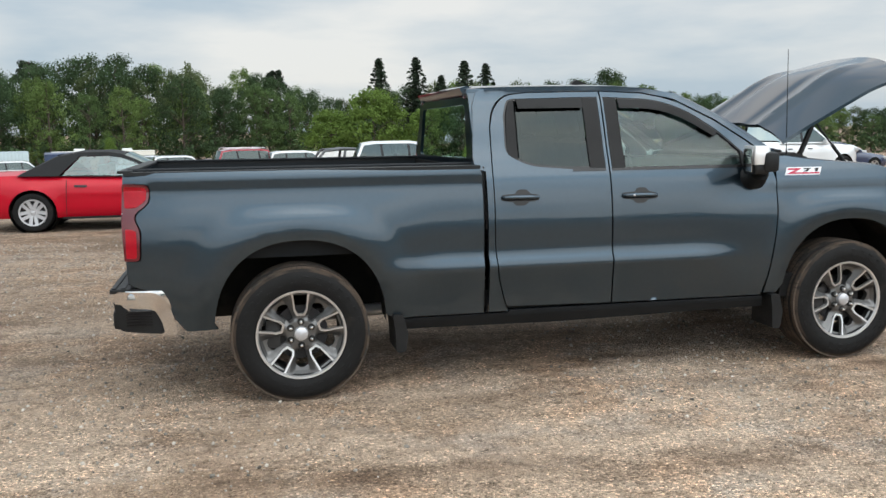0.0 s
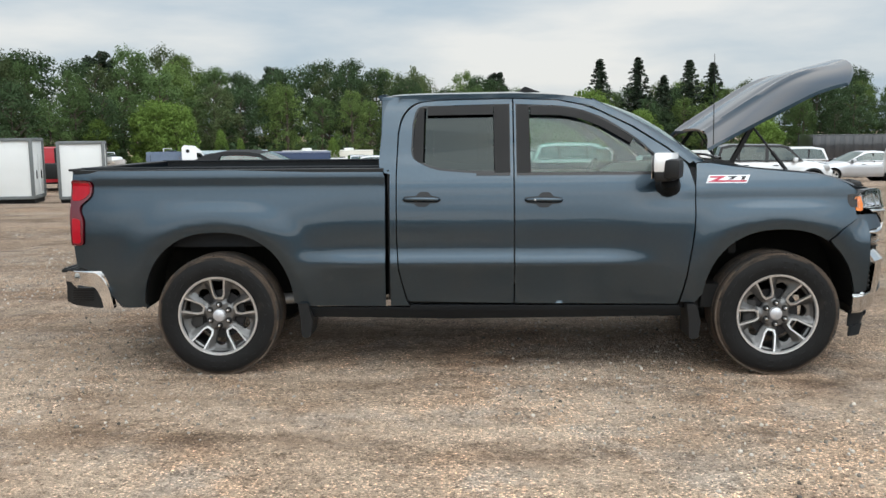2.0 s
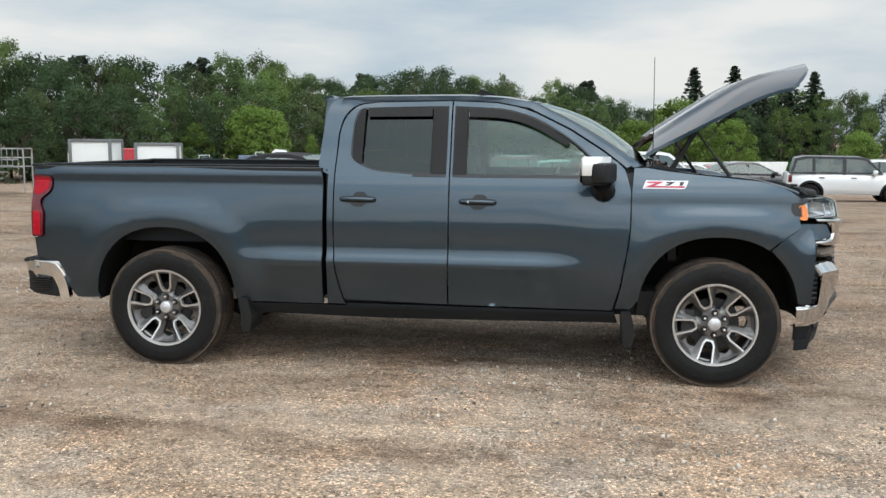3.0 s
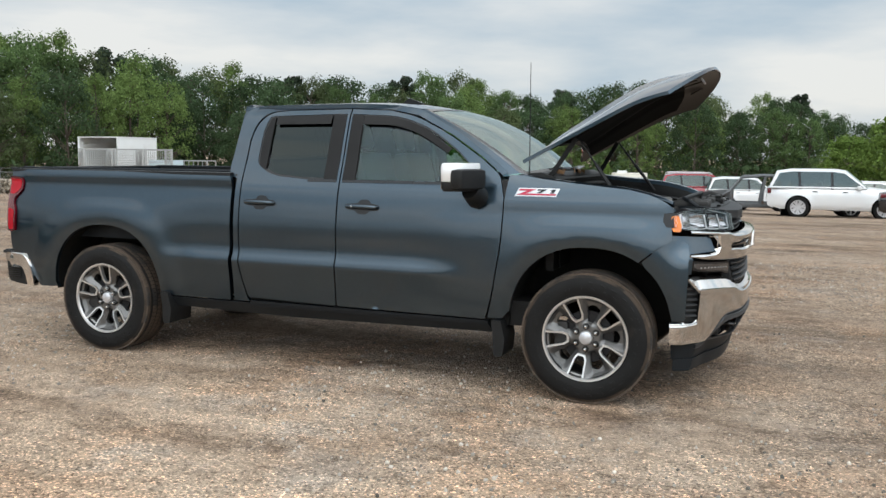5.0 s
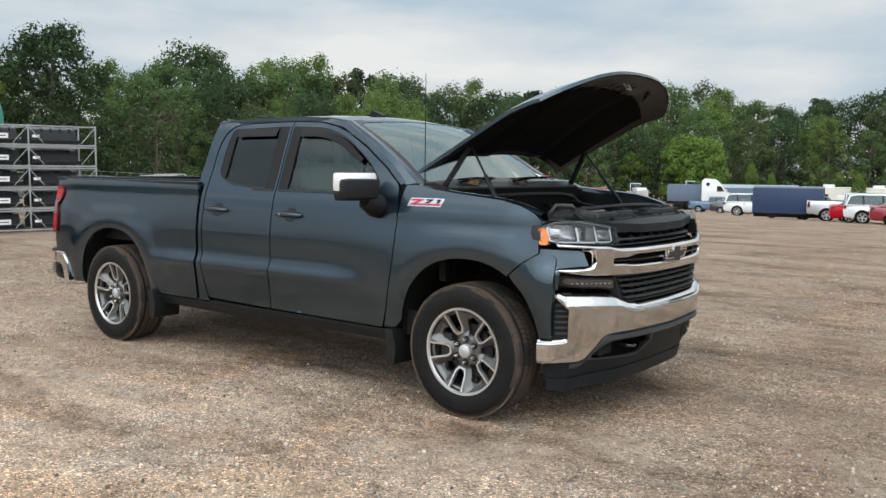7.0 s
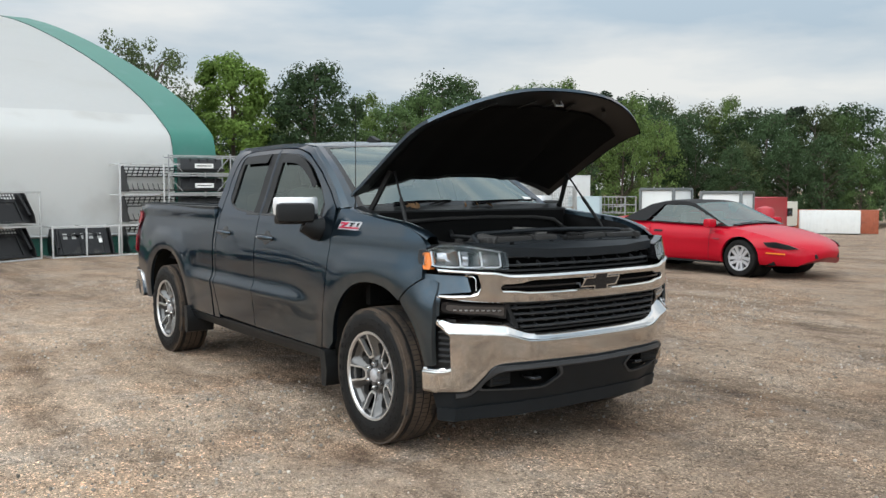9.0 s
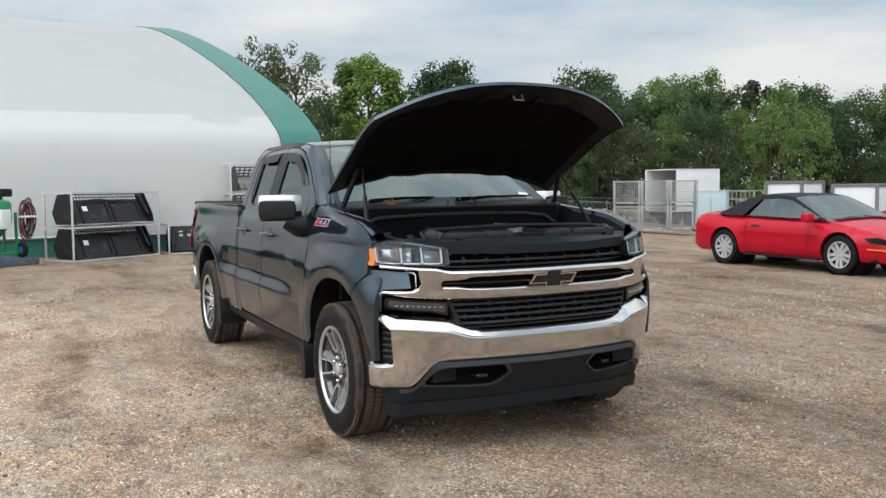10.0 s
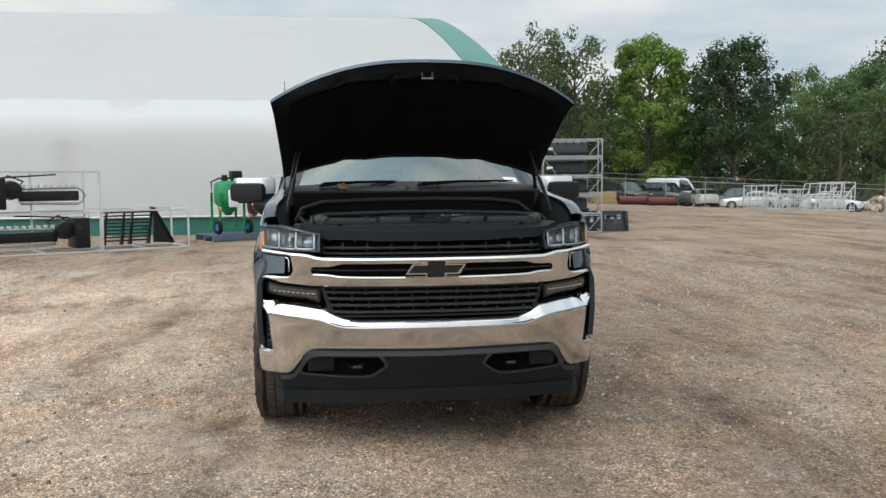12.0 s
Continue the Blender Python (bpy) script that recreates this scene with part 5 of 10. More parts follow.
for sgn in (-1, 1):
    def s(g):
        return g if sgn < 0 else g.mirrored()

    lens_out = poly(LENS_OUT, 0.03)
    head = sheet("head_lamp", s(panel(lens_out, lamp_place(-0.085), step=0.03, thick=0.0)), M_BLACK, truck, "clear head lamp with chrome light guides")
    rim_c = lens_out.mean(0)
    sheet("lamp_rim", s(panel(lens_out, lamp_place(-0.006), [rim_c + (lens_out - rim_c) * np.array([0.955, 0.88])], step=0.03, thick=0.06, inward=IN)), M_BLACK_GLOSS, head)
    for k, (y0, y1) in enumerate(((-0.632, -0.716), (-0.724, -0.806), (-0.814, -0.902))):
        bowl = Geo()
        ym, hw = (y0 + y1) / 2, abs(y1 - y0) / 2
        ring = poly([(ym - hw, 1.112, 0.008), (ym + hw, 1.112, 0.008), (ym + hw, 1.172 + 0.015 * k, 0.015), (ym - hw, 1.175 + 0.018 * k, 0.015)], 0.02)
        cc = ring.mean(0)
        n = len(ring)
        for sc, dx in ((1.0, -0.03), (0.93, -0.024), (0.80, -0.055), (0.5, -0.080), (0.3, -0.075)):
            for p in cc + (ring - cc) * sc:
                bowl.v.append((curve_lamp(abs(p[0])) - 0.035 + dx - 0.25 * (p[1] - 1.08), p[0], p[1]))
        for i in range(4):
            bowl.f += [(i * n + j, i * n + (j + 1) % n, (i + 1) * n + (j + 1) % n, (i + 1) * n + j) for j in range(n)]
        bowl.f.append(tuple(4 * n + j for j in range(n)))
        part("reflector_bowl", s(bowl), M_BOWL, head)
        pl = lamp_place(-0.022)
        guide = Geo().rod([pl(ym + hw + 0.004, 1.178), pl(ym + hw + 0.004, 1.112), pl(ym + hw - 0.01, 1.104), pl(ym - hw + 0.01, 1.104), pl(ym - hw - 0.004, 1.112), pl(ym - hw - 0.004, 1.19)], 0.0045, 6)
        part("light_guide", s(guide), M_LAMP_WHITE, head)
    brow = Geo().rod([lamp_place(-0.02)(y, 1.183 + (-0.60 - y) * 0.2) for y in np.linspace(-0.62, -0.80, 8)], 0.004, 6)
    part("lamp_brow", s(brow), M_LAMP_WHITE, head)
    lens = sheet("lamp_lens", s(panel(lens_out, lamp_place(0.0), step=0.03, thick=0)), M_LENS, head)
    lens.visible_shadow = False
    amber = panel(poly([(4.235, 1.180, 0.012), (4.277, 1.186, 0.01), (4.297, 1.130), (4.295, 1.088, 0.01), (4.247, 1.090, 0.01)], 0.012), lambda u, v: (u, -0.9385 + 0.55 * max(0, u - 4.245) ** 1.2 + 0.10 * (v - 1.08), v), step=0.015, thick=0.03)
    sheet("marker_lamp", s(amber), M_AMBER, head, "amber side marker lamp")
    # painted ear below the lamp, its chrome edge, and the running lamp under the bar
    ear = panel(poly([(-0.782, 1.056, 0.006), (-0.940, 1.064), (-0.956, 0.962), (-0.958, 0.835), (-0.910, 0.836), (-0.905, 0.956, 0.01), (-0.782, 0.972, 0.006)], 0.02), lambda u, v: (front_x(abs(u)) + 0.004 - 0.35 * max(0.0, abs(u) - 0.79) * smooth01((v - 0.93) / 0.04) - 0.45 * max(0.0, v - 0.97), u, v), step=0.02, thick=0.06, inward=IN)
    sheet("corner_ear", s(ear), M_PAINT, truck)
    edge_line = Geo().rod([(front_x(0.80) - 0.02, -0.80, 1.060), (front_x(0.765) - 0.012, -0.765, 1.054), (front_x(0.757) - 0.006, -0.757, 1.040), (front_x(0.757) - 0.004, -0.757, 0.978)], 0.0035, 6)
    part("ear_chrome_line", s(edge_line), M_CHROME, truck)
    run = panel(poly([(-0.602, 0.815, 0.012), (-0.600, 0.892, 0.012), (-0.80, 0.902), (-0.888, 0.916, 0.02), (-0.892, 0.858, 0.02), (-0.80, 0.842), (-0.68, 0.836)], 0.02), nose(-0.034), step=0.03, thick=0.03, inward=IN)
    rl = sheet("running_lamp", s(run), M_BLACK_GLOSS, truck, "smoked running lamp")
    strip = panel(poly([(-0.615, 0.832, 0.01), (-0.613, 0.882, 0.01), (-0.80, 0.892), (-0.872, 0.900, 0.015), (-0.876, 0.868, 0.015), (-0.80, 0.852), (-0.68, 0.845)], 0.02), nose(-0.030), step=0.03, thick=0.006, inward=IN)
    lt = sheet("running_lamp_lens", s(strip), M_SMOKED, rl)
    for k in range(9):
        y = -0.635 - 0.025 * k
        part("running_lamp_rib", s(Geo().box(front_x(-y) - 0.033, front_x(-y) - 0.027, y - 0.011, y + 0.011, 0.860 + 0.0008 * k, 0.866 + 0.0008 * k)), M_STEEL, lt)
    fill = panel(poly([(-0.60, 0.815), (-0.59, 0.905), (-0.93, 0.93), (-0.93, 0.846), (-0.70, 0.834)], 0.04), nose(-0.06), step=0.05, thick=0.03, inward=IN)
    sheet("lamp_surround", s(fill), M_PAD_AND_SHADE, truck)

# ---- raised hood, in its own frame: u along, v across, w up from the hinge line ----
HOOD = pose(3.28, 0, 1.56, 0, -33.6, 0)


def hood_w(u, v):
    a = abs(v) / 0.88
    w = -0.19 * smooth01((u - 0.65) / 0.85) ** 1.2 - (0.055 + 0.10 * max(0, u)) * a ** 2.6
    w += 0.024 * math.exp(-((abs(v) - 0.46 + 0.05 * u) / 0.045) ** 2) * smooth01(u / 0.2) * smooth01((1.15 - u) / 0.3)
    w -= 0.012 * math.exp(-((abs(v) - 0.30 + 0.05 * u) / 0.05) ** 2) * smooth01(u / 0.2) * smooth01((1.1 - u) / 0.3)
    return w


def hood_outline(grow=0.0, rear=0.0, step=0.05):
    pts = []
    for i in range(25):
        v = -0.88 - grow + (1.76 + 2 * grow) * i / 24
        pts.append((1.25 + grow - 0.30 * (abs(v) / 0.88) ** 2.6, v))
    for i in range(25):
        v = 0.86 + grow - (1.72 + 2 * grow) * i / 24
        pts.append((rear - 0.03 + 0.17 * (1 - min(1.0, abs(v) / 0.86) ** 2.6), v))
    return poly(pts, step)


def hood_at(down):
    return lambda u, v: HOOD @ Vector((u, v, hood_w(u, v) - down))


hood = sheet("hood", panel(hood_outline(), hood_at(0.0), step=0.05, thick=0.022, inward=HOOD.to_3x3() @ Vector((0, 0, -1))), M_PAINT, truck, "raised slate-blue hood")
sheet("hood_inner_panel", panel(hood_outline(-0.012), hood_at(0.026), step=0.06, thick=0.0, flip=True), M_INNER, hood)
pad_pts = [(1.00 - 0.17 * (abs(v) / 0.78) ** 3, v) for v in np.linspace(-0.78, 0.78, 15)] + [(0.20 - 0.13 * (v / 0.78) ** 2, v) for v in np.linspace(0.78, -0.78, 15)]
sheet("hood_pad", panel(poly(pad_pts, 0.06), hood_at(0.034), step=0.08, thick=0.0, flip=True), M_PAD_AND_SHADE, hood, "black felt sound pad")
for v0, v1, u0, u1 in ((-0.52, -0.44, 1.00, 1.08), (0.0, 0.0, 1.02, 1.10), (0.44, 0.52, 1.08, 1.00), (-0.2, -0.16, 1.0, 1.12), (0.16, 0.2, 1.12, 1.0)):
    a, b = hood_at(0.040)(u0, v0), hood_at(0.040)(u1, v1)
    part("hood_inner_rib", Geo().bar(a, b, 0.02, 0.008), M_BLACK, hood)
latch = Geo().rod([hood_at(0.035)(1.13, -0.03), hood_at(0.075)(1.13, -0.03), hood_at(0.075)(1.13, 0.03), hood_at(0.035)(1.13, 0.03)], 0.007, 6)
part("latch_striker", latch, M_STEEL, hood)
for sgn in (-1, 1):
    arm = Geo().bar((3.40, sgn * 0.80, 1.33), (3.47, sgn * 0.80, 1.42), 0.02, 0.035).bar((3.47, sgn * 0.80, 1.42), tuple(hood_at(0.05)(0.32, sgn * 0.76)), 0.02, 0.03)
    part("hood_hinge", arm, M_ENGINE, hood)
    a, b = Vector((3.90, sgn * 0.80, 1.265)), hood_at(0.06)(0.33, sgn * 0.74)
    m1 = a.lerp(b, 0.55)
    part("gas_strut", Geo().rod([a, m1], 0.013, 8).rod([m1, b], 0.007, 8), M_BLACK, hood, "black gas strut")

# ---- engine bay ----
part("engine_bay_tub", Geo().box(3.45, 4.42, -0.50, 0.50, 0.78, 0.82).box(3.45, 3.50, -0.83, 0.83, 0.8, 1.33), M_ENGINE, truck)
for sgn in (-1, 1):
    ledge, roll = Geo(), Geo()
    xs = np.linspace(3.30, 4.24, 16)
    fz = curve1([(3.30, 1.408), (3.44, 1.386), (3.62, 1.366), (3.98, 1.332), (4.10, 1.305), (4.22, 1.268), (4.30, 1.22)])
    for x in xs:
        yy = side_y(x, fz(x)) - 0.005
        ledge.v += [(x, sgn * (yy - 0.075), fz(x) - 0.022), (x, sgn * (yy - 0.095), fz(x) - 0.045), (x, sgn * 0.79, fz(x) - 0.08), (x, sgn * 0.78, 1.03)]
        roll.v += [(x, sgn * (yy + 0.004), fz(x) - 0.006), (x, sgn * (yy - 0.012), fz(x) + 0.006), (x, sgn * (yy - 0.040), fz(x) + 0.010), (x, sgn * (yy - 0.068), fz(x) + 0.006), (x, sgn * (yy - 0.076), fz(x) - 0.024)]
    for i in range(15):
        ledge.f += [(i * 4 + j, i * 4 + j + 1, i * 4 + 5 + j, i * 4 + 4 + j) for j in range(3)]
        roll.f += [(i * 5 + j, i * 5 + j + 1, i * 5 + 6 + j, i * 5 + 5 + j) for j in range(4)]
    part("fender_ledge", ledge, [M_ENGINE], truck)
    part("fender_top_roll", roll, M_PAINT, truck)
    # small things along the inner fender: bolts, a bracket, a hose
    for x in (3.50, 3.68, 3.86, 4.04):
        part("fender_bolt", Geo().lathe([(0.0, 0.012), (0.010, 0.010), (0.012, 0.0)], "z", 8, (x, sgn * 0.815, fz(x) - 0.072)), M_STEEL, truck)
    part("inner_fender_hose", Geo().rod([(3.52, sgn * 0.70, 1.27), (3.72, sgn * 0.73, 1.235), (3.95, sgn * 0.70, 1.225), (4.18, sgn * 0.66, 1.20)], 0.013, 8), M_BLACK, truck)
    part("lamp_bracket", Geo().box(4.14, 4.24, sgn * 0.60, sgn * 0.74, 1.19, 1.222, 0.008).box(4.18, 4.21, sgn * 0.64, sgn * 0.67, 1.22, 1.245), M_ENGINE_GREY, truck)
    tower = Geo().lathe([(0.0, 1.17), (0.07, 1.17), (0.09, 1.15), (0.12, 1.06), (0.13, 1.04)], "z", 20, (3.78, sgn * 0.62, 0))
    part("strut_tower", tower, M_ENGINE_GREY, truck)
cov = Geo().box(3.62, 4.12, -0.30, 0.34, 1.00, 1.15, 0.05).box(3.74, 4.06, -0.16, 0.20, 1.12, 1.205, 0.04)
part("engine_cover", cov, M_ENGINE_GREY, truck, "dusty black engine cover")
part("throttle_body", Geo().lathe([(0.0, 3.98), (0.055, 3.98), (0.06, 4.02), (0.06, 4.10), (0.05, 4.12)], "x", 16, (0, 0.12, 1.19)), M_ENGINE_DUST, truck, "grey cast throttle body")
part("oil_filler", Geo().lathe([(0.0, 1.262), (0.035, 1.26), (0.038, 1.25), (0.03, 1.19)], "z", 14, (3.92, 0.22, 0)), M_ENGINE_DUST, truck)
for k in range(4):
    part("coolant_pipe", Geo().rod([(3.80, 0.02 + 0.07 * k, 1.19), (3.86, 0.04 + 0.07 * k, 1.245 - 0.01 * k), (3.96, 0.10 + 0.06 * k, 1.25 - 0.012 * k), (4.08, 0.16 + 0.06 * k, 1.20)], 0.012, 7), M_ENGINE_DUST if k % 2 else M_BLACK, truck)
# added near-black sheet paints the deep shade at the firewall
part("firewall_pad", Geo().box(3.523, 3.533, -0.78, 0.78, 0.82, 1.385, 0.004), M_PAD_AND_SHADE, truck, "near-black sheet added for the shaded firewall")
part("cowl_seal", Geo().rod([(3.62, -0.76, 1.20), (3.575, -0.72, 1.285), (3.55, -0.60, 1.325), (3.54, -0.3, 1.338), (3.535, 0.1, 1.342), (3.54, 0.5, 1.335), (3.555, 0.66, 1.315), (3.60, 0.74, 1.24)], 0.013, 8), M_ENGINE_GREY, truck, "black rubber cowl seal")
part("air_box", Geo().box(3.90, 4.28, -0.74, -0.36, 1.04, 1.19, 0.04), M_ENGINE_GREY, truck)
part("battery", Geo().box(3.58, 3.80, 0.44, 0.74, 0.95, 1.18, 0.015), M_BLACK, truck)
part("fuse_box", Geo().box(3.86, 4.16, 0.42, 0.72, 1.02, 1.16, 0.02), M_BLACK, truck)
part("intake_tube", Geo().rod([(4.05, -0.50, 1.17), (3.95, -0.3, 1.20), (3.9, -0.1, 1.21), (3.88, 0.05, 1.20)], 0.045, 12), M_ENGINE, truck)
for y0, z0 in ((-0.35, 1.2), (0.18, 1.21), (0.4, 1.19)):
    part("hose", Geo().rod([(3.55, y0 + 0.1, z0 + 0.05), (3.7, y0, z0 + 0.03), (3.9, y0 + 0.08, z0 + 0.02), (4.15, y0 - 0.05, z0 - 0.04)], 0.014, 8), M_BLACK, truck)
part("bracket_pipe", Geo().rod([(3.66, 0.1, 1.17), (3.70, 0.18, 1.265), (3.76, 0.3, 1.26), (3.82, 0.36, 1.15)], 0.012, 8), M_ENGINE_DUST, truck)
part("coolant_tank", Geo().box(3.55, 3.80, -0.72, -0.48, 1.05, 1.20, 0.04).lathe([(0, 1.235), (0.035, 1.235), (0.038, 1.19)], "z", 14, (3.68, -0.60, 0)), M_ENGINE_GREY, truck, "dusty grey coolant tank")
part("filler_cap", Geo().lathe([(0, 1.245), (0.03, 1.245), (0.034, 1.235), (0.034, 1.20)], "z", 16, (3.84, 0.24, 0)), M_BLACK, truck)
part("jump_post_cap", Geo().box(4.02, 4.12, -0.68, -0.60, 1.15, 1.185, 0.01), M_RED_PLASTIC, truck, "red plastic terminal cap")
# cover sheet over the radiator and black lip behind the grille
cov = panel(poly([(4.30, -0.5), (4.24, -0.66, 0.03), (4.40, -0.70), (4.52, -0.60), (4.585, -0.30), (4.60, 0.0), (4.585, 0.30), (4.52, 0.60), (4.40, 0.70), (4.24, 0.66, 0.03), (4.30, 0.5), (4.33, 0.0)], 0.04), lambda u, v: (u, v, 1.238 - 0.6 * max(0, u - 4.50) ** 1.2 + 0.012 * math.cos(v * 3) - 0.02 * smooth01((u - 4.40) / 0.04) + 0.008 * math.sin(v * 14) * smooth01((4.4 - u) / 0.05)), step=0.04, thick=0.05, inward=(0, 0, -1))
shroud = sheet("radiator_cover", cov, M_GREY_TRIM, truck, "black plastic radiator cover")
part("cover_seal", Geo().rod([(4.36, -0.64, 1.225), (4.31, -0.64, 1.262), (4.27, -0.58, 1.275), (4.31, -0.2, 1.288), (4.32, 0.1, 1.288), (4.28, 0.5, 1.275), (4.29, 0.64, 1.262), (4.34, 0.66, 1.23)], 0.013, 8), M_GREY_TRIM, shroud)
part("hood_latch", Geo().box(4.40, 4.48, -0.07, 0.07, 1.225, 1.255, 0.01).box(4.42, 4.46, -0.03, 0.03, 1.25, 1.275, 0.006), M_ENGINE, shroud)
lipp = poly(sym([(0.0, 1.232), (0.58, 1.225), (0.61, 1.215), (0.605, 1.175), (0.0, 1.180)])[:-1], 0.04)
sheet("grille_top_lip", panel(lipp, nose(-0.055, 0.25), step=0.04, thick=0.04, inward=IN), M_GREY_TRIM, shroud)
for y0, y1, x0, x1, zt in ((-0.62, -0.30, 4.34, 4.42, 1.262), (-0.28, -0.11, 4.35, 4.43, 1.266), (0.11, 0.30, 4.35, 4.43, 1.266), (0.32, 0.62, 4.34, 4.42, 1.262)):
    part("cover_pad", Geo().box(x0, x1, y0, y1, 1.225, zt, 0.012), M_ENGINE_GREY, shroud)
    part("cover_groove", Geo().box(x0 + 0.025, x0 + 0.032, y0 + 0.02, y1 - 0.02, zt - 0.002, zt + 0.003, 0.001), M_PAD_AND_SHADE, shroud)
for y in (-0.50, -0.20, 0.20, 0.50):
    part("push_clip", Geo().lathe([(0.0, 1.237), (0.012, 1.235), (0.013, 1.225)], "z", 10, (4.475, y, 0)), M_PAD_AND_SHADE, shroud)
part("latch_cable", Geo().rod([(4.44, 0.05, 1.262), (4.40, 0.25, 1.270), (4.36, 0.48, 1.262), (4.30, 0.68, 1.235)], 0.006, 6), M_ENGINE, shroud)
for sgn in (-1, 1):
    part("intake_snorkel", Geo().rod([(4.42, sgn * 0.56, 1.235), (4.34, sgn * 0.60, 1.25), (4.22, sgn * 0.56, 1.225), (4.12, sgn * 0.52, 1.19)], [0.030, 0.034, 0.036, 0.036], 10), M_ENGINE_GREY, truck)

# ---- underside and cabin ----
part("chassis_rail", Geo().box(-1.0, 4.3, -0.50, -0.40, 0.46, 0.62).box(-1.0, 4.3, 0.40, 0.50, 0.46, 0.62), M_ENGINE, truck)
part("cab_floor", Geo().box(1.17, 3.45, -0.90, 0.90, 0.44, 0.60), M_ENGINE, truck)
part("rear_axle", Geo().rod([(0, -0.75, 0.40), (0, 0.75, 0.40)], 0.055, 12).lathe([(0.0, -0.2), (0.13, -0.12), (0.16, 0), (0.13, 0.12), (0.0, 0.2)], "y", 16, (0, 0.0, 0.40)), M_ENGINE, truck)
part("front_axle", Geo().rod([(3.745, -0.75, 0.40), (3.745, 0.75, 0.40)], 0.045, 12).box(3.5, 4.0, -0.35, 0.35, 0.33, 0.5, 0.05), M_ENGINE, truck)
part("drive_shaft", Geo().rod([(0.1, 0.0, 0.43), (2.4, 0.05, 0.52)], 0.04, 12), M_ENGINE, truck)
part("exhaust_pipe", Geo().rod([(2.4, -0.35, 0.45), (1.0, -0.3, 0.42), (0.5, -0.62, 0.46), (-0.4, -0.68, 0.44)], 0.04, 10), M_STEEL, truck)
part("spare_wheel", Geo().lathe([(0.16, 0.50), (0.36, 0.50), (0.39, 0.56), (0.39, 0.64), (0.36, 0.70), (0.16, 0.70)], "z", 32, (-0.55, 0, 0)), M_RUBBER, truck)

def seat(x, y, wide):
    g = Geo().box(x - 0.02, x + 0.52, y - wide / 2, y + wide / 2, 0.85, 1.02, 0.05)
    m = pose(x, y, 0.98, 0, -14, 0)
    g.box(-0.10, 0.06, -wide / 2, wide / 2, 0.0, 0.58, 0.05, m=m)
    ob = part("seat", g, M_SEAT, truck, "grey cloth seat")
    part("headrest", Geo().box(-0.09, 0.0, -0.13, 0.13, 0.62, 0.80, 0.04, m=m).rod([m @ Vector((-0.04, -0.06, 0.5)), m @ Vector((-0.04, -0.06, 0.65))], 0.008, 6), M_SEAT, ob)


seat(2.12, -0.40, 0.52)
seat(2.12, 0.40, 0.52)
g = Geo().box(1.30, 1.80, -0.70, 0.70, 0.85, 1.0, 0.05).box(1.22, 1.36, -0.70, 0.70, 0.95, 1.50, 0.05)
part("rear_bench", g, M_SEAT, truck)
dash = part("dashboard", Geo().prism([(2.85, 0.80), (2.80, 1.10), (2.84, 1.30), (2.95, 1.36), (3.30, 1.38), (3.30, 0.80)], "y", -0.80, 0.80), M_DASH, truck, "grey dashboard")
part("centre_screen", Geo().box(2.795, 2.825, -0.14, 0.14, 1.16, 1.30, 0.01), M_BLACK_GLOSS, dash)
part("centre_console", Geo().box(2.0, 2.82, -0.12, 0.12, 0.65, 1.02, 0.04), M_DASH, truck)
ring = [(2.66 + 0.07 * math.sin(a), 0.40 + 0.185 * math.cos(a), 1.22 + 0.175 * math.sin(a)) for a in np.linspace(0, 2 * math.pi, 25)[:-1]]
wheelg = Geo().rod(ring, 0.015, 8, close=True).rod([(2.66, 0.40, 1.22), (2.85, 0.40, 1.12)], 0.03, 8).bar((2.66, 0.22, 1.22), (2.66, 0.58, 1.22), 0.03, 0.04).box(2.62, 2.70, 0.33, 0.47, 1.16, 1.26, 0.03)
part("steering_wheel", wheelg, M_DASH, truck)
part("mirror_inside", Geo().box(2.66, 2.69, -0.12, 0.12, 1.66, 1.73, 0.012), M_BLACK, truck)
for sgn in (-1, 1):
    part("door_card", Geo().box(1.3, 3.1, sgn * 0.84, sgn * 0.87, 0.6, 1.30), M_DASH, truck)
part("cab_headliner", Geo().box(1.2, 2.5, -0.66, 0.66, 1.80, 1.82), M_SEAT, truck)

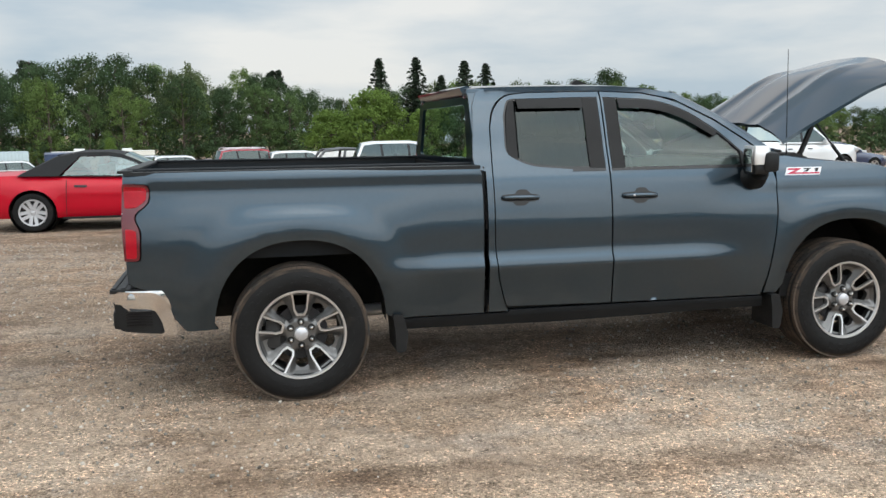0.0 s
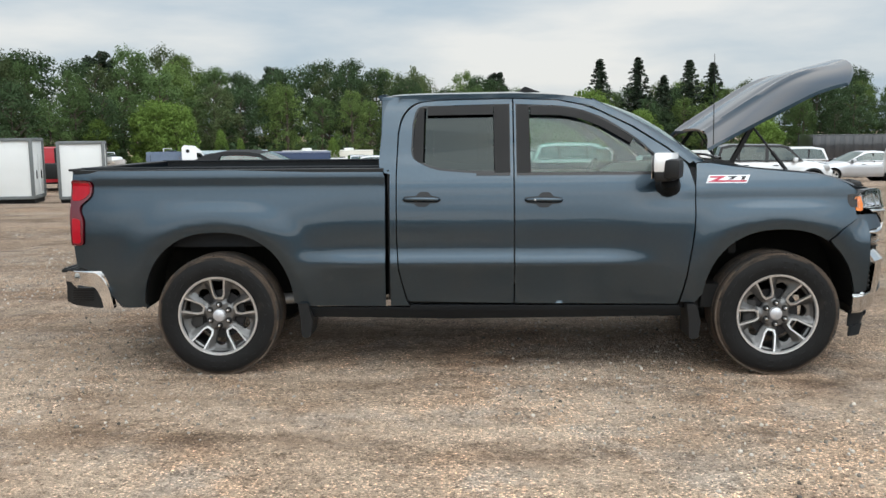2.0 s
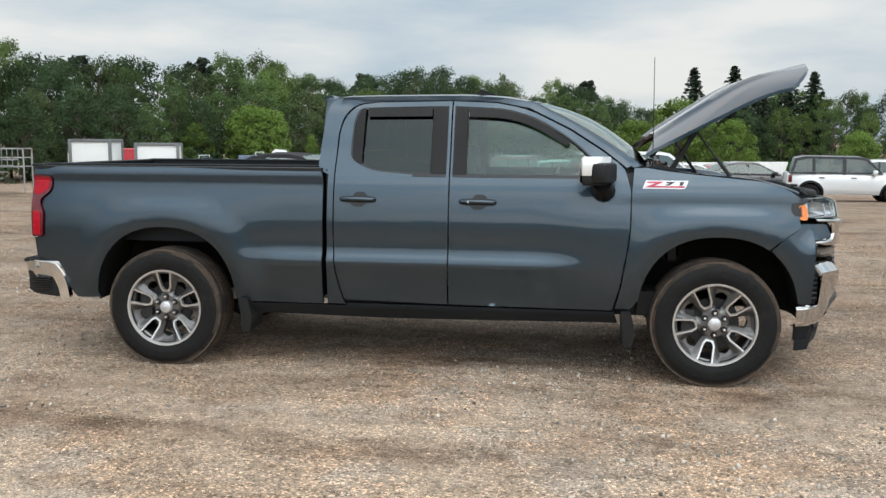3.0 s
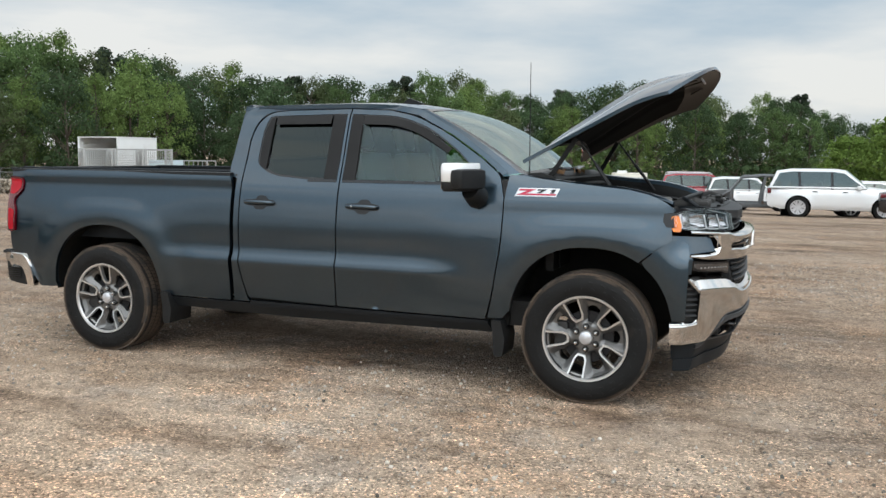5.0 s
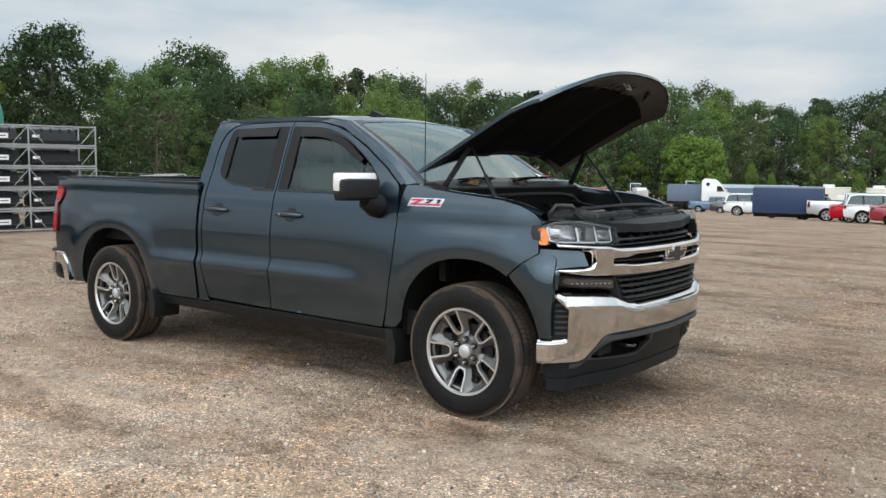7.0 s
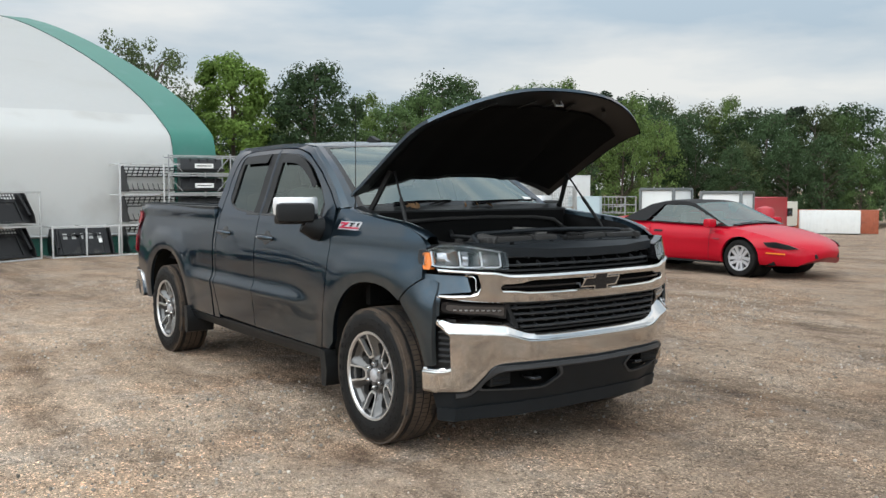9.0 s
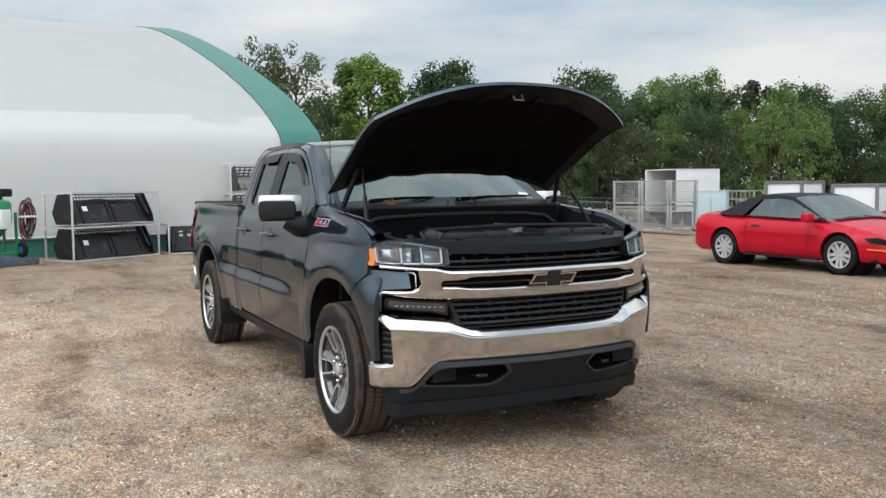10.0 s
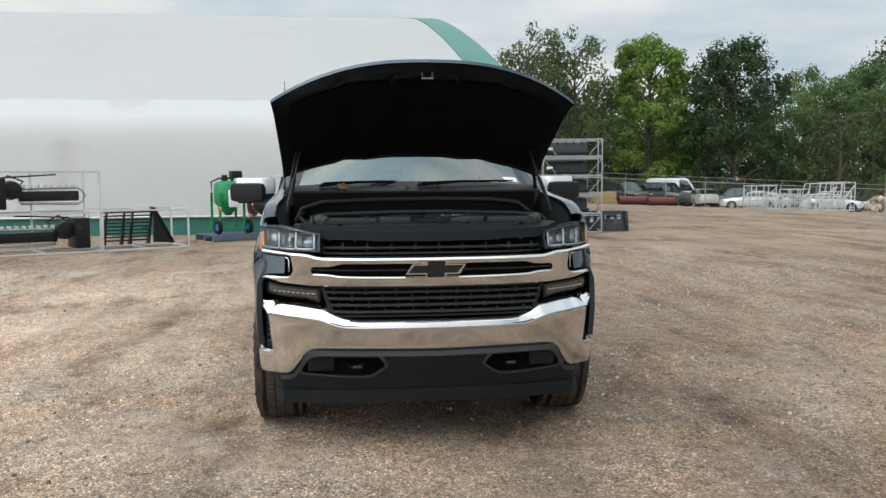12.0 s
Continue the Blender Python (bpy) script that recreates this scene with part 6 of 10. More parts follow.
# ---- wheels of the truck ----
def build_wheel(x, y, sgn, base):
    """A tyre, rim, spokes, nuts and cap; its outer face looks towards -y (sgn -1) or +y."""
    w = link("wheel", None, truck)
    w.empty_display_size = 0.1
    w.location = (x, y, HUB_Z)
    R, hw = 0.415, 0.138
    prof = [(0.268, -hw + 0.006), (0.285, -hw - 0.004), (0.33, -hw - 0.010), (0.37, -hw - 0.006), (0.395, -hw + 0.008), (0.408, -hw + 0.026)]
    tyre = Geo().lathe(prof + [(R - 0.003, -hw + 0.045)], "y", 72)
    tyre.lathe([(R - 0.003, -hw + 0.045), (R, -0.05), (R, 0.05), (R - 0.003, hw - 0.045), (0.405, hw - 0.02), (0.37, hw + 0.006), (0.30, hw + 0.004), (0.26, hw - 0.006)], "y", 72)
    if sgn > 0:
        tyre = tyre.mirrored()
    ty = part("tyre", tyre, M_RUBBER, w, sharp=50)
    # tread blocks and shoulder lugs
    tread = Geo()
    for k in range(84):
        a = 2 * math.pi * k / 84
        for y0, y1, off in ((-0.128, -0.085, 0.0), (-0.075, -0.030, 0.4), (-0.022, 0.022, 0.0), (0.030, 0.075, 0.4), (0.085, 0.128, 0.0)):
            m = Matrix.Rotation(-(a + off * 2 * math.pi / 84), 4, "Y")
            rr = R + (0.0005 if abs(y0 + y1) < 0.15 else -0.004)
            tread.box(rr - 0.012, rr, y0, y1, -0.0135, 0.0135, m=m)
    part("tread", tread, M_MUD, ty, "dusty tyre tread", smooth=False)
    for f in (-1, 1):
        part("dusty_shoulder", Geo().lathe([(0.384, f * (hw + 0.0005)), (0.396, f * (hw - 0.0062)), (0.4092, f * (hw - 0.0252)), (0.4132, f * (hw - 0.043))], "y", 72), M_SHOULDER, ty, "dust-brown tyre shoulder")
    g = Geo()
    for rr, n in ((0.352, 30), (0.318, 26)):
        for i in range(n):
            if rr > 0.33 and i % 10 in (0, 1, 2):
                continue
            a0 = 2 * math.pi * i / n
            m = Matrix.Rotation(a0, 4, "Y")
            g.box(rr - 0.006, rr + 0.006, sgn * (hw + 0.006), sgn * (hw + 0.0115), -0.016, 0.016, m=m)
    part("sidewall_relief", g, M_RUBBER, ty, smooth=False)["kind"] = "stuff"
    ro = hw - 0.004          # outer rim flange, measured towards the face
    f = sgn
    rim = Geo().lathe([(0.270, f * ro), (0.268, f * (ro + 0.006)), (0.260, f * (ro + 0.004)), (0.252, f * (ro - 0.012)), (0.240, f * (ro - 0.05)), (0.232, f * 0.0), (0.235, f * -0.09), (0.262, f * -ro)], "y", 64)
    part("rim_barrel", rim, M_ALLOY_DARK, w, "rim barrel coloured dark for the shade inside the wheel")
    lip = Geo().lathe([(0.271, f * (ro - 0.002)), (0.2695, f * (ro + 0.0075)), (0.258, f * (ro + 0.006)), (0.252, f * (ro - 0.006))], "y", 64)
    part("rim_lip", lip, M_ALLOY, w, "bright machined rim lip")
    # disc coloured near-black too, so the wheel windows look shaded
    part("brake_disc", Geo().lathe([(0.05, f * 0.045), (0.165, f * 0.045), (0.165, f * 0.02), (0.05, f * 0.02)], "y", 40), M_ALLOY_DARK, w)
    part("brake_caliper", Geo().box(-0.21, -0.12, f * 0.02, f * 0.075, -0.09, 0.09, 0.02), M_ENGINE_GREY, w)
    hubg = Geo().lathe([(0.0, f * 0.070), (0.085, f * 0.068), (0.098, f * 0.055), (0.102, f * 0.04), (0.102, f * 0.03)], "y", 36)
    part("hub_face", hubg, M_ALLOY_DARK, w)
    cap = Geo().lathe([(0.0, f * 0.122), (0.028, f * 0.120), (0.040, f * 0.113), (0.044, f * 0.09)], "y", 28)
    capo = part("centre_cap", cap, M_SILVER, w, "silver centre cap")
    part("cap_emblem", Geo().box(-0.022, 0.022, f * 0.116, f * 0.1195, -0.006, 0.006).box(-0.008, 0.008, f * 0.116, f * 0.1195, -0.010, 0.010), M_ALLOY, capo)

    def plate(pts, y_in, turn):
        """A plate from (along, across, height) corners on a ray turned by some degrees."""
        gg = Geo()
        c, s_ = math.cos(radians(turn)), math.sin(radians(turn))
        n = len(pts)
        gg.v = [(p[0] * c - p[1] * s_, f * p[2], p[0] * s_ + p[1] * c) for p in pts] + [(p[0] * c - p[1] * s_, f * (p[2] - 0.02 if y_in is None else y_in), p[0] * s_ + p[1] * c) for p in pts]
        gg.f = [tuple(range(n)), tuple(range(2 * n - 1, n - 1, -1))] + [(i, n + i, n + (i + 1) % n, (i + 1) % n) for i in range(n)]
        return gg

    def rise(r):
        return 0.092 + 0.036 * max(0.0, (r - 0.10) / 0.155)

    # five windows in the shape of a U with a bright machined edge; between them double spokes that fall towards a slot
    edge = [(0.2575, 0.056), (0.205, 0.048), (0.140, 0.041), (0.109, 0.025)]
    inner = [(0.2580, 0.044), (0.205, 0.0375), (0.146, 0.031), (0.121, 0.017)]

    def spin(p, turn):
        c, s_ = math.cos(radians(turn)), math.sin(radians(turn))
        return (p[0] * c - p[1] * s_, p[0] * s_ + p[1] * c)

    def face_h(u, v):
        r = math.hypot(u, v)
        side = (abs(v) - 0.016 - 0.22 * max(0.0, r - 0.10)) / 0.034
        fall = 1 - min(1.0, max(0.0, side))
        return rise(r) - 0.001 - 0.036 * fall * min(1.0, max(0.0, (r - 0.085) / 0.03)) * min(1.0, max(0.0, (0.262 - r) / 0.03))

    half = [spin((u, -v), 36) for u, v in edge] + [spin((0.106, 0.0), 36), spin((0.046, 0.0), 36)]
    arc = [spin((0.2585, 0.0), a) for a in (-22, -15, -8, 0, 8, 15, 22)]
    lobe = poly(half + [spin((0.046, 0), a) for a in (18, 0, -18)] + [(u, -v) for u, v in half[::-1]] + arc, 0.02)
    slot = poly([(0.098, -0.018, 0.004), (0.150, -0.031), (0.190, -0.042, 0.008), (0.212, -0.012, 0.008), (0.212, 0.012, 0.008), (0.190, 0.042, 0.008), (0.150, 0.031), (0.098, 0.018, 0.004)], 0.02)
    band = poly(edge + [(u, -v) for u, v in edge[::-1]] + [(u, -v) for u, v in inner] + inner[::-1], 0.03)
    for k in range(5):
        turn = base + 72 * k

        def lay(height, at):
            def place(u, v):
                x_, z_ = spin((u, v), at)
                return (x_, f * height(u, v), z_)
            return place

        part("spoke", panel(lobe, lay(face_h, turn + 36), [slot], step=0.012, thick=0.035, inward=(0, -f, 0)), M_ALLOY_FACE, w, "satin grey double spoke", sharp=25)
        part("spoke_edge", panel(band, lay(lambda u, v: rise(math.hypot(u, v)) + 0.0015, turn), step=0.02, thick=0.03, inward=(0, -f, 0)), M_ALLOY, w, "bright machined edge", sharp=30)
        part("pocket_sill", plate([(0.236, 0.040, 0.098), (0.252, 0.043, 0.112), (0.252, -0.043, 0.112), (0.236, -0.040, 0.098)], 0.06, turn), M_ALLOY_FACE, w)
    for k in range(6):
        nrot = Matrix.Rotation(radians(60 * k + 30), 4, "Y")
        part("wheel_nut", Geo().lathe([(0.0, f * 0.122), (0.008, f * 0.120), (0.0125, f * 0.112), (0.0125, f * 0.085)], "y", 10, (0.072, 0, 0)).moved(nrot), M_CHROME, w)
        # black disc laid on the face paints the shade of a nut hole
        part("nut_recess", Geo().lathe([(0.0, f * 0.0940), (0.021, f * 0.0940), (0.021, f * 0.08)], "y", 14, (0.072, 0, 0)).moved(nrot), M_BLACK, w)
    return w


for wx in (0.0, WHEEL_BASE):
    build_wheel(wx, -0.868, -1, 41 if wx > 1 else 90)
    build_wheel(wx, 0.868, 1, 60)

def spread_flanks():
    """The lower body stands out as far as the tyres; roof, mirrors and wheels keep their place."""
    for ob in truck.children_recursive:
        up = ob
        while up.parent is not truck:
            up = up.parent
        if ob.type != "MESH" or up.name.startswith(("wheel.", "mirror_arm")) or up.name == "wheel":
            continue
        for v in ob.data.vertices:
            x, y, z = v.co
            d = 0.022 * smooth01((1.62 - z) / 0.35) * smooth01((abs(y) - 0.40) / 0.40)
            v.co.y += d if y > 0 else -d


spread_flanks()

# ---- trees: tapered trunk, limbs, and a crown of many small leaf sprays ----
M_BARK = mat("bark", (0.085, 0.068, 0.052), rough=0.9, var=0.2, scale=3, bump=0.6, bump_scale=12)
M_LEAF_DARK = leaf_mat("dark_green_leaves", (0.056, 0.089, 0.042))
M_LEAF_MID = leaf_mat("green_leaves", (0.092, 0.142, 0.054))
M_LEAF_LIGHT = leaf_mat("yellow_green_leaves", (0.125, 0.190, 0.045))
M_LEAF_LIGHT_MID = leaf_mat("light_green_leaves", (0.130, 0.188, 0.060))
M_LEAF_OLIVE = leaf_mat("olive_leaves", (0.086, 0.112, 0.050))
M_NEEDLE = leaf_mat("spruce_needles", (0.042, 0.058, 0.038), 0.3)


def leaf_sprays(centres, radii, per, size, rng, flat=0.0):
    """Small kinked leaf sprays scattered through round clumps. Returns vertices and faces."""
    n = len(centres) * per
    c = np.repeat(centres, per, 0)
    r = np.repeat(radii, per)
    d = rng.normal(size=(n, 3))
    d /= np.linalg.norm(d, axis=1)[:, None]
    p = c + d * (r * rng.uniform(0.45, 0.98, n))[:, None] * np.array([1, 1, 0.8])
    nor = d * 0.85 + rng.normal(size=(n, 3)) * 0.42 + np.array([0, 0, 0.45 + flat])
    nor /= np.linalg.norm(nor, axis=1)[:, None]
    a = np.cross(nor, rng.normal(size=(n, 3)))
    a /= np.linalg.norm(a, axis=1)[:, None]
    b = np.cross(nor, a)
    s = size * rng.uniform(0.6, 1.35, n)[:, None]
    k = rng.uniform(0.45, 0.8, n)[:, None]
    v = np.stack([p - a * s, p - b * s * k + nor * s * 0.12, p + a * s - nor * s * 0.25, p + b * s * k + nor * s * 0.12], 1).reshape(-1, 3)
    i = np.arange(n)[:, None] * 4
    f = np.concatenate([i + [0, 1, 3], i + [1, 2, 3]])
    return v, f


def raw_mesh(name, v, f, material):
    me = bpy.data.meshes.new(name)
    me.from_pydata(v.tolist() if hasattr(v, "tolist") else v, [], f.tolist() if hasattr(f, "tolist") else f)
    me.materials.append(material)
    return me


def make_tree(seed, h, wide, leaf, label, low=0.22, clumps=60, per=34, size=0.34, sparse=1.0, kind_name="broadleaf_tree"):
    rng = np.random.default_rng(seed)
    tree = thing(kind_name, (0, 0, 0), 0, label, "tree", "woodland trees")
    trunk = Geo()
    lean = rng.uniform(-0.03, 0.03, 2) * h
    top = np.array([lean[0], lean[1], h * 0.86])
    trunk.rod([(0, 0, -0.3), (lean[0] * 0.3, lean[1] * 0.3, h * 0.3), tuple(top * [0.7, 0.7, 0.72]), tuple(top)], [h * 0.020, h * 0.015, h * 0.009, h * 0.003], 7)
    cs, rs = [], []
    for i in range(clumps):
        t = rng.uniform(0, 1) ** 0.8
        z = h * (low + (0.97 - low) * t)
        prof = math.sin(math.pi * (t * 0.80 + 0.17)) ** 0.55
        a = rng.uniform(0, 2 * math.pi)
        rad = wide / 2 * prof * math.sqrt(rng.uniform(0.12, 1.0))
        p = np.array([lean[0] * t + rad * math.cos(a), lean[1] * t + rad * math.sin(a), z])
        cs.append(p)
        rs.append(wide * rng.uniform(0.085, 0.145))
        if i % 3 == 0:
            zb = z - rad * 0.5
            q = np.array([lean[0] * t, lean[1] * t, max(h * 0.12, zb)])
            trunk.rod([tuple(q), tuple((q + p) / 2 + [0, 0, 0.04 * h]), tuple(p)], [h * 0.006, h * 0.004, h * 0.0015], 4)
    part("trunk", trunk, M_BARK, tree)
    v, f = leaf_sprays(np.array(cs), np.array(rs), int(per * sparse), size, rng)
    link("crown", raw_mesh("crown", v, f, leaf), tree)
    return tree


def make_spruce(seed, h, wide, label):
    rng = np.random.default_rng(seed)
    tree = thing("spruce_tree", (0, 0, 0), 0, label, "tree", "woodland trees")
    trunk = Geo().rod([(0, 0, -0.3), (0, 0, h * 0.5), (0, 0, h)], [h * 0.016, h * 0.009, h * 0.002], 7)
    cs, rs = [], []
    z = h * 0.10
    while z < h * 0.985:
        t = z / h
        rad = wide / 2 * (1 - t) ** 0.85 + 0.1
        k = max(4, int(9 * (1 - t) + 3))
        off = rng.uniform(0, 6)
        for j in range(k):
            a = off + 2 * math.pi * j / k + rng.uniform(-0.25, 0.25)
            L = rad * rng.uniform(0.65, 1.12)
            tip = np.array([L * math.cos(a), L * math.sin(a), z - L * 0.18 + rng.uniform(-0.15, 0.15)])
            trunk.rod([(0, 0, z), tuple(tip * [0.6, 0.6, 1] + [0, 0, 0.06]), tuple(tip)], [0.035, 0.02, 0.008], 4)
            for s_ in np.linspace(0.25, 1.0, max(2, int(L / 0.5))):
                cs.append([tip[0] * s_, tip[1] * s_, z + (tip[2] - z) * s_ - 0.1])
                rs.append(0.30)
        z += h * 0.036 * (1 - 0.45 * t)
    part("trunk", trunk, M_BARK, tree)
    v, f = leaf_sprays(np.array(cs), np.array(rs), 7, 0.26, rng, 0.5)
    link("crown", raw_mesh("crown", v, f, M_NEEDLE), tree)
    return tree


elevation = curve1([(-200, 5.0), (30, 2.5), (40, 1.6), (50, 1.0), (57, 1.3), (61, 2.1), (64, 2.4), (66, 3.4), (69.5, 3.3), (72, 2.7), (75, 3.3), (78.4, 3.0), (81, 2.6), (83.5, 1.7), (87, 2.8), (90.8, 3.9), (92.6, 2.9), (94.8, 4.4), (97.6, 4.3), (100.5, 4.4), (105, 4.1), (108.5, 4.7), (111, 5.0), (113.5, 4.6), (121, 5.0), (125, 5.1), (129, 6.0), (135, 6.5), (141, 6.9), (145, 6.5), (148, 5.6), (152, 5.2), (160, 5.6), (164, 6.2), (168, 7.5), (173, 8.2), (182, 8.0), (200, 6.0), (240, 5.0)])
far_r = curve1([(-200, 95), (20, 150), (45, 175), (100, 150), (120, 135), (140, 112), (160, 95), (180, 90), (210, 85), (260, 85)])
REF = (4.0, -5.0)


def site(az, r):
    x, y = REF[0] + r * math.cos(radians(az)), REF[1] + r * math.sin(radians(az))
    return x, y, float(ground_z(x, y))


def plant_woods():
    rng = random.Random(5)
    kinds = []
    specs = [(11, 15, 12.0, M_LEAF_DARK), (12, 16, 11.0, M_LEAF_MID), (13, 14, 12.5, M_LEAF_DARK), (14, 17, 11.5, M_LEAF_LIGHT_MID), (15, 15, 10.5, M_LEAF_OLIVE), (16, 14, 12.0, M_LEAF_DARK), (17, 16, 10.0, M_LEAF_MID)]
    for seed, h, w, leaf in specs:
        tree = make_tree(seed, h, w, leaf, "green broadleaf tree at the edge of the woods", low=0.06, clumps=100, per=72, size=0.18)
        kinds.append((tree, h, leaf is not M_LEAF_DARK or seed == 13))
    spr = make_spruce(21, 16, 6.4, "tall dark spruce in the far woods")
    pine = make_tree(23, 17, 6.0, M_NEEDLE, "tall dark pine in the woods", low=0.35, clumps=60, per=34, size=0.32, kind_name="pine_tree")
    used = set()

    def put(base, h0, az, r, top_z, squeeze=1.0):
        x, y, z = site(az, r)
        s = max(0.3, (top_z - z) / h0)
        ob = base if base.name not in used else copy_thing(base, Matrix.Identity(4))
        used.add(base.name)
        ob.matrix_basis = Matrix.LocRotScale((x, y, z), Euler((0, 0, rng.uniform(0, 6.28))), (s * squeeze, s * squeeze, s))
        return ob

    az = 38.0
    while az < 184:
        r = far_r(az)
        el = elevation(az)
        for row in range(3):
            rr = r + (14, 5, -5)[row] + rng.uniform(-3, 3)
            aa = az + rng.uniform(-0.7, 0.7)
            k = (1.0 + rng.uniform(-0.10, 0.07), 0.86 + rng.uniform(-0.12, 0.10), 0.62 + rng.uniform(-0.15, 0.15))[row]
            top = 1.5 + rr * math.tan(radians(elevation(aa))) * k * 1.05
            if rng.random() < 0.10 and row == 0:
                put(pine, 17, aa, rr, top * 1.04)
            else:
                # most dark kinds left out to the west: its lit side put into colour
                pool = kinds if aa < 128 else [k for k in kinds if k[2]]
                b, h0, _ = rng.choice(pool)
                x, y, z = site(aa, rr)
                put(b, h0, aa, rr, max(top, z + 4.0), rng.uniform(0.68, 0.92) if top - z > 9 else 1.1)
        az += math.degrees(4.3 / r) * (1.0 if az < 176 else 1.5)
    # unseen treeline behind the camera, as mirrored in the truck's paint
    az = 190.0
    while az < 396:
        b, h0, _ = rng.choice(kinds)
        r = 70 + rng.uniform(-3, 4)
        put(b, h0, az, r, 1.5 + r * math.tan(radians(3.7)) * rng.uniform(0.75, 1.15), 1.35)
        az += math.degrees(4.5 / r)
    for aa, el, rr in ((82.2, 4.7, 165), (79.8, 4.75, 165), (76.6, 4.5, 168), (75.2, 4.3, 172), (78.2, 3.6, 160)):
        put(spr, 16, aa, rr, 1.5 + rr * math.tan(radians(el)), 1.4)
    # single trees that stand out by colour or shape
    b1 = make_tree(31, 8, 8.5, M_LEAF_LIGHT, "bright yellow-green young tree before the woods", low=0.02, clumps=110, per=70, size=0.17)
    for aa, rr, el, sq in ((110.7, 134, 2.1, 0.85), (109.5, 132, 1.9, 0.75), (114.0, 134, 1.0, 0.62), (106.8, 134, 0.35, 0.36), (105.6, 133, -0.2, 0.32), (83.1, 120, 2.6, 0.95), (79.8, 118, 1.35, 0.8), (85.8, 125, 1.35, 1.0), (72.9, 62, 0.7, 0.75), (100.2, 92, -0.2, 0.35)):
        put(b1, 8, aa, rr, 1.5 + rr * math.tan(radians(el)), sq)
    b2 = make_tree(33, 15, 9.5, M_LEAF_LIGHT, "light green ash tree at the wood edge", low=0.05, clumps=130, per=120, size=0.17)
    put(b2, 15, 155.6, 83, 1.5 + 83 * math.tan(radians(8.9)), 1.0)
    b3 = make_tree(35, 15, 11, M_LEAF_DARK, "dark round oak at the wood edge", low=0.05, clumps=140, per=120, size=0.17)
    put(b3, 15, 150.3, 82, 1.5 + 82 * math.tan(radians(8.4)), 0.92)
    b4 = make_tree(37, 16, 11, M_LEAF_OLIVE, "sparse olive-green tree beside the fabric building", low=0.15, clumps=100, per=64, size=0.17)
    put(b4, 16, 163.4, 78, 1.5 + 78 * math.tan(radians(10.2)), 0.8)
    put(b4, 16, 160.3, 80, 1.5 + 80 * math.tan(radians(9.8)), 0.75)
    b5 = make_tree(39, 11, 7, M_LEAF_OLIVE, "half-bare grey-green tree at the wood edge", low=0.05, clumps=60, per=12, size=0.26)
    put(b5, 11, 144.4, 88, 1.5 + 88 * math.tan(radians(4.6)), 1.0)
    put(b5, 11, 59.8, 120, 1.5 + 120 * math.tan(radians(2.0)), 0.6)
    put(b5, 11, 94.1, 150, 1.5 + 150 * math.tan(radians(4.4)), 0.5)


plant_woods()


def undergrowth():
    """Low shrubs that close the foot of the woods, and unseen ones behind the camera."""
    rng = np.random.default_rng(77)
    cs, rs = [], []
    az = 36.0
    while az < 186:
        r = far_r(az) - 9
        for k in range(3):
            x, y, z = site(az + rng.uniform(-0.5, 0.5), r + rng.uniform(-2, 16))
            hh = rng.uniform(0.6, 3.6)
            cs.append([x, y, z + hh])
            rs.append(rng.uniform(1.2, 2.0))
        az += math.degrees(1.6 / r)
    # unseen shrubs behind the camera, added to darken what the truck's side mirrors
    for k in range(420):
        aa = rng.uniform(205, 325)
        x, y, z = site(aa, 60 + rng.uniform(0, 9))
        cs.append([x, y, z + rng.uniform(0.3, 2.6)])
        rs.append(rng.uniform(1.0, 1.7))
    v, f = leaf_sprays(np.array(cs), np.array(rs), 16, 0.42, rng)
    ob = link("undergrowth", raw_mesh("undergrowth", v, f, M_LEAF_DARK))
    tagged(ob, "dark green shrubs along the foot of the woods, some added out of view", "shrubs", kind="stuff")


undergrowth()

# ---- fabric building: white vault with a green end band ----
# wall sheeting is coloured paler than the roof to offset weaker sky light
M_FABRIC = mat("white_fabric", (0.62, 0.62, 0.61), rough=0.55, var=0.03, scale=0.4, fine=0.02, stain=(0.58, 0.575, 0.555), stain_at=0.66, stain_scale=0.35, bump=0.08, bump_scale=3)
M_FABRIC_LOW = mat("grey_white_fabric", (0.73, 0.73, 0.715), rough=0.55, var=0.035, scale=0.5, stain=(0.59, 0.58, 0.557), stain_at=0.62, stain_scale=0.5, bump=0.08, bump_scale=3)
M_GREEN_FABRIC = mat("green_fabric", (0.030, 0.155, 0.120), rough=0.5, var=0.06, scale=0.7, stain=(0.05, 0.17, 0.14), stain_at=0.6, stain_scale=0.8)


def let_light_through(m, share, tint):
    """Woven sheeting is translucent: daylight from inside the building shows through it."""
    n, l = m.node_tree.nodes, m.node_tree.links
    tr = n.new("ShaderNodeBsdfTranslucent")
    tr.inputs["Color"].default_value = (*tint, 1)
    x = n.new("ShaderNodeMixShader")
    x.inputs[0].default_value = share
    l.new(n["Principled BSDF"].outputs[0], x.inputs[1])
    l.new(tr.outputs[0], x.inputs[2])
    l.new(x.outputs[0], n["Material Output"].inputs["Surface"])


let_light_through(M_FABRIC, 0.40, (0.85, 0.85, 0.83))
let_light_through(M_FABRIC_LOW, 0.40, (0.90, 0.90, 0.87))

vault_z = curve1([(0.0, 2.30), (0.15, 2.85), (0.8, 3.25), (1.9, 3.78), (3.4, 4.36), (6.2, 5.28), (9.7, 6.30), (13.9, 7.42), (19.3, 8.72), (26.4, 10.1), (32.0, 10.8), (36, 11.0)])


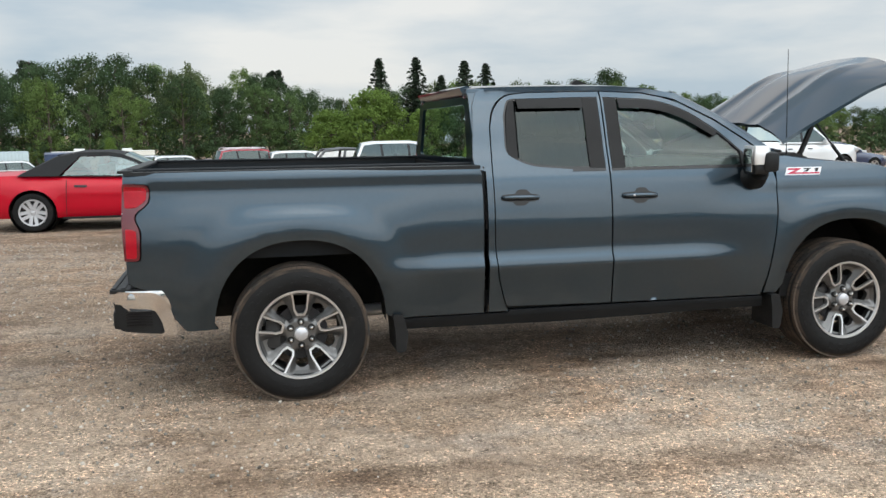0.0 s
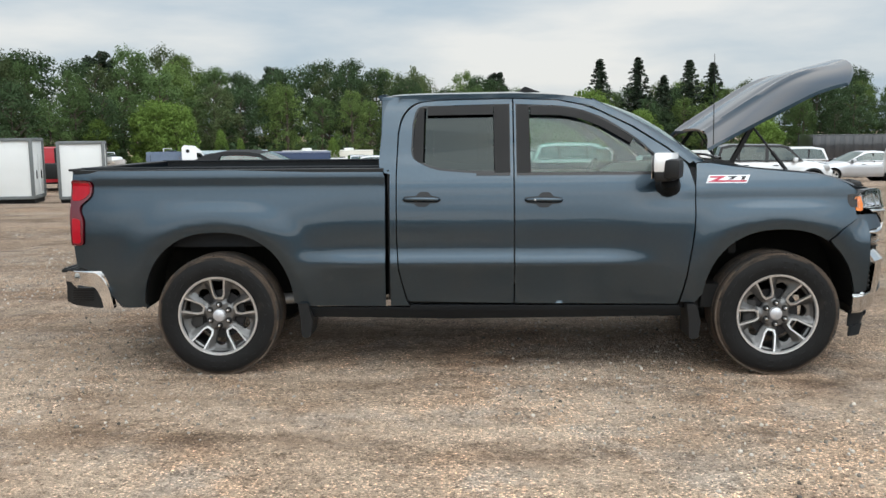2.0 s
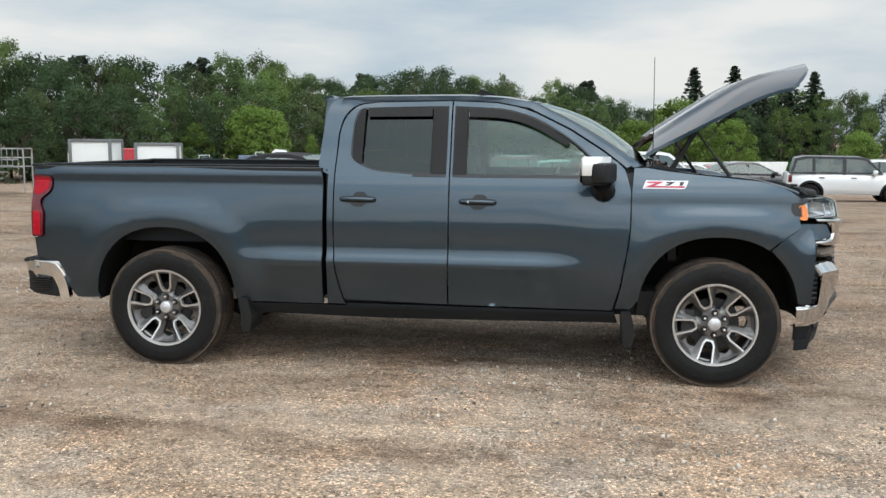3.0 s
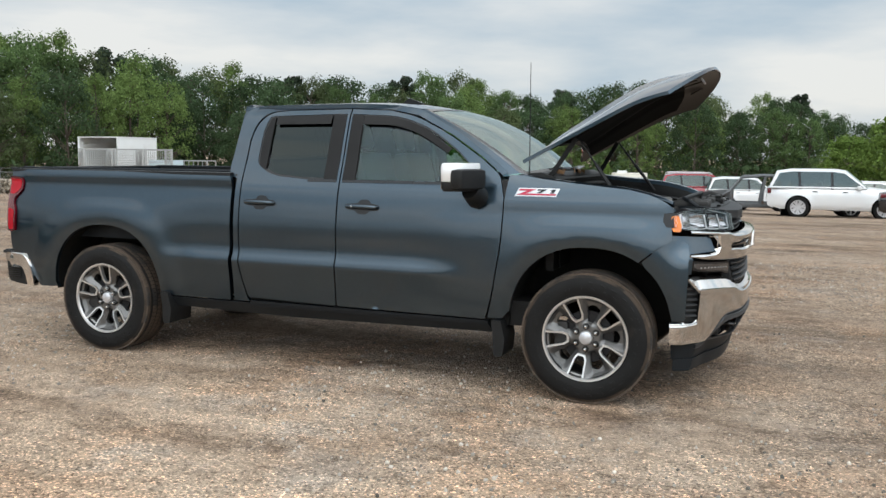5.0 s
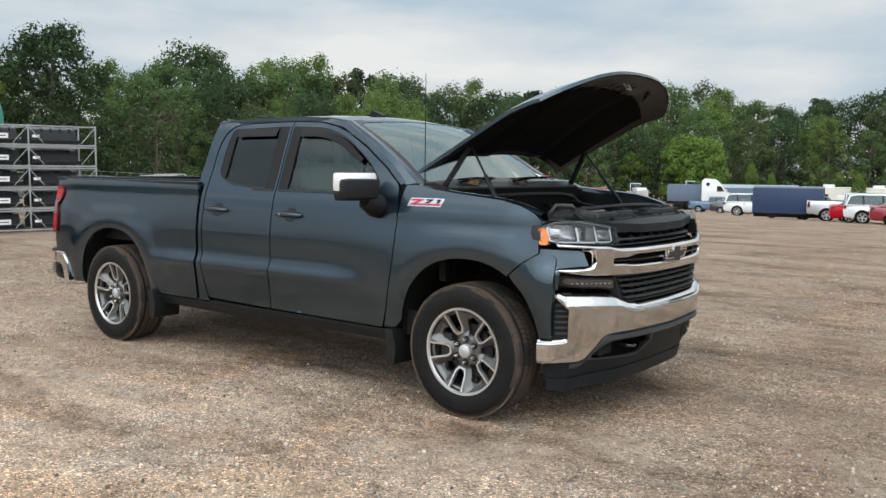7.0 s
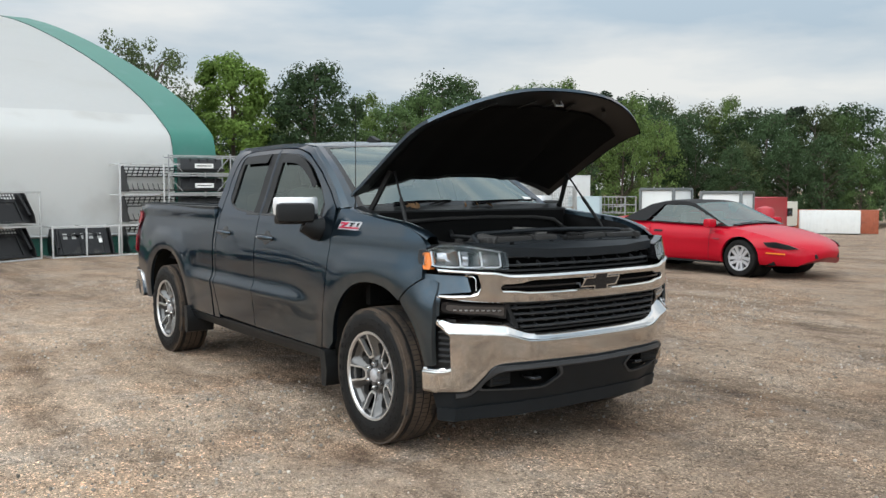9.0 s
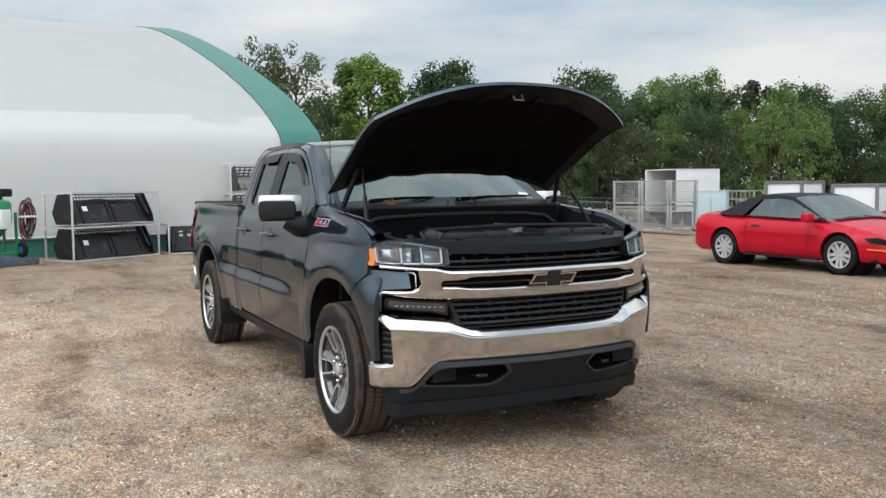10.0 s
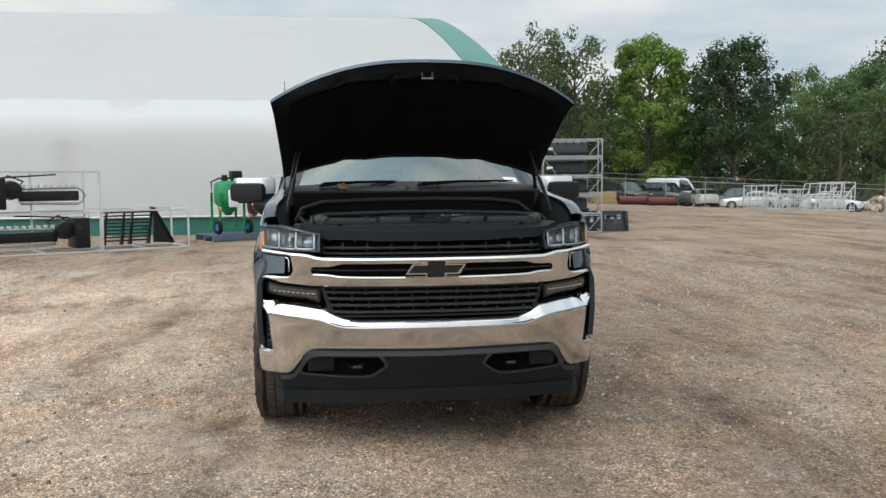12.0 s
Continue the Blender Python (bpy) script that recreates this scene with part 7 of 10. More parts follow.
def vault_line():
    pts = [(-13.45, -0.1), (-13.45, 0.46), (-13.46, 1.5), (-13.5, 2.30)]
    pts += [(-13.5 - d, vault_z(d)) for d in (0.08, 0.2, 0.45, 0.8, 1.3, 1.9, 2.6, 3.4, 4.5, 6.2, 8, 9.7, 12, 13.9, 16.5, 19.3, 23, 26.4, 29, 32, 36)]
    right = [(-99.0 - x, z) for x, z in pts[::-1]]
    return pts + right[1:]


def build_dome():
    dome = thing("fabric_building", (-13.5, -20, 0), 0, "large white fabric vault building with green end band", "building")
    line = vault_line()

    def strip(y0, y1, cols, material, name, sag, keep):
        g = Geo()
        n = len(line)
        ys = np.linspace(y0, y1, cols)
        for y in ys:
            k = 0.05 * sag * abs(math.sin(math.pi * (y + 40) / 3.2))
            for x, z in line:
                g.v.append((x + 13.5 - (k if x > -49.5 else -k), y + 20, z - k * 0.5))
        for i in range(cols - 1):
            for j in range(n - 1):
                if keep((line[j][1] + line[j + 1][1]) / 2):
                    g.f.append((i * n + j, (i + 1) * n + j, (i + 1) * n + j + 1, i * n + j + 1))
        return sheet(name, g, material, dome)

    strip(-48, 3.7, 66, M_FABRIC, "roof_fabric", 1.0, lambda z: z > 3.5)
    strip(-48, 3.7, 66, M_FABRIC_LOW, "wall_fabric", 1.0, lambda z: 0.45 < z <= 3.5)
    strip(-48, 4.8, 66, M_GREEN_FABRIC, "base_skirt", 0.2, lambda z: z <= 0.45)
    strip(3.7, 4.8, 5, M_GREEN_FABRIC, "green_end_band", 0.2, lambda z: z > 0.45)
    for y, nm in ((4.75, "end_wall"), (-47.95, "end_wall")):
        g = Geo()
        g.v = [(x + 13.5, y + 20, z) for x, z in line]
        g.f = [tuple(range(len(line)))]
        part(nm, g, M_GREEN_FABRIC, dome, smooth=False)
    pipe = Geo().rod([(0.10, -28, 0.46), (0.10, 24.8, 0.46)], 0.04, 8)
    part("base_rail", pipe, M_STEEL, dome)


build_dome()

# ---- parked vehicles ----
def paint_mat(name, color, rough=0.25, metal=0.1):
    return mat(name, color, rough=rough, metal=metal, var=0.02, scale=2, coat=1.0)


M_RED = mat("red_car_paint", (0.45, 0.004, 0.018), rough=0.5, spec=0.08, var=0.02, scale=2, coat=0.5)
M_DEEP_RED = paint_mat("deep_red_paint", (0.26, 0.012, 0.022))
M_WHITE = paint_mat("white_car_paint", (0.72, 0.73, 0.74))
M_SILVER_PAINT = paint_mat("silver_car_paint", (0.50, 0.51, 0.53), 0.3, 0.5)
M_DARK_GREY = paint_mat("dark_grey_car_paint", (0.045, 0.047, 0.052), 0.3, 0.4)
M_NAVY = paint_mat("navy_car_paint", (0.018, 0.030, 0.075))
M_BLACK_PAINT = paint_mat("black_car_paint", (0.012, 0.012, 0.013))
M_CHAMPAGNE = paint_mat("pale_champagne_paint", (0.55, 0.53, 0.48), 0.3, 0.3)
M_STEEL_BLUE = paint_mat("faded_blue_paint", (0.10, 0.17, 0.26), 0.45)
M_SOFT_TOP = mat("black_canvas", (0.012, 0.012, 0.013), rough=0.85, var=0.12, scale=10, bump=0.2, bump_scale=120)
M_BARE = mat("grey_primer_steel", (0.11, 0.115, 0.12), rough=0.6, metal=0.3, var=0.2, scale=4, stain=(0.13, 0.08, 0.05), stain_at=0.66, stain_scale=3)
M_CAR_GLASS = glass_mat("car_window_glass", (0.30, 0.36, 0.36), see=0.5)
M_CAR_GLASS_CLEAR = glass_mat("pale_car_glass", (0.62, 0.74, 0.74), see=0.7, ior=2.2)


def car_wheel(parent, x, y, r, w, rim, spokes=5, twin=False):
    wh = link("wheel", None, parent)
    wh.location = (x, y, r)
    f = 1 if y > 0 else -1
    h = w / 2
    part("tyre", Geo().lathe([(r * 0.66, f * h * 0.9), (r * 0.80, f * h * 1.04), (r * 0.94, f * h * 0.95), (r, f * h * 0.6), (r, -f * h * 0.6), (r * 0.94, -f * h * 0.95), (r * 0.66, -f * h * 0.9)], "y", 28), M_RUBBER, wh)
    part("rim", Geo().lathe([(r * 0.68, f * h * 0.92), (r * 0.63, f * h * 0.90), (r * 0.58, f * h * 0.5), (r * 0.2, f * h * 0.42), (0.0, f * h * 0.42)], "y", 28), M_ALLOY_DARK, wh)
    part("rim_ring", Geo().lathe([(r * 0.69, f * h * 0.90), (r * 0.68, f * h * 0.97), (r * 0.62, f * h * 0.95), (r * 0.60, f * h * 0.80)], "y", 28), rim, wh)
    for k in range(spokes):
        m = Matrix.Rotation(2 * math.pi * (k + 0.25) / spokes, 4, "Y")
        for d in ((-0.12, 0.12) if twin else (0.0,)):
            g = Geo().add([m @ Vector(p) for p in ((r * 0.12, f * h * 0.80, r * (d * 0.6 - 0.085)), (r * 0.65, f * h * 0.92, r * (d * 1.3 - 0.085)), (r * 0.65, f * h * 0.92, r * (d * 1.3 + 0.085)), (r * 0.12, f * h * 0.80, r * (d * 0.6 + 0.085)), (r * 0.12, f * h * 0.45, r * (d * 0.6 - 0.085)), (r * 0.65, f * h * 0.5, r * (d * 1.3 - 0.085)), (r * 0.65, f * h * 0.5, r * (d * 1.3 + 0.085)), (r * 0.12, f * h * 0.45, r * (d * 0.6 + 0.085)))], [(0, 1, 2, 3), (7, 6, 5, 4), (0, 4, 5, 1), (1, 5, 6, 2), (2, 6, 7, 3), (3, 7, 4, 0)])
            part("spoke", g, rim, wh)
    part("hub_cap", Geo().lathe([(0, f * h * 0.9), (r * 0.12, f * h * 0.86), (r * 0.16, f * h * 0.6)], "y", 14), rim, wh)
    return wh


def vehicle(name, label, category, at, turn, W, lower, cabin, wheels, paint, trim=None, roof=None, rim=None, pillars=(), glass=None, tail=None, nose_lamp=None, group="parked vehicles", handles=(), belt_in=0.04, roof_in=0.20, spokes=5, twin=False, wheel_w=0.22, cladding=False, roof_bar=False, hidden_wheels=False, nose=0.22, shoulder=0.09, plan=None):
    """A car facing +x with its rear axle at x = 0. lower: the body's outline from the tail's foot over the top to the nose's foot;
    cabin: the glasshouse from its rear foot over the roof to its front foot; wheels: (x, radius)."""
    trim, rim, glass = trim or M_BLACK, rim or M_ALLOY, glass or M_CAR_GLASS
    car = thing(name, at, turn, label, category, group)
    hw = W / 2
    x0, x1 = min(p[0] for p in lower), max(p[0] for p in lower)
    xm, half = (x0 + x1) / 2, (x1 - x0) / 2
    ztop = max(p[1] for p in lower)

    ridge = sorted((p[0], p[1]) for p in lower[2:-3])
    rx, rz = [p[0] for p in ridge], [p[1] for p in ridge]

    def wide(x, z):
        taper = plan(x) if plan else (1 - 0.16 * abs((x - xm) / half) ** 5) * (1 - nose * max(0.0, (x - x1 + 0.8) / 0.8) ** 2)
        up = (z - lower[-1][1]) / max(0.1, float(np.interp(x, rx, rz)) - lower[-1][1])
        taper *= 1 - shoulder * max(0.0, (min(up, 1.05) - 0.70) / 0.30) ** 2.2 - 0.06 * max(0.0, (0.2 - up) / 0.2) ** 2
        belly = 1 - 0.05 * ((z - ztop * 0.62) / (ztop * 0.5)) ** 2
        bulge = 0.0
        for wx, r in wheels:
            d = math.hypot(x - wx, z - r) / r
            bulge = max(bulge, 0.022 * smooth01((1.55 - d) / 0.3))
        return hw * taper * belly * 0.985 + bulge

    foot = [p for p in lower]
    bottom = []
    zf = foot[-1][1]
    for wx, r in sorted(wheels, reverse=True):
        R = r * 1.16
        a0 = math.asin(max(-0.9, min(0.9, (zf - r) / R)))
        bottom += [(wx + R * math.cos(a), r + R * math.sin(a)) for a in np.linspace(a0, math.pi - a0, 15)]
    out = poly([tuple(p) for p in foot[:-2]] + bottom + [tuple(foot[-1])], 0.09)
    side = panel(out, lambda u, v: (u, -wide(u, v), v), step=0.12, thick=0.05)
    body = Geo().add(side.v, side.f)
    mir = side.mirrored()
    body.add(mir.v, mir.f)
    # top cover following the outline
    line = []
    for a, b in zip(foot[:-2], foot[1:-1]):
        n = max(1, int(math.hypot(b[0] - a[0], b[1] - a[1]) / 0.09))
        line += [(a[0] + (b[0] - a[0]) * i / n, a[1] + (b[1] - a[1]) * i / n) for i in range(n)]
    line.append(foot[-2][:2])
    cover = Geo()
    fr = (-1, -0.9, -0.6, 0, 0.6, 0.9, 1)
    for x, z in line:
        y = wide(x, z)
        for f in fr:
            crown = (0.035 + 0.25 * shoulder) * (1 - f * f)
            cover.v.append((x + (crown if x > x1 - 0.3 else (-crown if x < x0 + 0.3 else 0)), y * f, z + crown * 0.8))
    m = len(fr)
    for i in range(len(line) - 1):
        cover.f += [(i * m + j, i * m + j + 1, (i + 1) * m + j + 1, (i + 1) * m + j) for j in range(m - 1)]
    body.add(cover.v, cover.f)
    part("body", body, paint, car, sharp=38)
    part("underbody", Geo().box(x0 + 0.25, x1 - 0.25 - nose, -hw * 0.86, hw * 0.86, foot[-1][1], foot[-1][1] + 0.14), M_ENGINE, car)
    for wx, r in wheels:
        for sgn in (-1, 1):
            part("wheel_well", Geo().lathe([(r * 1.14, sgn * hw * 0.93), (r * 1.14, sgn * hw * 0.45), (0, sgn * hw * 0.45)], "y", 20, (wx, 0, r)), M_WELL, car)
        if cladding:
            for sgn in (-1, 1):
                g = Geo()
                for a in np.linspace(-0.25, math.pi + 0.25, 17):
                    for rr in (r * 1.14, r * 1.38):
                        x, z = wx + rr * math.cos(a), r + rr * math.sin(a)
                        g.v.append((x, sgn * (wide(x, max(z, 0.25)) + 0.012), z))
                g.f = [(2 * i, 2 * i + 1, 2 * i + 3, 2 * i + 2) for i in range(16)]
                part("arch_cladding", g, trim, car)
    # glasshouse
    zb = min(cabin[0][1], cabin[-1][1])
    zt = max(p[1] for p in cabin)

    def cab_y(x, z):
        t = (z - zb) / (zt - zb)
        return hw * (1 - belt_in - (roof_in - belt_in) * min(1, max(0, t)) ** 1.1) * 0.985

    roofm = roof or paint
    seg = list(zip(cabin[:-1], cabin[1:]))
    for i, (a, b) in enumerate(seg):
        steep = abs(b[1] - a[1]) > 0.32 * abs(b[0] - a[0])
        g = Geo()
        n = max(1, int(math.hypot(b[0] - a[0], b[1] - a[1]) / 0.15))
        for q in range(n + 1):
            x, z = a[0] + (b[0] - a[0]) * q / n, a[1] + (b[1] - a[1]) * q / n
            for f in fr:
                g.v.append((x + (0.05 * (1 - f * f) * (1 if x > (cabin[0][0] + cabin[-1][0]) / 2 else -1) if steep else 0), cab_y(x, z) * f, z + 0.03 * (1 - f * f)))
        for q in range(n):
            g.f += [(q * m + j, q * m + j + 1, (q + 1) * m + j + 1, (q + 1) * m + j) for j in range(m - 1)]
        if steep and i == len(seg) - 1:
            part("windshield", g, glass, car)
        elif steep and i == 0 and cabin[0][0] < cabin[-1][0] and not (roof is M_SOFT_TOP):
            part("rear_window", g, glass, car)
        else:
            part("roof" if not steep else "roof_edge", g, roofm, car)
    c = poly([tuple(p[:2]) for p in cabin], 0.12)
    ctr = c.mean(0)
    inner = ctr + (c - ctr) * np.array([0.93, 0.80]) + np.array([0, -0.01])
    frame_g = panel(c, lambda u, v: (u, -cab_y(u, v) - 0.004, v), [inner], step=0.15, thick=0.03)
    pane = panel(inner, lambda u, v: (u, -cab_y(u, v) + 0.006, v), step=0.3, thick=0)
    for sgn in (-1, 1):
        part("window_frame", frame_g if sgn < 0 else frame_g.mirrored(), roofm if roof else paint, car)
        part("side_window", pane if sgn < 0 else pane.mirrored(), glass, car)
        for px, lean, wd in pillars:
            g = Geo()
            za, zc = zb - 0.02, zt - 0.02
            g.v = [(px - wd / 2, sgn * (cab_y(px, za) + 0.003), za), (px + wd / 2, sgn * (cab_y(px, za) + 0.003), za), (px + lean + wd / 2, sgn * (cab_y(px, zc) + 0.003), zc), (px + lean - wd / 2, sgn * (cab_y(px, zc) + 0.003), zc)]
            g.f = [(0, 1, 2, 3)]
            part("window_pillar", g, M_BLACK_GLOSS, car)
        xm_ = cabin[-1][0] - 0.30
        part("door_mirror", Geo().box(xm_ - 0.05, xm_ + 0.10, sgn * (hw * 0.95), sgn * (hw * 0.95 + 0.20), zb - 0.02, zb + 0.13, 0.04), paint, car)
        for hx, hz in handles:
            part("door_handle", Geo().box(hx - 0.09, hx + 0.09, sgn * (wide(hx, hz) - 0.01), sgn * (wide(hx, hz) + 0.025), hz - 0.018, hz + 0.018, 0.01), trim, car)
        if tail:
            tx, tz, th, tl = tail
            part("tail_lamp", Geo().box(tx - 0.03, tx + tl, sgn * (wide(tx + 0.15, tz) * 0.86), sgn * (wide(tx + 0.15, tz) + 0.008), tz - th / 2, tz + th / 2, 0.03), M_RED_LENS, car)
        if nose_lamp:
            tx, tz, th, tl = nose_lamp
            part("head_lamp", Geo().box(tx - tl, tx + 0.02, sgn * (wide(tx - 0.15, tz) * 0.72), sgn * (wide(tx - 0.15, tz) + 0.004), tz - th / 2, tz + th / 2, 0.03), M_STEEL, car)
    # seats and wheel seen through the glass
    xs = (cabin[0][0] * 0.45 + cabin[-1][0] * 0.55)
    for sy in (-0.36, 0.36):
        part("seat", Geo().box(xs - 0.15, xs + 0.0, sy - 0.24, sy + 0.24, 0.45, zb + 0.22, 0.06).box(xs, xs + 0.45, sy - 0.24, sy + 0.24, 0.45, 0.62, 0.05), M_SEAT, car)
    if not hidden_wheels:
        for wx, r in wheels:
            for sgn in (-1, 1):
                car_wheel(car, wx, sgn * (hw - wheel_w / 2 - 0.02), r, wheel_w, rim, spokes, twin)
    if roof_bar:
        for sgn in (-1, 1):
            xa, xb = cabin[1][0] + 0.15, cabin[-2][0] - 0.1
            part("roof_rail", Geo().rod([(xa, sgn * hw * 0.74, zt), (xa + 0.1, sgn * hw * 0.74, zt + 0.06), (xb - 0.1, sgn * hw * 0.74, zt + 0.06), (xb, sgn * hw * 0.74, zt)], 0.018, 6), M_SILVER, car)
    return car


def on_ground(x, y, up=0.0):
    return (x, y, float(ground_z(x, y)) + up)


# red convertible with black canvas top
CONV_TOP = [(-0.92, 0.62), (-0.91, 0.80), (-0.86, 0.88), (-0.70, 0.925), (-0.3, 0.930), (0.1, 0.920), (0.8, 0.895), (1.6, 0.880), (2.1, 0.868), (2.4, 0.835), (2.7, 0.785), (3.0, 0.720), (3.25, 0.652), (3.45, 0.580), (3.58, 0.515), (3.64, 0.455)]
conv_plan = curve1([(-0.96, 0.80), (-0.86, 0.90), (-0.5, 0.965), (0.2, 0.99), (1.2, 0.975), (2.0, 0.985), (2.6, 0.99), (3.0, 0.955), (3.25, 0.875), (3.45, 0.74), (3.58, 0.58), (3.65, 0.42)])
convertible = vehicle("convertible_car", "red two-door convertible with closed black canvas top", "car", on_ground(-3.63, 10.30, 0.01), 0.0, 1.90,
    [(-0.80, 0.28), (-0.93, 0.42), (-0.96, 0.55)] + CONV_TOP + [(3.66, 0.40), (3.63, 0.31), (3.48, 0.22), (3.0, 0.20), (-0.7, 0.23)],
    [(-0.22, 0.925), (0.40, 1.235), (0.75, 1.300), (1.20, 1.298), (1.45, 1.255), (2.28, 0.865)],
    [(0.0, 0.325), (2.57, 0.325)], M_RED, roof=M_SOFT_TOP, glass=M_CAR_GLASS_CLEAR, rim=M_SILVER, belt_in=0.10, roof_in=0.30, spokes=5, twin=True, wheel_w=0.24, shoulder=0.13, plan=conv_plan)
conv_side = curve1([(0.20, 0.90), (0.30, 0.925), (0.45, 0.935), (0.6, 0.930), (0.75, 0.905), (0.88, 0.86)])


def conv_skin(q, out):
    return lambda u, v: (u, q * (conv_side(v) * conv_plan(u) / 0.985 + out), v)


for sgn in (-1, 1):
    part("canvas_quarter", panel(poly([(-0.22, 0.925), (0.42, 0.915), (0.72, 1.21), (0.74, 1.285), (0.42, 1.230)], 0.08), (lambda q: lambda u, v: (u, q * (0.86 - 0.20 * max(0, v - 0.92) / 0.37 + 0.012), v))(sgn), step=0.12, thick=0.0), M_SOFT_TOP, convertible)
    part("head_lamp_pocket", panel(poly([(3.02, 0.618, 0.02), (3.10, 0.545, 0.02), (3.42, 0.505), (3.53, 0.512, 0.01), (3.41, 0.580, 0.02), (3.22, 0.632, 0.02)], 0.03), conv_skin(sgn, 0.012), step=0.04, thick=0.02, inward=(0, -sgn, 0)), M_BLACK_GLOSS, convertible, "black recessed head lamp")
    part("marker_lamp", panel(poly([(3.08, 0.452), (3.36, 0.440), (3.36, 0.416), (3.08, 0.430)], 0.04), conv_skin(sgn, 0.014), step=0.05, thick=0.02, inward=(0, -sgn, 0)), M_AMBER, convertible, "amber side marker")
    for x0, x1, z0, z1 in ((0.52, 0.530, 0.27, 0.87), (1.93, 1.940, 0.27, 0.84)):
        part("door_seam", panel(poly([(x0, z0), (x1, z0), (x1 + 0.02, z1), (x0 + 0.02, z1)], 0.06), conv_skin(sgn, 0.016), step=0.06, thick=0.0), M_BLACK, convertible)
    part("body_crease", panel(poly([(0.40, 0.610), (2.12, 0.590), (2.12, 0.582), (0.40, 0.602)], 0.08), conv_skin(sgn, 0.017), step=0.08, thick=0.006, inward=(0, -sgn, 0)), M_RED, convertible)
    part("door_handle", panel(poly([(0.66, 0.765, 0.01), (0.86, 0.760, 0.01), (0.86, 0.725, 0.01), (0.66, 0.730, 0.01)], 0.03), conv_skin(sgn, 0.016), step=0.04, thick=0.006, inward=(0, -sgn, 0)), M_BLACK_GLOSS, convertible, "black door handle")
    part("fender_vent_badge", panel(poly([(2.02, 0.655), (2.16, 0.652), (2.16, 0.632), (2.02, 0.635)], 0.03), conv_skin(sgn, 0.017), step=0.04, thick=0.003, inward=(0, -sgn, 0)), M_DEEP_RED, convertible)
    part("hood_vent", panel(poly([(2.45, 0.32), (2.62, 0.30), (2.62, 0.52), (2.45, 0.50)], 0.04), (lambda q: lambda u, v: (u, q * v, 0.868 - 0.16 * (u - 2.3)))(sgn), step=0.05, thick=0.0), M_BLACK, convertible)
    part("wiper", Geo().rod([(2.30, sgn * 0.50, 0.905), (2.26, sgn * 0.2, 0.925), (2.18, sgn * 0.02, 0.945)], 0.012, 6), M_BLACK, convertible)
part("windshield_cowl", panel(poly([(2.22, -0.70), (2.36, -0.62), (2.38, 0.0), (2.36, 0.62), (2.22, 0.70), (2.26, 0.0)], 0.08), lambda u, v: (u, v, 0.897 + 0.03 * (1 - (v / 0.7) ** 2) - 0.12 * (u - 2.25)), step=0.08, thick=0.0), M_BLACK, convertible, "black wiper cowl")
part("front_air_opening", Geo().box(3.52, 3.672, -0.36, 0.36, 0.345, 0.425, 0.02), M_BLACK, convertible)
part("number_plate_blank", Geo().box(3.66, 3.685, -0.16, 0.16, 0.35, 0.47, 0.008), M_BLACK_GLOSS, convertible)
part("aerial", Geo().rod([(-0.62, -0.66, 0.92), (-0.63, -0.66, 1.25)], 0.004, 5), M_BLACK, convertible)
# black strip under the sills stands in for shade
part("side_lower_shadow_trim", Geo().box(0.45, 2.1, -0.88, 0.88, 0.20, 0.235), M_BLACK, convertible)

SUV = dict(lower=[(-1.05, 0.42), (-1.10, 0.65), (-1.08, 1.08), (-1.0, 1.12), (0, 1.13), (2.2, 1.13), (2.75, 1.08), (3.45, 1.00), (3.62, 0.85), (3.64, 0.55), (3.55, 0.36), (3.0, 0.30), (-0.8, 0.32)],
           cabin=[(-1.02, 1.10), (-0.78, 1.72), (-0.3, 1.80), (1.2, 1.80), (1.55, 1.74), (2.25, 1.12)], wheels=[(0.0, 0.39), (2.85, 0.39)])


def suv(label, at, turn, paint, big=1.0, tall=1.0, **kw):
    low = [(x * big, z * tall) for x, z in SUV["lower"]]
    cab = [(x * big, z * tall) for x, z in SUV["cabin"]]
    wh = [(x * big, r * min(1.05, tall)) for x, r in SUV["wheels"]]
    return vehicle("suv_car", label, "car", at, turn, 1.96 * min(1.04, tall), low, cab, wh, paint, pillars=((0.05 * big, -0.08, 0.10), (1.12 * big, -0.05, 0.10)), tail=(-1.05 * big, 0.98 * tall, 0.22, 0.12), nose_lamp=(3.55 * big, 0.86 * tall, 0.14, 0.3), handles=((0.55 * big, 0.98 * tall), (1.55 * big, 0.98 * tall)), wheel_w=0.25, **kw)


def sedan(label, at, turn, paint, **kw):
    return vehicle("sedan_car", label, "car", at, turn, 1.84,
        [(-1.02, 0.32), (-1.06, 0.60), (-1.02, 0.98), (-0.75, 1.03), (0.0, 1.0), (2.0, 0.96), (2.7, 0.88), (3.4, 0.76), (3.62, 0.60), (3.62, 0.40), (3.5, 0.24), (2.9, 0.22), (-0.8, 0.25)],
        [(-0.62, 1.02), (0.10, 1.38), (0.55, 1.44), (1.05, 1.43), (1.30, 1.38), (2.12, 0.955)], [(0.0, 0.325), (2.75, 0.325)], paint, pillars=((0.85, 0.0, 0.09),), tail=(-1.0, 0.88, 0.16, 0.2), nose_lamp=(3.5, 0.66, 0.12, 0.3), handles=((0.4, 0.85), (1.35, 0.84)), roof_in=0.27, **kw)


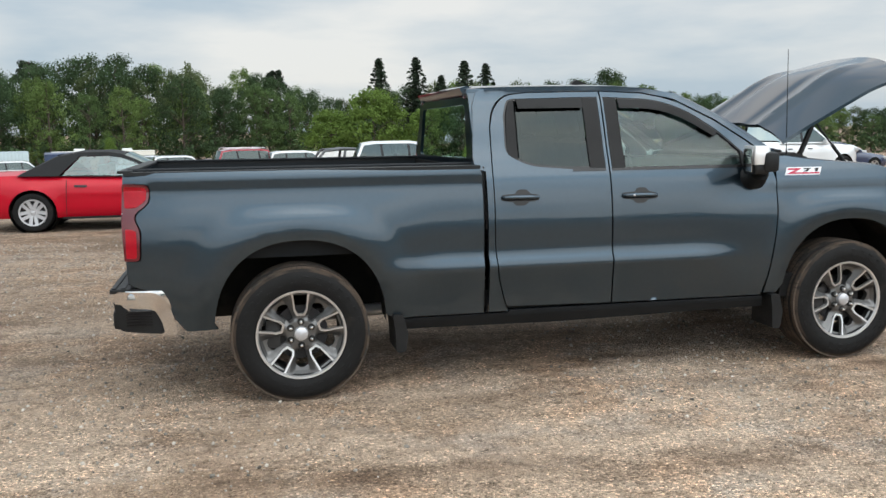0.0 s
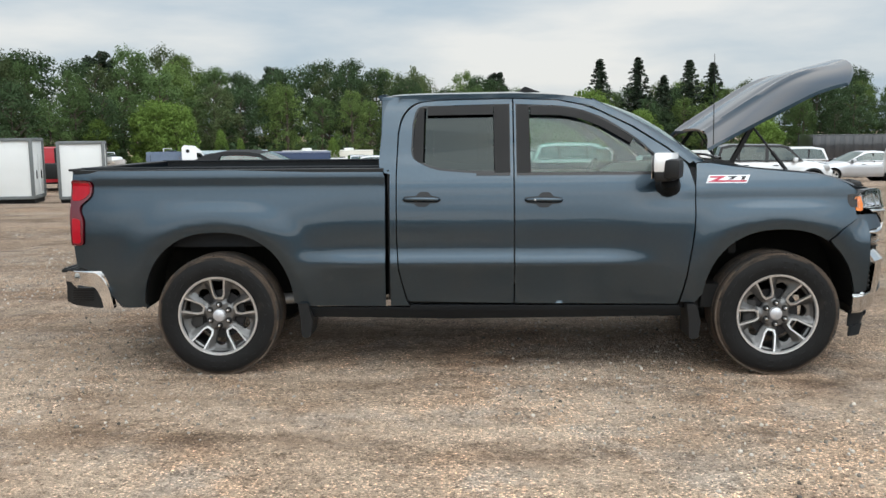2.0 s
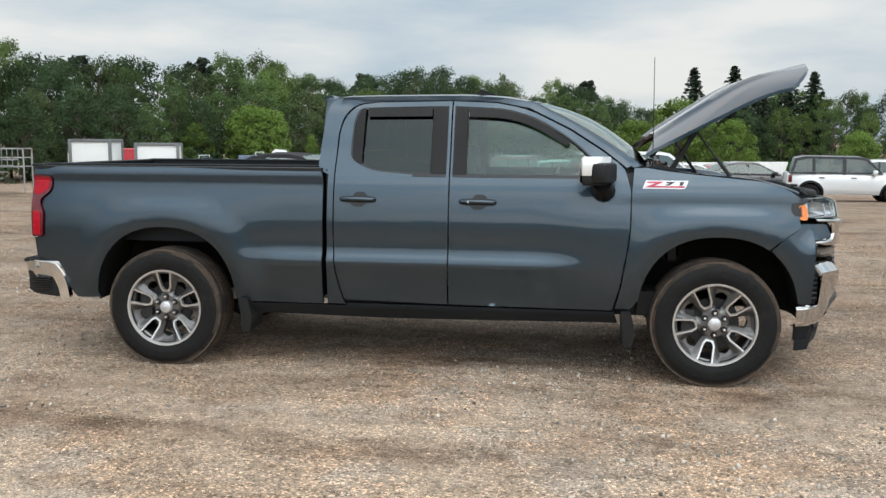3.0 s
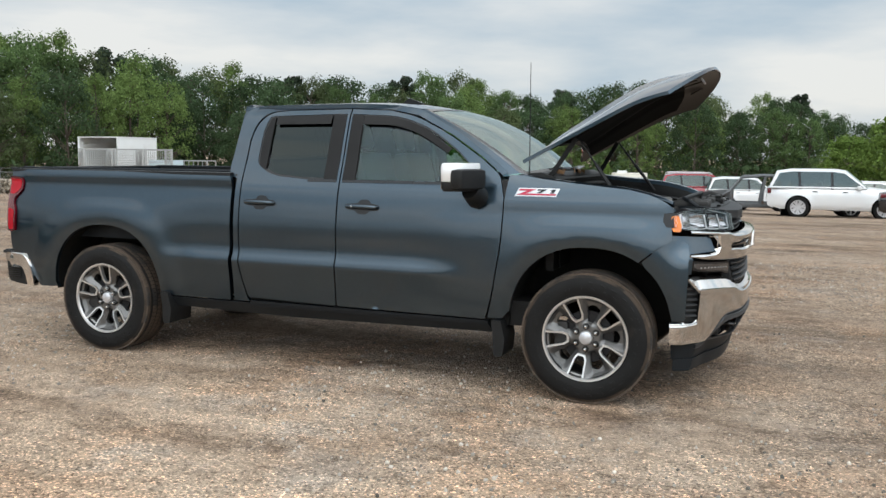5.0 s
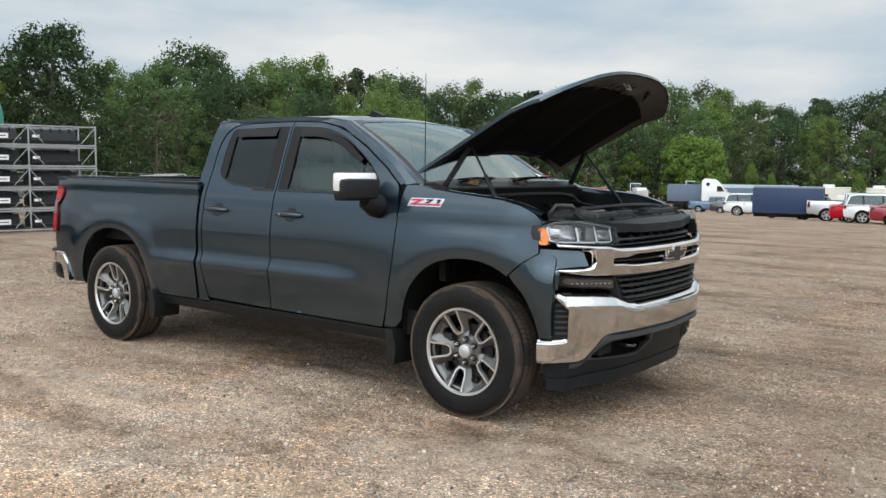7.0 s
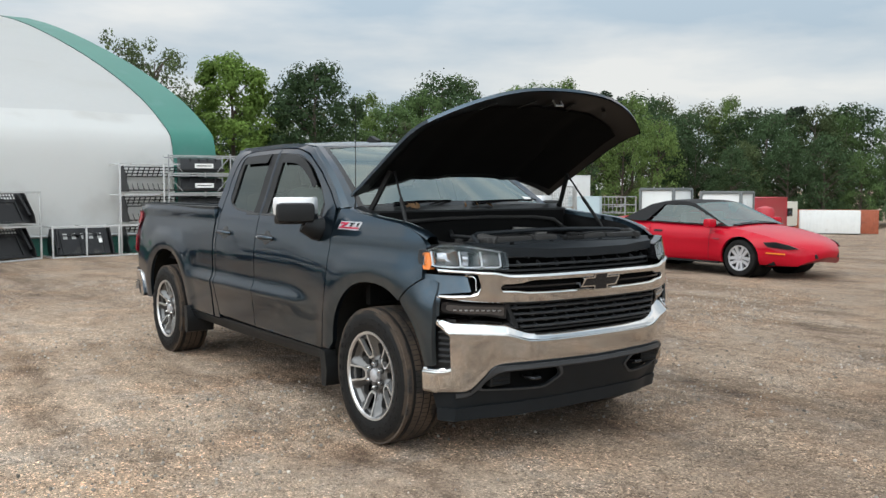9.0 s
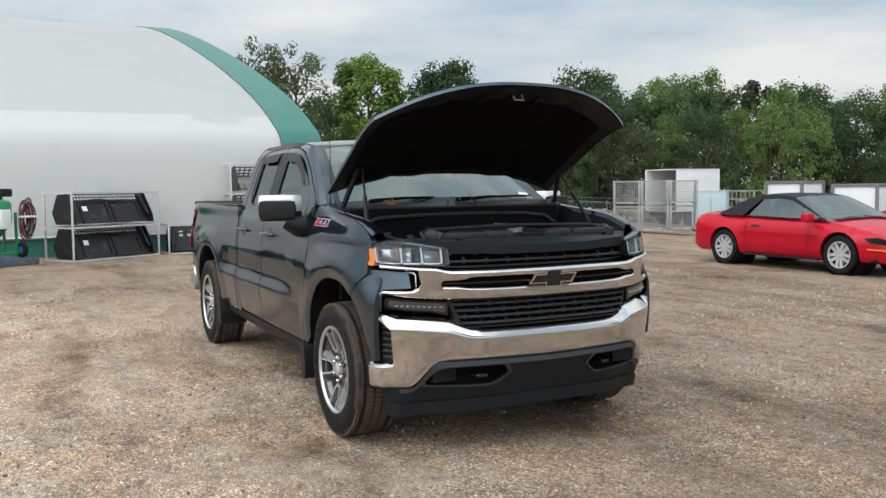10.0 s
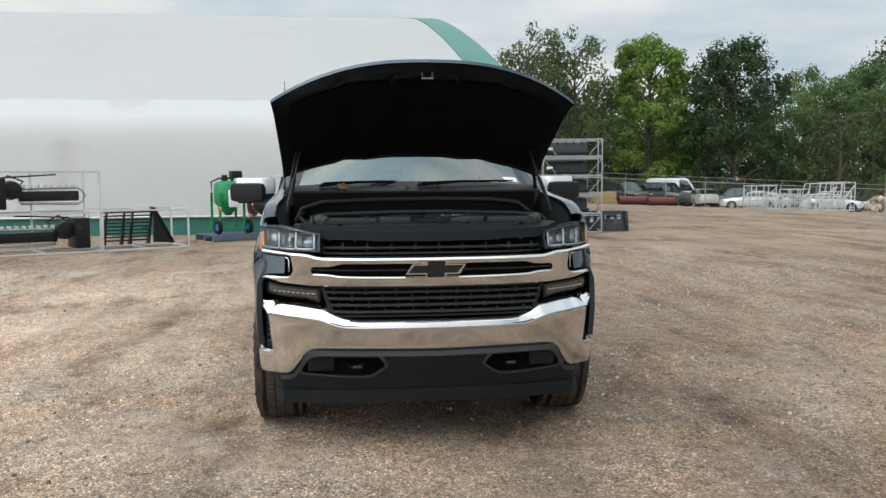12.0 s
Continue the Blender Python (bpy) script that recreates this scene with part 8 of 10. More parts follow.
def pickup(label, at, turn, paint, **kw):
    car = vehicle("parked_pickup", label, "pickup truck", at, turn, 1.98,
        [(-1.15, 0.50), (-1.18, 0.75), (-1.16, 1.27), (-1.1, 1.29), (1.0, 1.28), (1.1, 1.22), (3.0, 1.20), (3.6, 1.16), (4.25, 1.10), (4.42, 0.95), (4.45, 0.60), (4.3, 0.42), (3.6, 0.40), (-0.9, 0.42)],
        [(1.02, 1.22), (1.10, 1.80), (1.35, 1.84), (2.15, 1.83), (2.45, 1.76), (3.05, 1.22)], [(0.0, 0.40), (3.60, 0.40)], paint, pillars=((1.9, 0.0, 0.10),), tail=(-1.1, 1.05, 0.38, 0.12), nose_lamp=(4.35, 0.98, 0.14, 0.2), handles=((1.4, 1.05), (2.2, 1.05)), wheel_w=0.27, **kw)
    part("bed_opening", Geo().box(-1.05, 0.98, -0.80, 0.80, 1.29, 1.325), M_BLACK, car)
    return car


suv("white luxury suv with dark windows and twin-spoke wheels", on_ground(5.55, 30.4), -3.0, M_WHITE, 1.04, 1.02, rim=M_SILVER, spokes=7, twin=True)
suv("large red suv parked on the gravel", on_ground(-0.4, 44.0), 12.0, M_DEEP_RED, 1.10, 1.07, roof_bar=True)
suv("white suv behind the stripped body shell", on_ground(2.2, 42.0), 8.0, M_WHITE, 0.95, 0.96)
suv("white crossover with dark glass", on_ground(-4.4, 49.5), 10.0, M_WHITE, 0.92, 0.95)
sedan("dark red hatchback beside the large suv", on_ground(-2.6, 47.5), 12.0, M_DEEP_RED)
pickup("silver pickup truck with an empty bed", on_ground(-7.6, 54.5), 14.0, M_SILVER_PAINT)
sedan("small red car between two vehicles", on_ground(-5.6, 51.5), 14.0, M_RED)
suv("dark grey crossover by the blue trailer", on_ground(-9.8, 57.5), 10.0, M_DARK_GREY, 0.9, 0.92)
suv("white suv with tinted windows", on_ground(-17.4, 66.8), 12.0, M_WHITE, 1.0, 1.02)
suv("white crossover behind the blue trailer", on_ground(-13.6, 68.5), 12.0, M_WHITE, 0.92, 0.96)
sedan("grey sedan near the tractor unit", on_ground(-25.1, 84.3), 14.0, M_DARK_GREY)
pickup("old faded blue pickup", on_ground(-30.0, 91.4), 10.0, M_STEEL_BLUE)

# small white hatchback with black roof
vehicle("small_hatchback", "small white hatchback with black roof and wheels", "car", on_ground(11.3, 25.3), -8.0, 1.79,
    [(-0.72, 0.34), (-0.76, 0.60), (-0.72, 0.96), (-0.6, 1.0), (1.0, 1.0), (2.3, 0.98), (2.75, 0.92), (3.15, 0.82), (3.32, 0.62), (3.30, 0.40), (3.2, 0.28), (2.7, 0.26), (-0.5, 0.28)],
    [(-0.66, 0.98), (-0.52, 1.48), (-0.2, 1.56), (1.55, 1.54), (1.78, 1.48), (2.25, 0.985)], [(0.0, 0.315), (2.595, 0.315)], M_WHITE, roof=M_BLACK_GLOSS, rim=M_BLACK_GLOSS, pillars=((0.10, -0.02, 0.10), (1.05, 0.0, 0.12)), tail=(-0.68, 0.80, 0.26, 0.10), nose_lamp=(3.15, 0.74, 0.2, 0.25), handles=((0.35, 0.84), (1.35, 0.84)), cladding=True, roof_in=0.16)
sedan("black sedan with red tail lamps", on_ground(9.2, 30.0), 6.0, M_BLACK_PAINT)
sedan("silver car with a sloping roof", on_ground(7.4, 33.0), 8.0, M_SILVER_PAINT)
sedan("dark maroon sedan in the back row", on_ground(9.6, 37.5), 5.0, M_DEEP_RED)
suv("white suv behind the small hatchback", on_ground(20.4, 42.5), 176.0, M_WHITE, 1.0, 1.0)
sedan("navy blue sedan with chrome window line", on_ground(27.0, 31.4), -4.0, M_NAVY)
sedan("silver-white sedan in the next row", on_ground(21.7, 36.0), 182.0, M_SILVER_PAINT)
pickup("white pickup with red tail lamps", on_ground(15.8, 20.0), 5.0, M_WHITE)
sedan("white car far along the row", on_ground(33.5, 39.0), 4.0, M_WHITE)
suv("grey suv far along the row", on_ground(38.0, 30.5), -6.0, M_SILVER_PAINT)

# row behind the fence to the west
suv("black suv behind the wire fence", on_ground(-60.0, 22.3), 18.0, M_BLACK_PAINT, 1.0, 1.0)
suv("dark grey off-road suv behind the fence", on_ground(-62.7, 26.6), 20.0, M_DARK_GREY, 1.0, 1.08)
sedan("champagne sedan with red tail lamps behind the fence", on_ground(-58.2, 29.1), 172.0, M_CHAMPAGNE)
sedan("silver sedan behind the wire fence", on_ground(-63.0, 38.0), 225.0, M_SILVER_PAINT)
suv("grey suv behind the wire fence", on_ground(-60.7, 34.0), 240.0, M_DARK_GREY, 0.95, 0.95)
sedan("white coupe behind the wire fence", on_ground(-56.7, 33.5), 252.0, M_WHITE)
sedan("white sedan behind the scrap pile", on_ground(-57.2, 37.8), 60.0, M_WHITE)
sedan("pale grey sedan behind the scrap pile", on_ground(-60.5, 40.5), 60.0, M_SILVER_PAINT)
van = vehicle("cargo_van", "tall white cargo van behind the wire fence", "van", on_ground(-67.4, 28.7), 62.0, 2.0,
    [(-1.0, 0.45), (-1.05, 0.8), (-1.03, 1.25), (2.9, 1.25), (3.3, 1.15), (4.1, 1.0), (4.3, 0.8), (4.3, 0.5), (4.1, 0.35), (3.4, 0.3), (-0.8, 0.35)],
    [(-1.03, 1.23), (-0.98, 2.35), (-0.6, 2.45), (2.3, 2.45), (2.65, 2.35), (3.35, 1.2)], [(0.0, 0.36), (3.5, 0.36)], M_WHITE, glass=M_CAR_GLASS, roof_in=0.14)
part("van_side_wall", Geo().box(-1.0, 1.9, -0.97, 0.97, 1.2, 2.36, 0.05), M_WHITE, van)


# stripped grey body shell
def body_shell():
    car = thing("car_body_shell", on_ground(2.0, 32.2), 2.0, "stripped grey car body shell without doors", "car shell")
    for sgn in (-1, 1):
        y = sgn * 0.82
        part("side_frame", Geo().rod([(0.2, y, 0.55), (0.9, y, 0.95), (1.35, y * 0.82, 1.52), (2.2, y * 0.78, 1.60), (3.2, y * 0.80, 1.55), (3.75, y * 0.9, 1.05), (3.7, y, 0.45)], 0.06, 8), M_BARE, car)
        part("sill", Geo().box(0.75, 3.3, y - 0.08, y + 0.08, 0.32, 0.50, 0.03), M_BARE, car)
        part("centre_pillar", Geo().rod([(2.1, y, 0.45), (2.15, y * 0.97, 0.95), (2.25, y * 0.80, 1.58)], [0.10, 0.07, 0.05], 8), M_BARE, car)
        part("front_pillar", Geo().rod([(0.95, y, 0.40), (0.95, y, 0.98)], 0.08, 8), M_BARE, car)
        part("rear_quarter", Geo().prism([(3.15, 0.45), (3.35, 0.95), (3.25, 1.45), (3.5, 1.40), (3.9, 1.0), (4.0, 0.6), (3.7, 0.75), (3.4, 0.6)], "y", y - 0.03, y + 0.03), M_BARE, car)
        part("front_apron", Geo().prism([(-0.3, 0.55), (-0.25, 0.85), (0.3, 0.95), (0.95, 0.98), (0.95, 0.5), (0.7, 0.75), (0.3, 0.8), (0.0, 0.55)], "y", y * 0.85 - 0.04, y * 0.85 + 0.04), M_BARE, car)
    part("floor_pan", Geo().box(0.3, 3.9, -0.8, 0.8, 0.30, 0.38, 0.02), M_BARE, car)
    part("roof_skin", Geo().box(1.4, 3.1, -0.64, 0.64, 1.56, 1.61, 0.02), M_BARE, car)
    part("bulkhead", Geo().box(0.9, 1.0, -0.78, 0.78, 0.4, 0.95, 0.02), M_BARE, car)
    part("front_crossmember", Geo().box(-0.4, -0.2, -0.7, 0.7, 0.42, 0.62, 0.03), M_BARE, car)
    part("engine_remains", Geo().box(-0.1, 0.5, -0.45, 0.45, 0.15, 0.7, 0.08), M_ENGINE, car)
    for x in (0.4, 3.6):
        part("axle_stub", Geo().rod([(x, -0.8, 0.2), (x, 0.8, 0.2)], 0.10, 8), M_ENGINE, car)
    part("support_block", Geo().box(1.0, 1.3, -0.6, 0.6, 0.0, 0.31), M_ENGINE, car)
    part("support_block", Geo().box(2.9, 3.2, -0.6, 0.6, 0.0, 0.31), M_ENGINE, car)


body_shell()

# ---- yard equipment: crates, cages, stacks, trailers, fence ----
M_RACK = mat("galvanised_tube", (0.56, 0.56, 0.55), rough=0.5, metal=0.2, var=0.12, scale=5, stain=(0.30, 0.22, 0.15), stain_at=0.70, stain_scale=6)
M_RACK_GREY = mat("weathered_zinc", (0.36, 0.36, 0.35), rough=0.55, metal=0.4, var=0.15, scale=5, stain=(0.24, 0.17, 0.11), stain_at=0.66, stain_scale=4)
M_ATTACH = mat("black_implement_paint", (0.010, 0.010, 0.011), rough=0.38, spec=0.35, var=0.15, scale=5, stain=(0.035, 0.033, 0.03), stain_at=0.64, stain_scale=4)
M_GREEN = mat("green_machine_paint", (0.015, 0.21, 0.075), rough=0.35, var=0.08, scale=6)
M_BLUE = mat("blue_paint", (0.03, 0.14, 0.42), rough=0.5, var=0.15, scale=6)
M_PALLET = mat("weathered_blue_wood", (0.075, 0.105, 0.16), rough=0.8, var=0.25, scale=8, stain=(0.14, 0.12, 0.10), stain_at=0.6, stain_scale=5)
M_HOSE = mat("red_brown_hose", (0.16, 0.035, 0.028), rough=0.6, var=0.3, scale=20)
M_PANEL = mat("white_sheet_metal", (0.70, 0.71, 0.70), rough=0.45, var=0.04, scale=1.5, stain=(0.58, 0.57, 0.54), stain_at=0.68, stain_scale=1.2)
M_PANEL_GREY = mat("grey_sheet_metal", (0.14, 0.15, 0.15), rough=0.5, var=0.06, scale=3)
M_ORANGE = mat("rusty_orange_container", (0.34, 0.095, 0.048), rough=0.6, var=0.12, scale=1.5, stain=(0.20, 0.07, 0.045), stain_at=0.6, stain_scale=1.2)
M_CONT_BLUE = mat("grey_blue_container", (0.13, 0.17, 0.24), rough=0.6, var=0.1, scale=1.2, stain=(0.18, 0.14, 0.11), stain_at=0.7, stain_scale=1.5)
M_CONT_PALE = mat("pale_blue_container", (0.46, 0.55, 0.58), rough=0.55, var=0.06, scale=1.2, stain=(0.38, 0.33, 0.27), stain_at=0.70, stain_scale=1.6)
M_TRAILER_BLUE = mat("dark_blue_trailer_skin", (0.025, 0.045, 0.105), rough=0.35, var=0.04, scale=1)
M_TRAILER_RED = mat("red_trailer_skin", (0.42, 0.025, 0.035), rough=0.35, var=0.05, scale=1)
M_CREAM = mat("cream_fibreglass", (0.68, 0.65, 0.57), rough=0.4, var=0.04, scale=1)
M_STRIPE = mat("dark_brown_stripe", (0.05, 0.04, 0.035), rough=0.4, var=0.05)
M_STONE = mat("field_stone", (0.30, 0.255, 0.20), rough=0.9, var=0.2, scale=5, random_ob=0.4, island=0.45)
M_WIRE = mat("fence_wire", (0.33, 0.34, 0.34), rough=0.5, metal=0.5, var=0.1)
M_RUST = mat("rusty_red_paint", (0.13, 0.028, 0.022), rough=0.6, var=0.25, scale=3, stain=(0.07, 0.04, 0.03), stain_at=0.55, stain_scale=3)
M_YELLOW = mat("yellow_machine_paint", (0.42, 0.27, 0.05), rough=0.5, var=0.15, scale=3)


def crate(at, turn, L, D, H, label, tiers=1, mids=(0.5,), group="shipping crates", braces=False):
    """A shipping frame of square tube: L along x, D along -y from the front face, H high for each tier."""
    c = thing("shipping_crate", at, turn, label, "crate", group)
    w = 0.036
    for x in (0, *[L * m for m in mids], L):
        for y in (0, D):
            if x not in (0, L) and y != 0:
                continue
            part("post", Geo().box(x - w / 2, x + w / 2, y - w / 2, y + w / 2, 0, H * tiers, 0.004), M_RACK, c)
    for k in range(tiers + 1):
        z = k * H
        for y in (0, D):
            part("rail", Geo().box(0, L, y - w / 2 + 0.003, y + w / 2 - 0.003, max(0, z - w), max(w, z), 0.004), M_RACK, c)
        for x in (0, L * 0.5, L):
            part("cross_rail", Geo().box(x - w / 2 + 0.004, x + w / 2 - 0.004, 0, D, max(0.002, z - w + 0.002), max(w, z) - 0.002, 0.004), M_RACK, c)
    return c


def bucket(at, turn, L, D, H, label, holes=True):
    """A skid-steer bucket seen from its back: a leaning plate with rows of step holes, ribs and angled end plates."""
    b = thing("loader_bucket", at, turn, label, "loader bucket", "loader buckets")
    s = 1 if D > 0 else -1
    D = abs(D)

    def P(x, t, out=0.0):
        """A place on the leaning plate: t from foot to top."""
        return (x, s * (0.06 + 0.42 * D * t - out), 0.02 + H * t)

    def slab(x0, x1, t0, t1, out, thick):
        g = Geo()
        g.v = [P(x0, t0, out), P(x1, t0, out), P(x1, t1, out), P(x0, t1, out), P(x0, t0, out - thick), P(x1, t0, out - thick), P(x1, t1, out - thick), P(x0, t1, out - thick)]
        g.f = [(0, 1, 2, 3), (7, 6, 5, 4), (0, 4, 5, 1), (1, 5, 6, 2), (2, 6, 7, 3), (3, 7, 4, 0)]
        return g

    part("back_plate", slab(0.06, L - 0.06, 0.0, 1.0, 0.0, 0.02), M_ATTACH, b)
    part("bowl", Geo().prism([(s * 0.10, 0.01), (s * (0.1 + 0.42 * D), H), (s * D * 0.95, H * 0.9), (s * D, H * 0.3), (s * D * 0.8, 0.0)], "x", 0.08, L - 0.08), M_ATTACH, b)
    cheek = [(-0.02 * s, 0.0), (s * 0.02, H * 0.30), (s * (0.36 * D), H * 1.04), (s * D * 0.75, H * 1.02), (s * D, H * 0.4), (s * D * 0.85, 0.0)]
    for x in (0.0, L - 0.03):
        part("end_plate", Geo().prism(cheek, "x", x, x + 0.03), M_ATTACH, b)
    for x0, x1 in ((0.12 * L, 0.48 * L), (0.52 * L, 0.88 * L)):
        part("panel_rib", slab(x0, x0 + 0.04, 0.08, 0.74, 0.025, 0.03), M_ATTACH, b)
        part("panel_rib", slab(x1 - 0.04, x1, 0.08, 0.74, 0.025, 0.03), M_ATTACH, b)
        part("panel_rib", slab(x0, x1, 0.70, 0.75, 0.024, 0.028), M_ATTACH, b)
        part("foot_rail", slab(x0, x1, 0.0, 0.06, 0.03, 0.04), M_ATTACH, b)
    if holes:
        n = max(4, int(L / 0.095))
        for i in range(n):
            for r in range(2):
                x = L * 0.10 + L * 0.80 * (i + 0.5) / n
                part("step_hole", slab(x - 0.02, x + 0.02, 0.80 + 0.10 * r, 0.86 + 0.10 * r, 0.004, 0.003), M_PANEL, b)
    else:
        for i in range(5):
            x = L * (0.16 + 0.15 * i)
            part("square_slot", slab(x, x + 0.09, 0.58, 0.80, 0.004, 0.003), M_RACK_GREY, b)
    part("cylinder", Geo().rod([P(L * 0.955, 0.25, 0.09), P(L * 0.93, 0.98, 0.07)], 0.035, 10), M_ATTACH, b)
    part("hose", Geo().rod([P(L * 0.2, 0.78, 0.04), P(L * 0.4, 0.82, 0.06), P(L * 0.55, 0.74, 0.06), P(L * 0.72, 0.80, 0.04)], 0.014, 6), M_ATTACH, b)
    part("label_plate", slab(0.16 * L, 0.22 * L, 0.42, 0.58, 0.004, 0.003), M_PAPER, b)
    return b


# two-tier crate with two buckets, in front of the fabric wall
ang = 122.5
A0 = (-12.22, -2.05, 0.0)
crate(A0, ang, 2.3, -0.95, 0.75, "two-tier galvanised crate holding black loader buckets", tiers=2)


def local(at, turn, x, y, z=0.0):
    p = pose(*at, 0, 0, turn) @ Vector((x, y, z))
    return (p.x, p.y, p.z)


for k in range(2):
    b = bucket(local(A0, ang, 0.11, -0.92, 0.05 + 0.75 * k), ang, 2.08, 0.82, 0.64, "black loader bucket with step holes, in a crate")
# single crate with a black bucket
B0 = (-12.55, 0.62, 0.0)
crate(B0, 92.0, 1.45, 1.1, 0.72, "low galvanised crate with a black rock bucket")
bucket(local(B0, 92, 1.36, 0.08, 0.05), 92 + 180, 1.26, -0.85, 0.58, "black rock bucket with square slots, in a low crate", holes=False)
# tall crate stack with skeleton bucket
C0 = (-12.70, 2.15, 0.0)
crate(C0, 90.0, 2.05, 1.1, 0.72, "three-tier galvanised crate with a skeleton bucket on top", tiers=3)


def skeleton_bucket(at, turn, L, D, H):
    b = thing("skeleton_bucket", at, turn, "black skeleton rock bucket with a grid of bars", "loader bucket", "loader buckets")
    cheek = [(0.0, 0.0), (0.0, 0.12), (D * 0.18, H * 0.42), (D * 0.14, H * 0.55), (D * 0.45, H), (D * 0.75, H * 0.95), (D, H * 0.5), (D * 0.9, 0.0)]
    for x in (0.0, L - 0.02):
        part("side_plate", Geo().prism(cheek, "x", x, x + 0.02), M_ATTACH, b)
    for i in range(14):
        x = L * (i + 0.5) / 14
        part("tine", Geo().rod([(x, D * 0.02, 0.03), (x, D * 0.7, 0.04), (x, D * 0.98, H * 0.5), (x, D * 0.6, H * 0.96)], 0.014, 5), M_ATTACH, b)
    for k in range(6):
        t = k / 5
        part("cross_bar", Geo().bar((0, D * (0.98 - 0.38 * t), H * (0.35 + 0.6 * t)), (L, D * (0.98 - 0.38 * t), H * (0.35 + 0.6 * t)), 0.025), M_ATTACH, b)
    part("label_plate", Geo().box(-0.006, 0.0, D * 0.45, D * 0.55, H * 0.6, H * 0.7), M_PAPER, b)


for k in range(3):
    skeleton_bucket(local(C0, 90, 1.95, 0.08, 0.05 + 0.72 * k), 270.0, 1.75, -0.85, 0.62)

# sandblast pot on a blue pallet
def blaster():
    px, py, tr = -11.55, -3.0, 122.0
    pal = thing("wooden_pallet", (px, py, 0.01), tr, "worn blue wooden pallet on the gravel", "pallet")
    for k in range(7):
        part("deck_board", Geo().box(-0.6, 0.6, -0.5 + k * 0.15, -0.4 + k * 0.15, 0.115, 0.135, 0.004), M_PALLET, pal)
    for y in (-0.47, 0.0, 0.47):
        part("stringer", Geo().box(-0.6, 0.6, y - 0.045, y + 0.045, 0.0, 0.114, 0.004), M_PALLET, pal)
    m = thing("sandblast_pot", (px, py, 0.147), tr, "green sandblasting pot with coiled red hose on wheels", "machine")
    part("tank", Geo().lathe([(0.0, 0.42), (0.06, 0.42), (0.30, 0.72), (0.31, 0.78), (0.31, 1.12), (0.28, 1.18), (0.16, 1.22), (0.0, 1.23)], "z", 28, (0.0, 0, 0)), M_GREEN, m)
    part("side_box", Geo().box(-0.12, 0.10, -0.40, -0.28, 0.62, 1.02, 0.02), M_PANEL, m, "pale grey control box")
    for x in (-0.30, 0.30):
        for y in (-0.22, 0.22):
            part("leg", Geo().bar((x, y, 0.05), (x, y, 0.95), 0.045), M_GREEN, m)
    part("base_frame", Geo().box(-0.36, 0.36, -0.30, -0.25, 0.08, 0.14, 0.01).box(-0.36, 0.36, 0.25, 0.30, 0.08, 0.14, 0.01), M_GREEN, m)
    for x in (-0.38, 0.38):
        wh = part("cart_wheel", Geo().lathe([(0.08, -0.04), (0.15, -0.045), (0.165, 0.0), (0.15, 0.045), (0.08, 0.04)], "x", 20, (x, -0.28, 0.165)), M_RUBBER, m)
        part("wheel_disc", Geo().lathe([(0.0, 0.03), (0.085, 0.035), (0.09, -0.035), (0.0, -0.03)], "x", 16, (x, -0.28, 0.165)), M_BLUE, wh)
    part("top_handle", Geo().rod([(-0.38, 0.0, 0.75), (-0.40, 0.0, 1.20), (-0.20, 0.0, 1.28), (0.10, 0.0, 1.28)], 0.022, 8), M_BLACK, m)
    part("valve_head", Geo().box(0.08, 0.34, -0.10, 0.10, 1.28, 1.45, 0.03).box(-0.12, -0.02, -0.05, 0.05, 1.2, 1.36).box(0.10, 0.14, -0.05, 0.05, 1.15, 1.30), M_BLACK, m)
    for k in range(11):
        rx_, rz_ = 0.085 + 0.013 * (k % 6), 0.30 + 0.022 * ((k * 5) % 6)
        cx_, cz_ = 0.50 + 0.010 * (k % 3), 0.86 - 0.03 * ((k * 3) % 4)
        coil = [(cx_ + rx_ * math.cos(a), -0.16 - 0.022 * k + 0.02 * math.sin(2 * a + k), cz_ + rz_ * math.sin(a)) for a in np.linspace(0, 2 * math.pi, 22)[:-1]]
        part("hose_coil", Geo().rod(coil, 0.016, 6, close=True), (M_HOSE, M_HOSE, M_BLACK, M_RACK_GREY)[k % 4], m)
    part("hose_strap", Geo().box(0.36, 0.66, -0.42, -0.13, 0.84, 0.88, 0.01), M_PAPER, m, "white strap")
    part("yellow_valve", Geo().box(-0.36, -0.28, -0.30, -0.22, 0.55, 0.63, 0.02), M_YELLOW, m)


blaster()

# crates with trenchers and a grapple, further along the wall
D0 = (-8.62, -7.44, 0.0)
dang = math.degrees(math.atan2(1.74, -1.04))
crate(D0, dang, 2.03, -1.1, 0.80, "two-tier galvanised crate holding black trenchers", tiers=2)


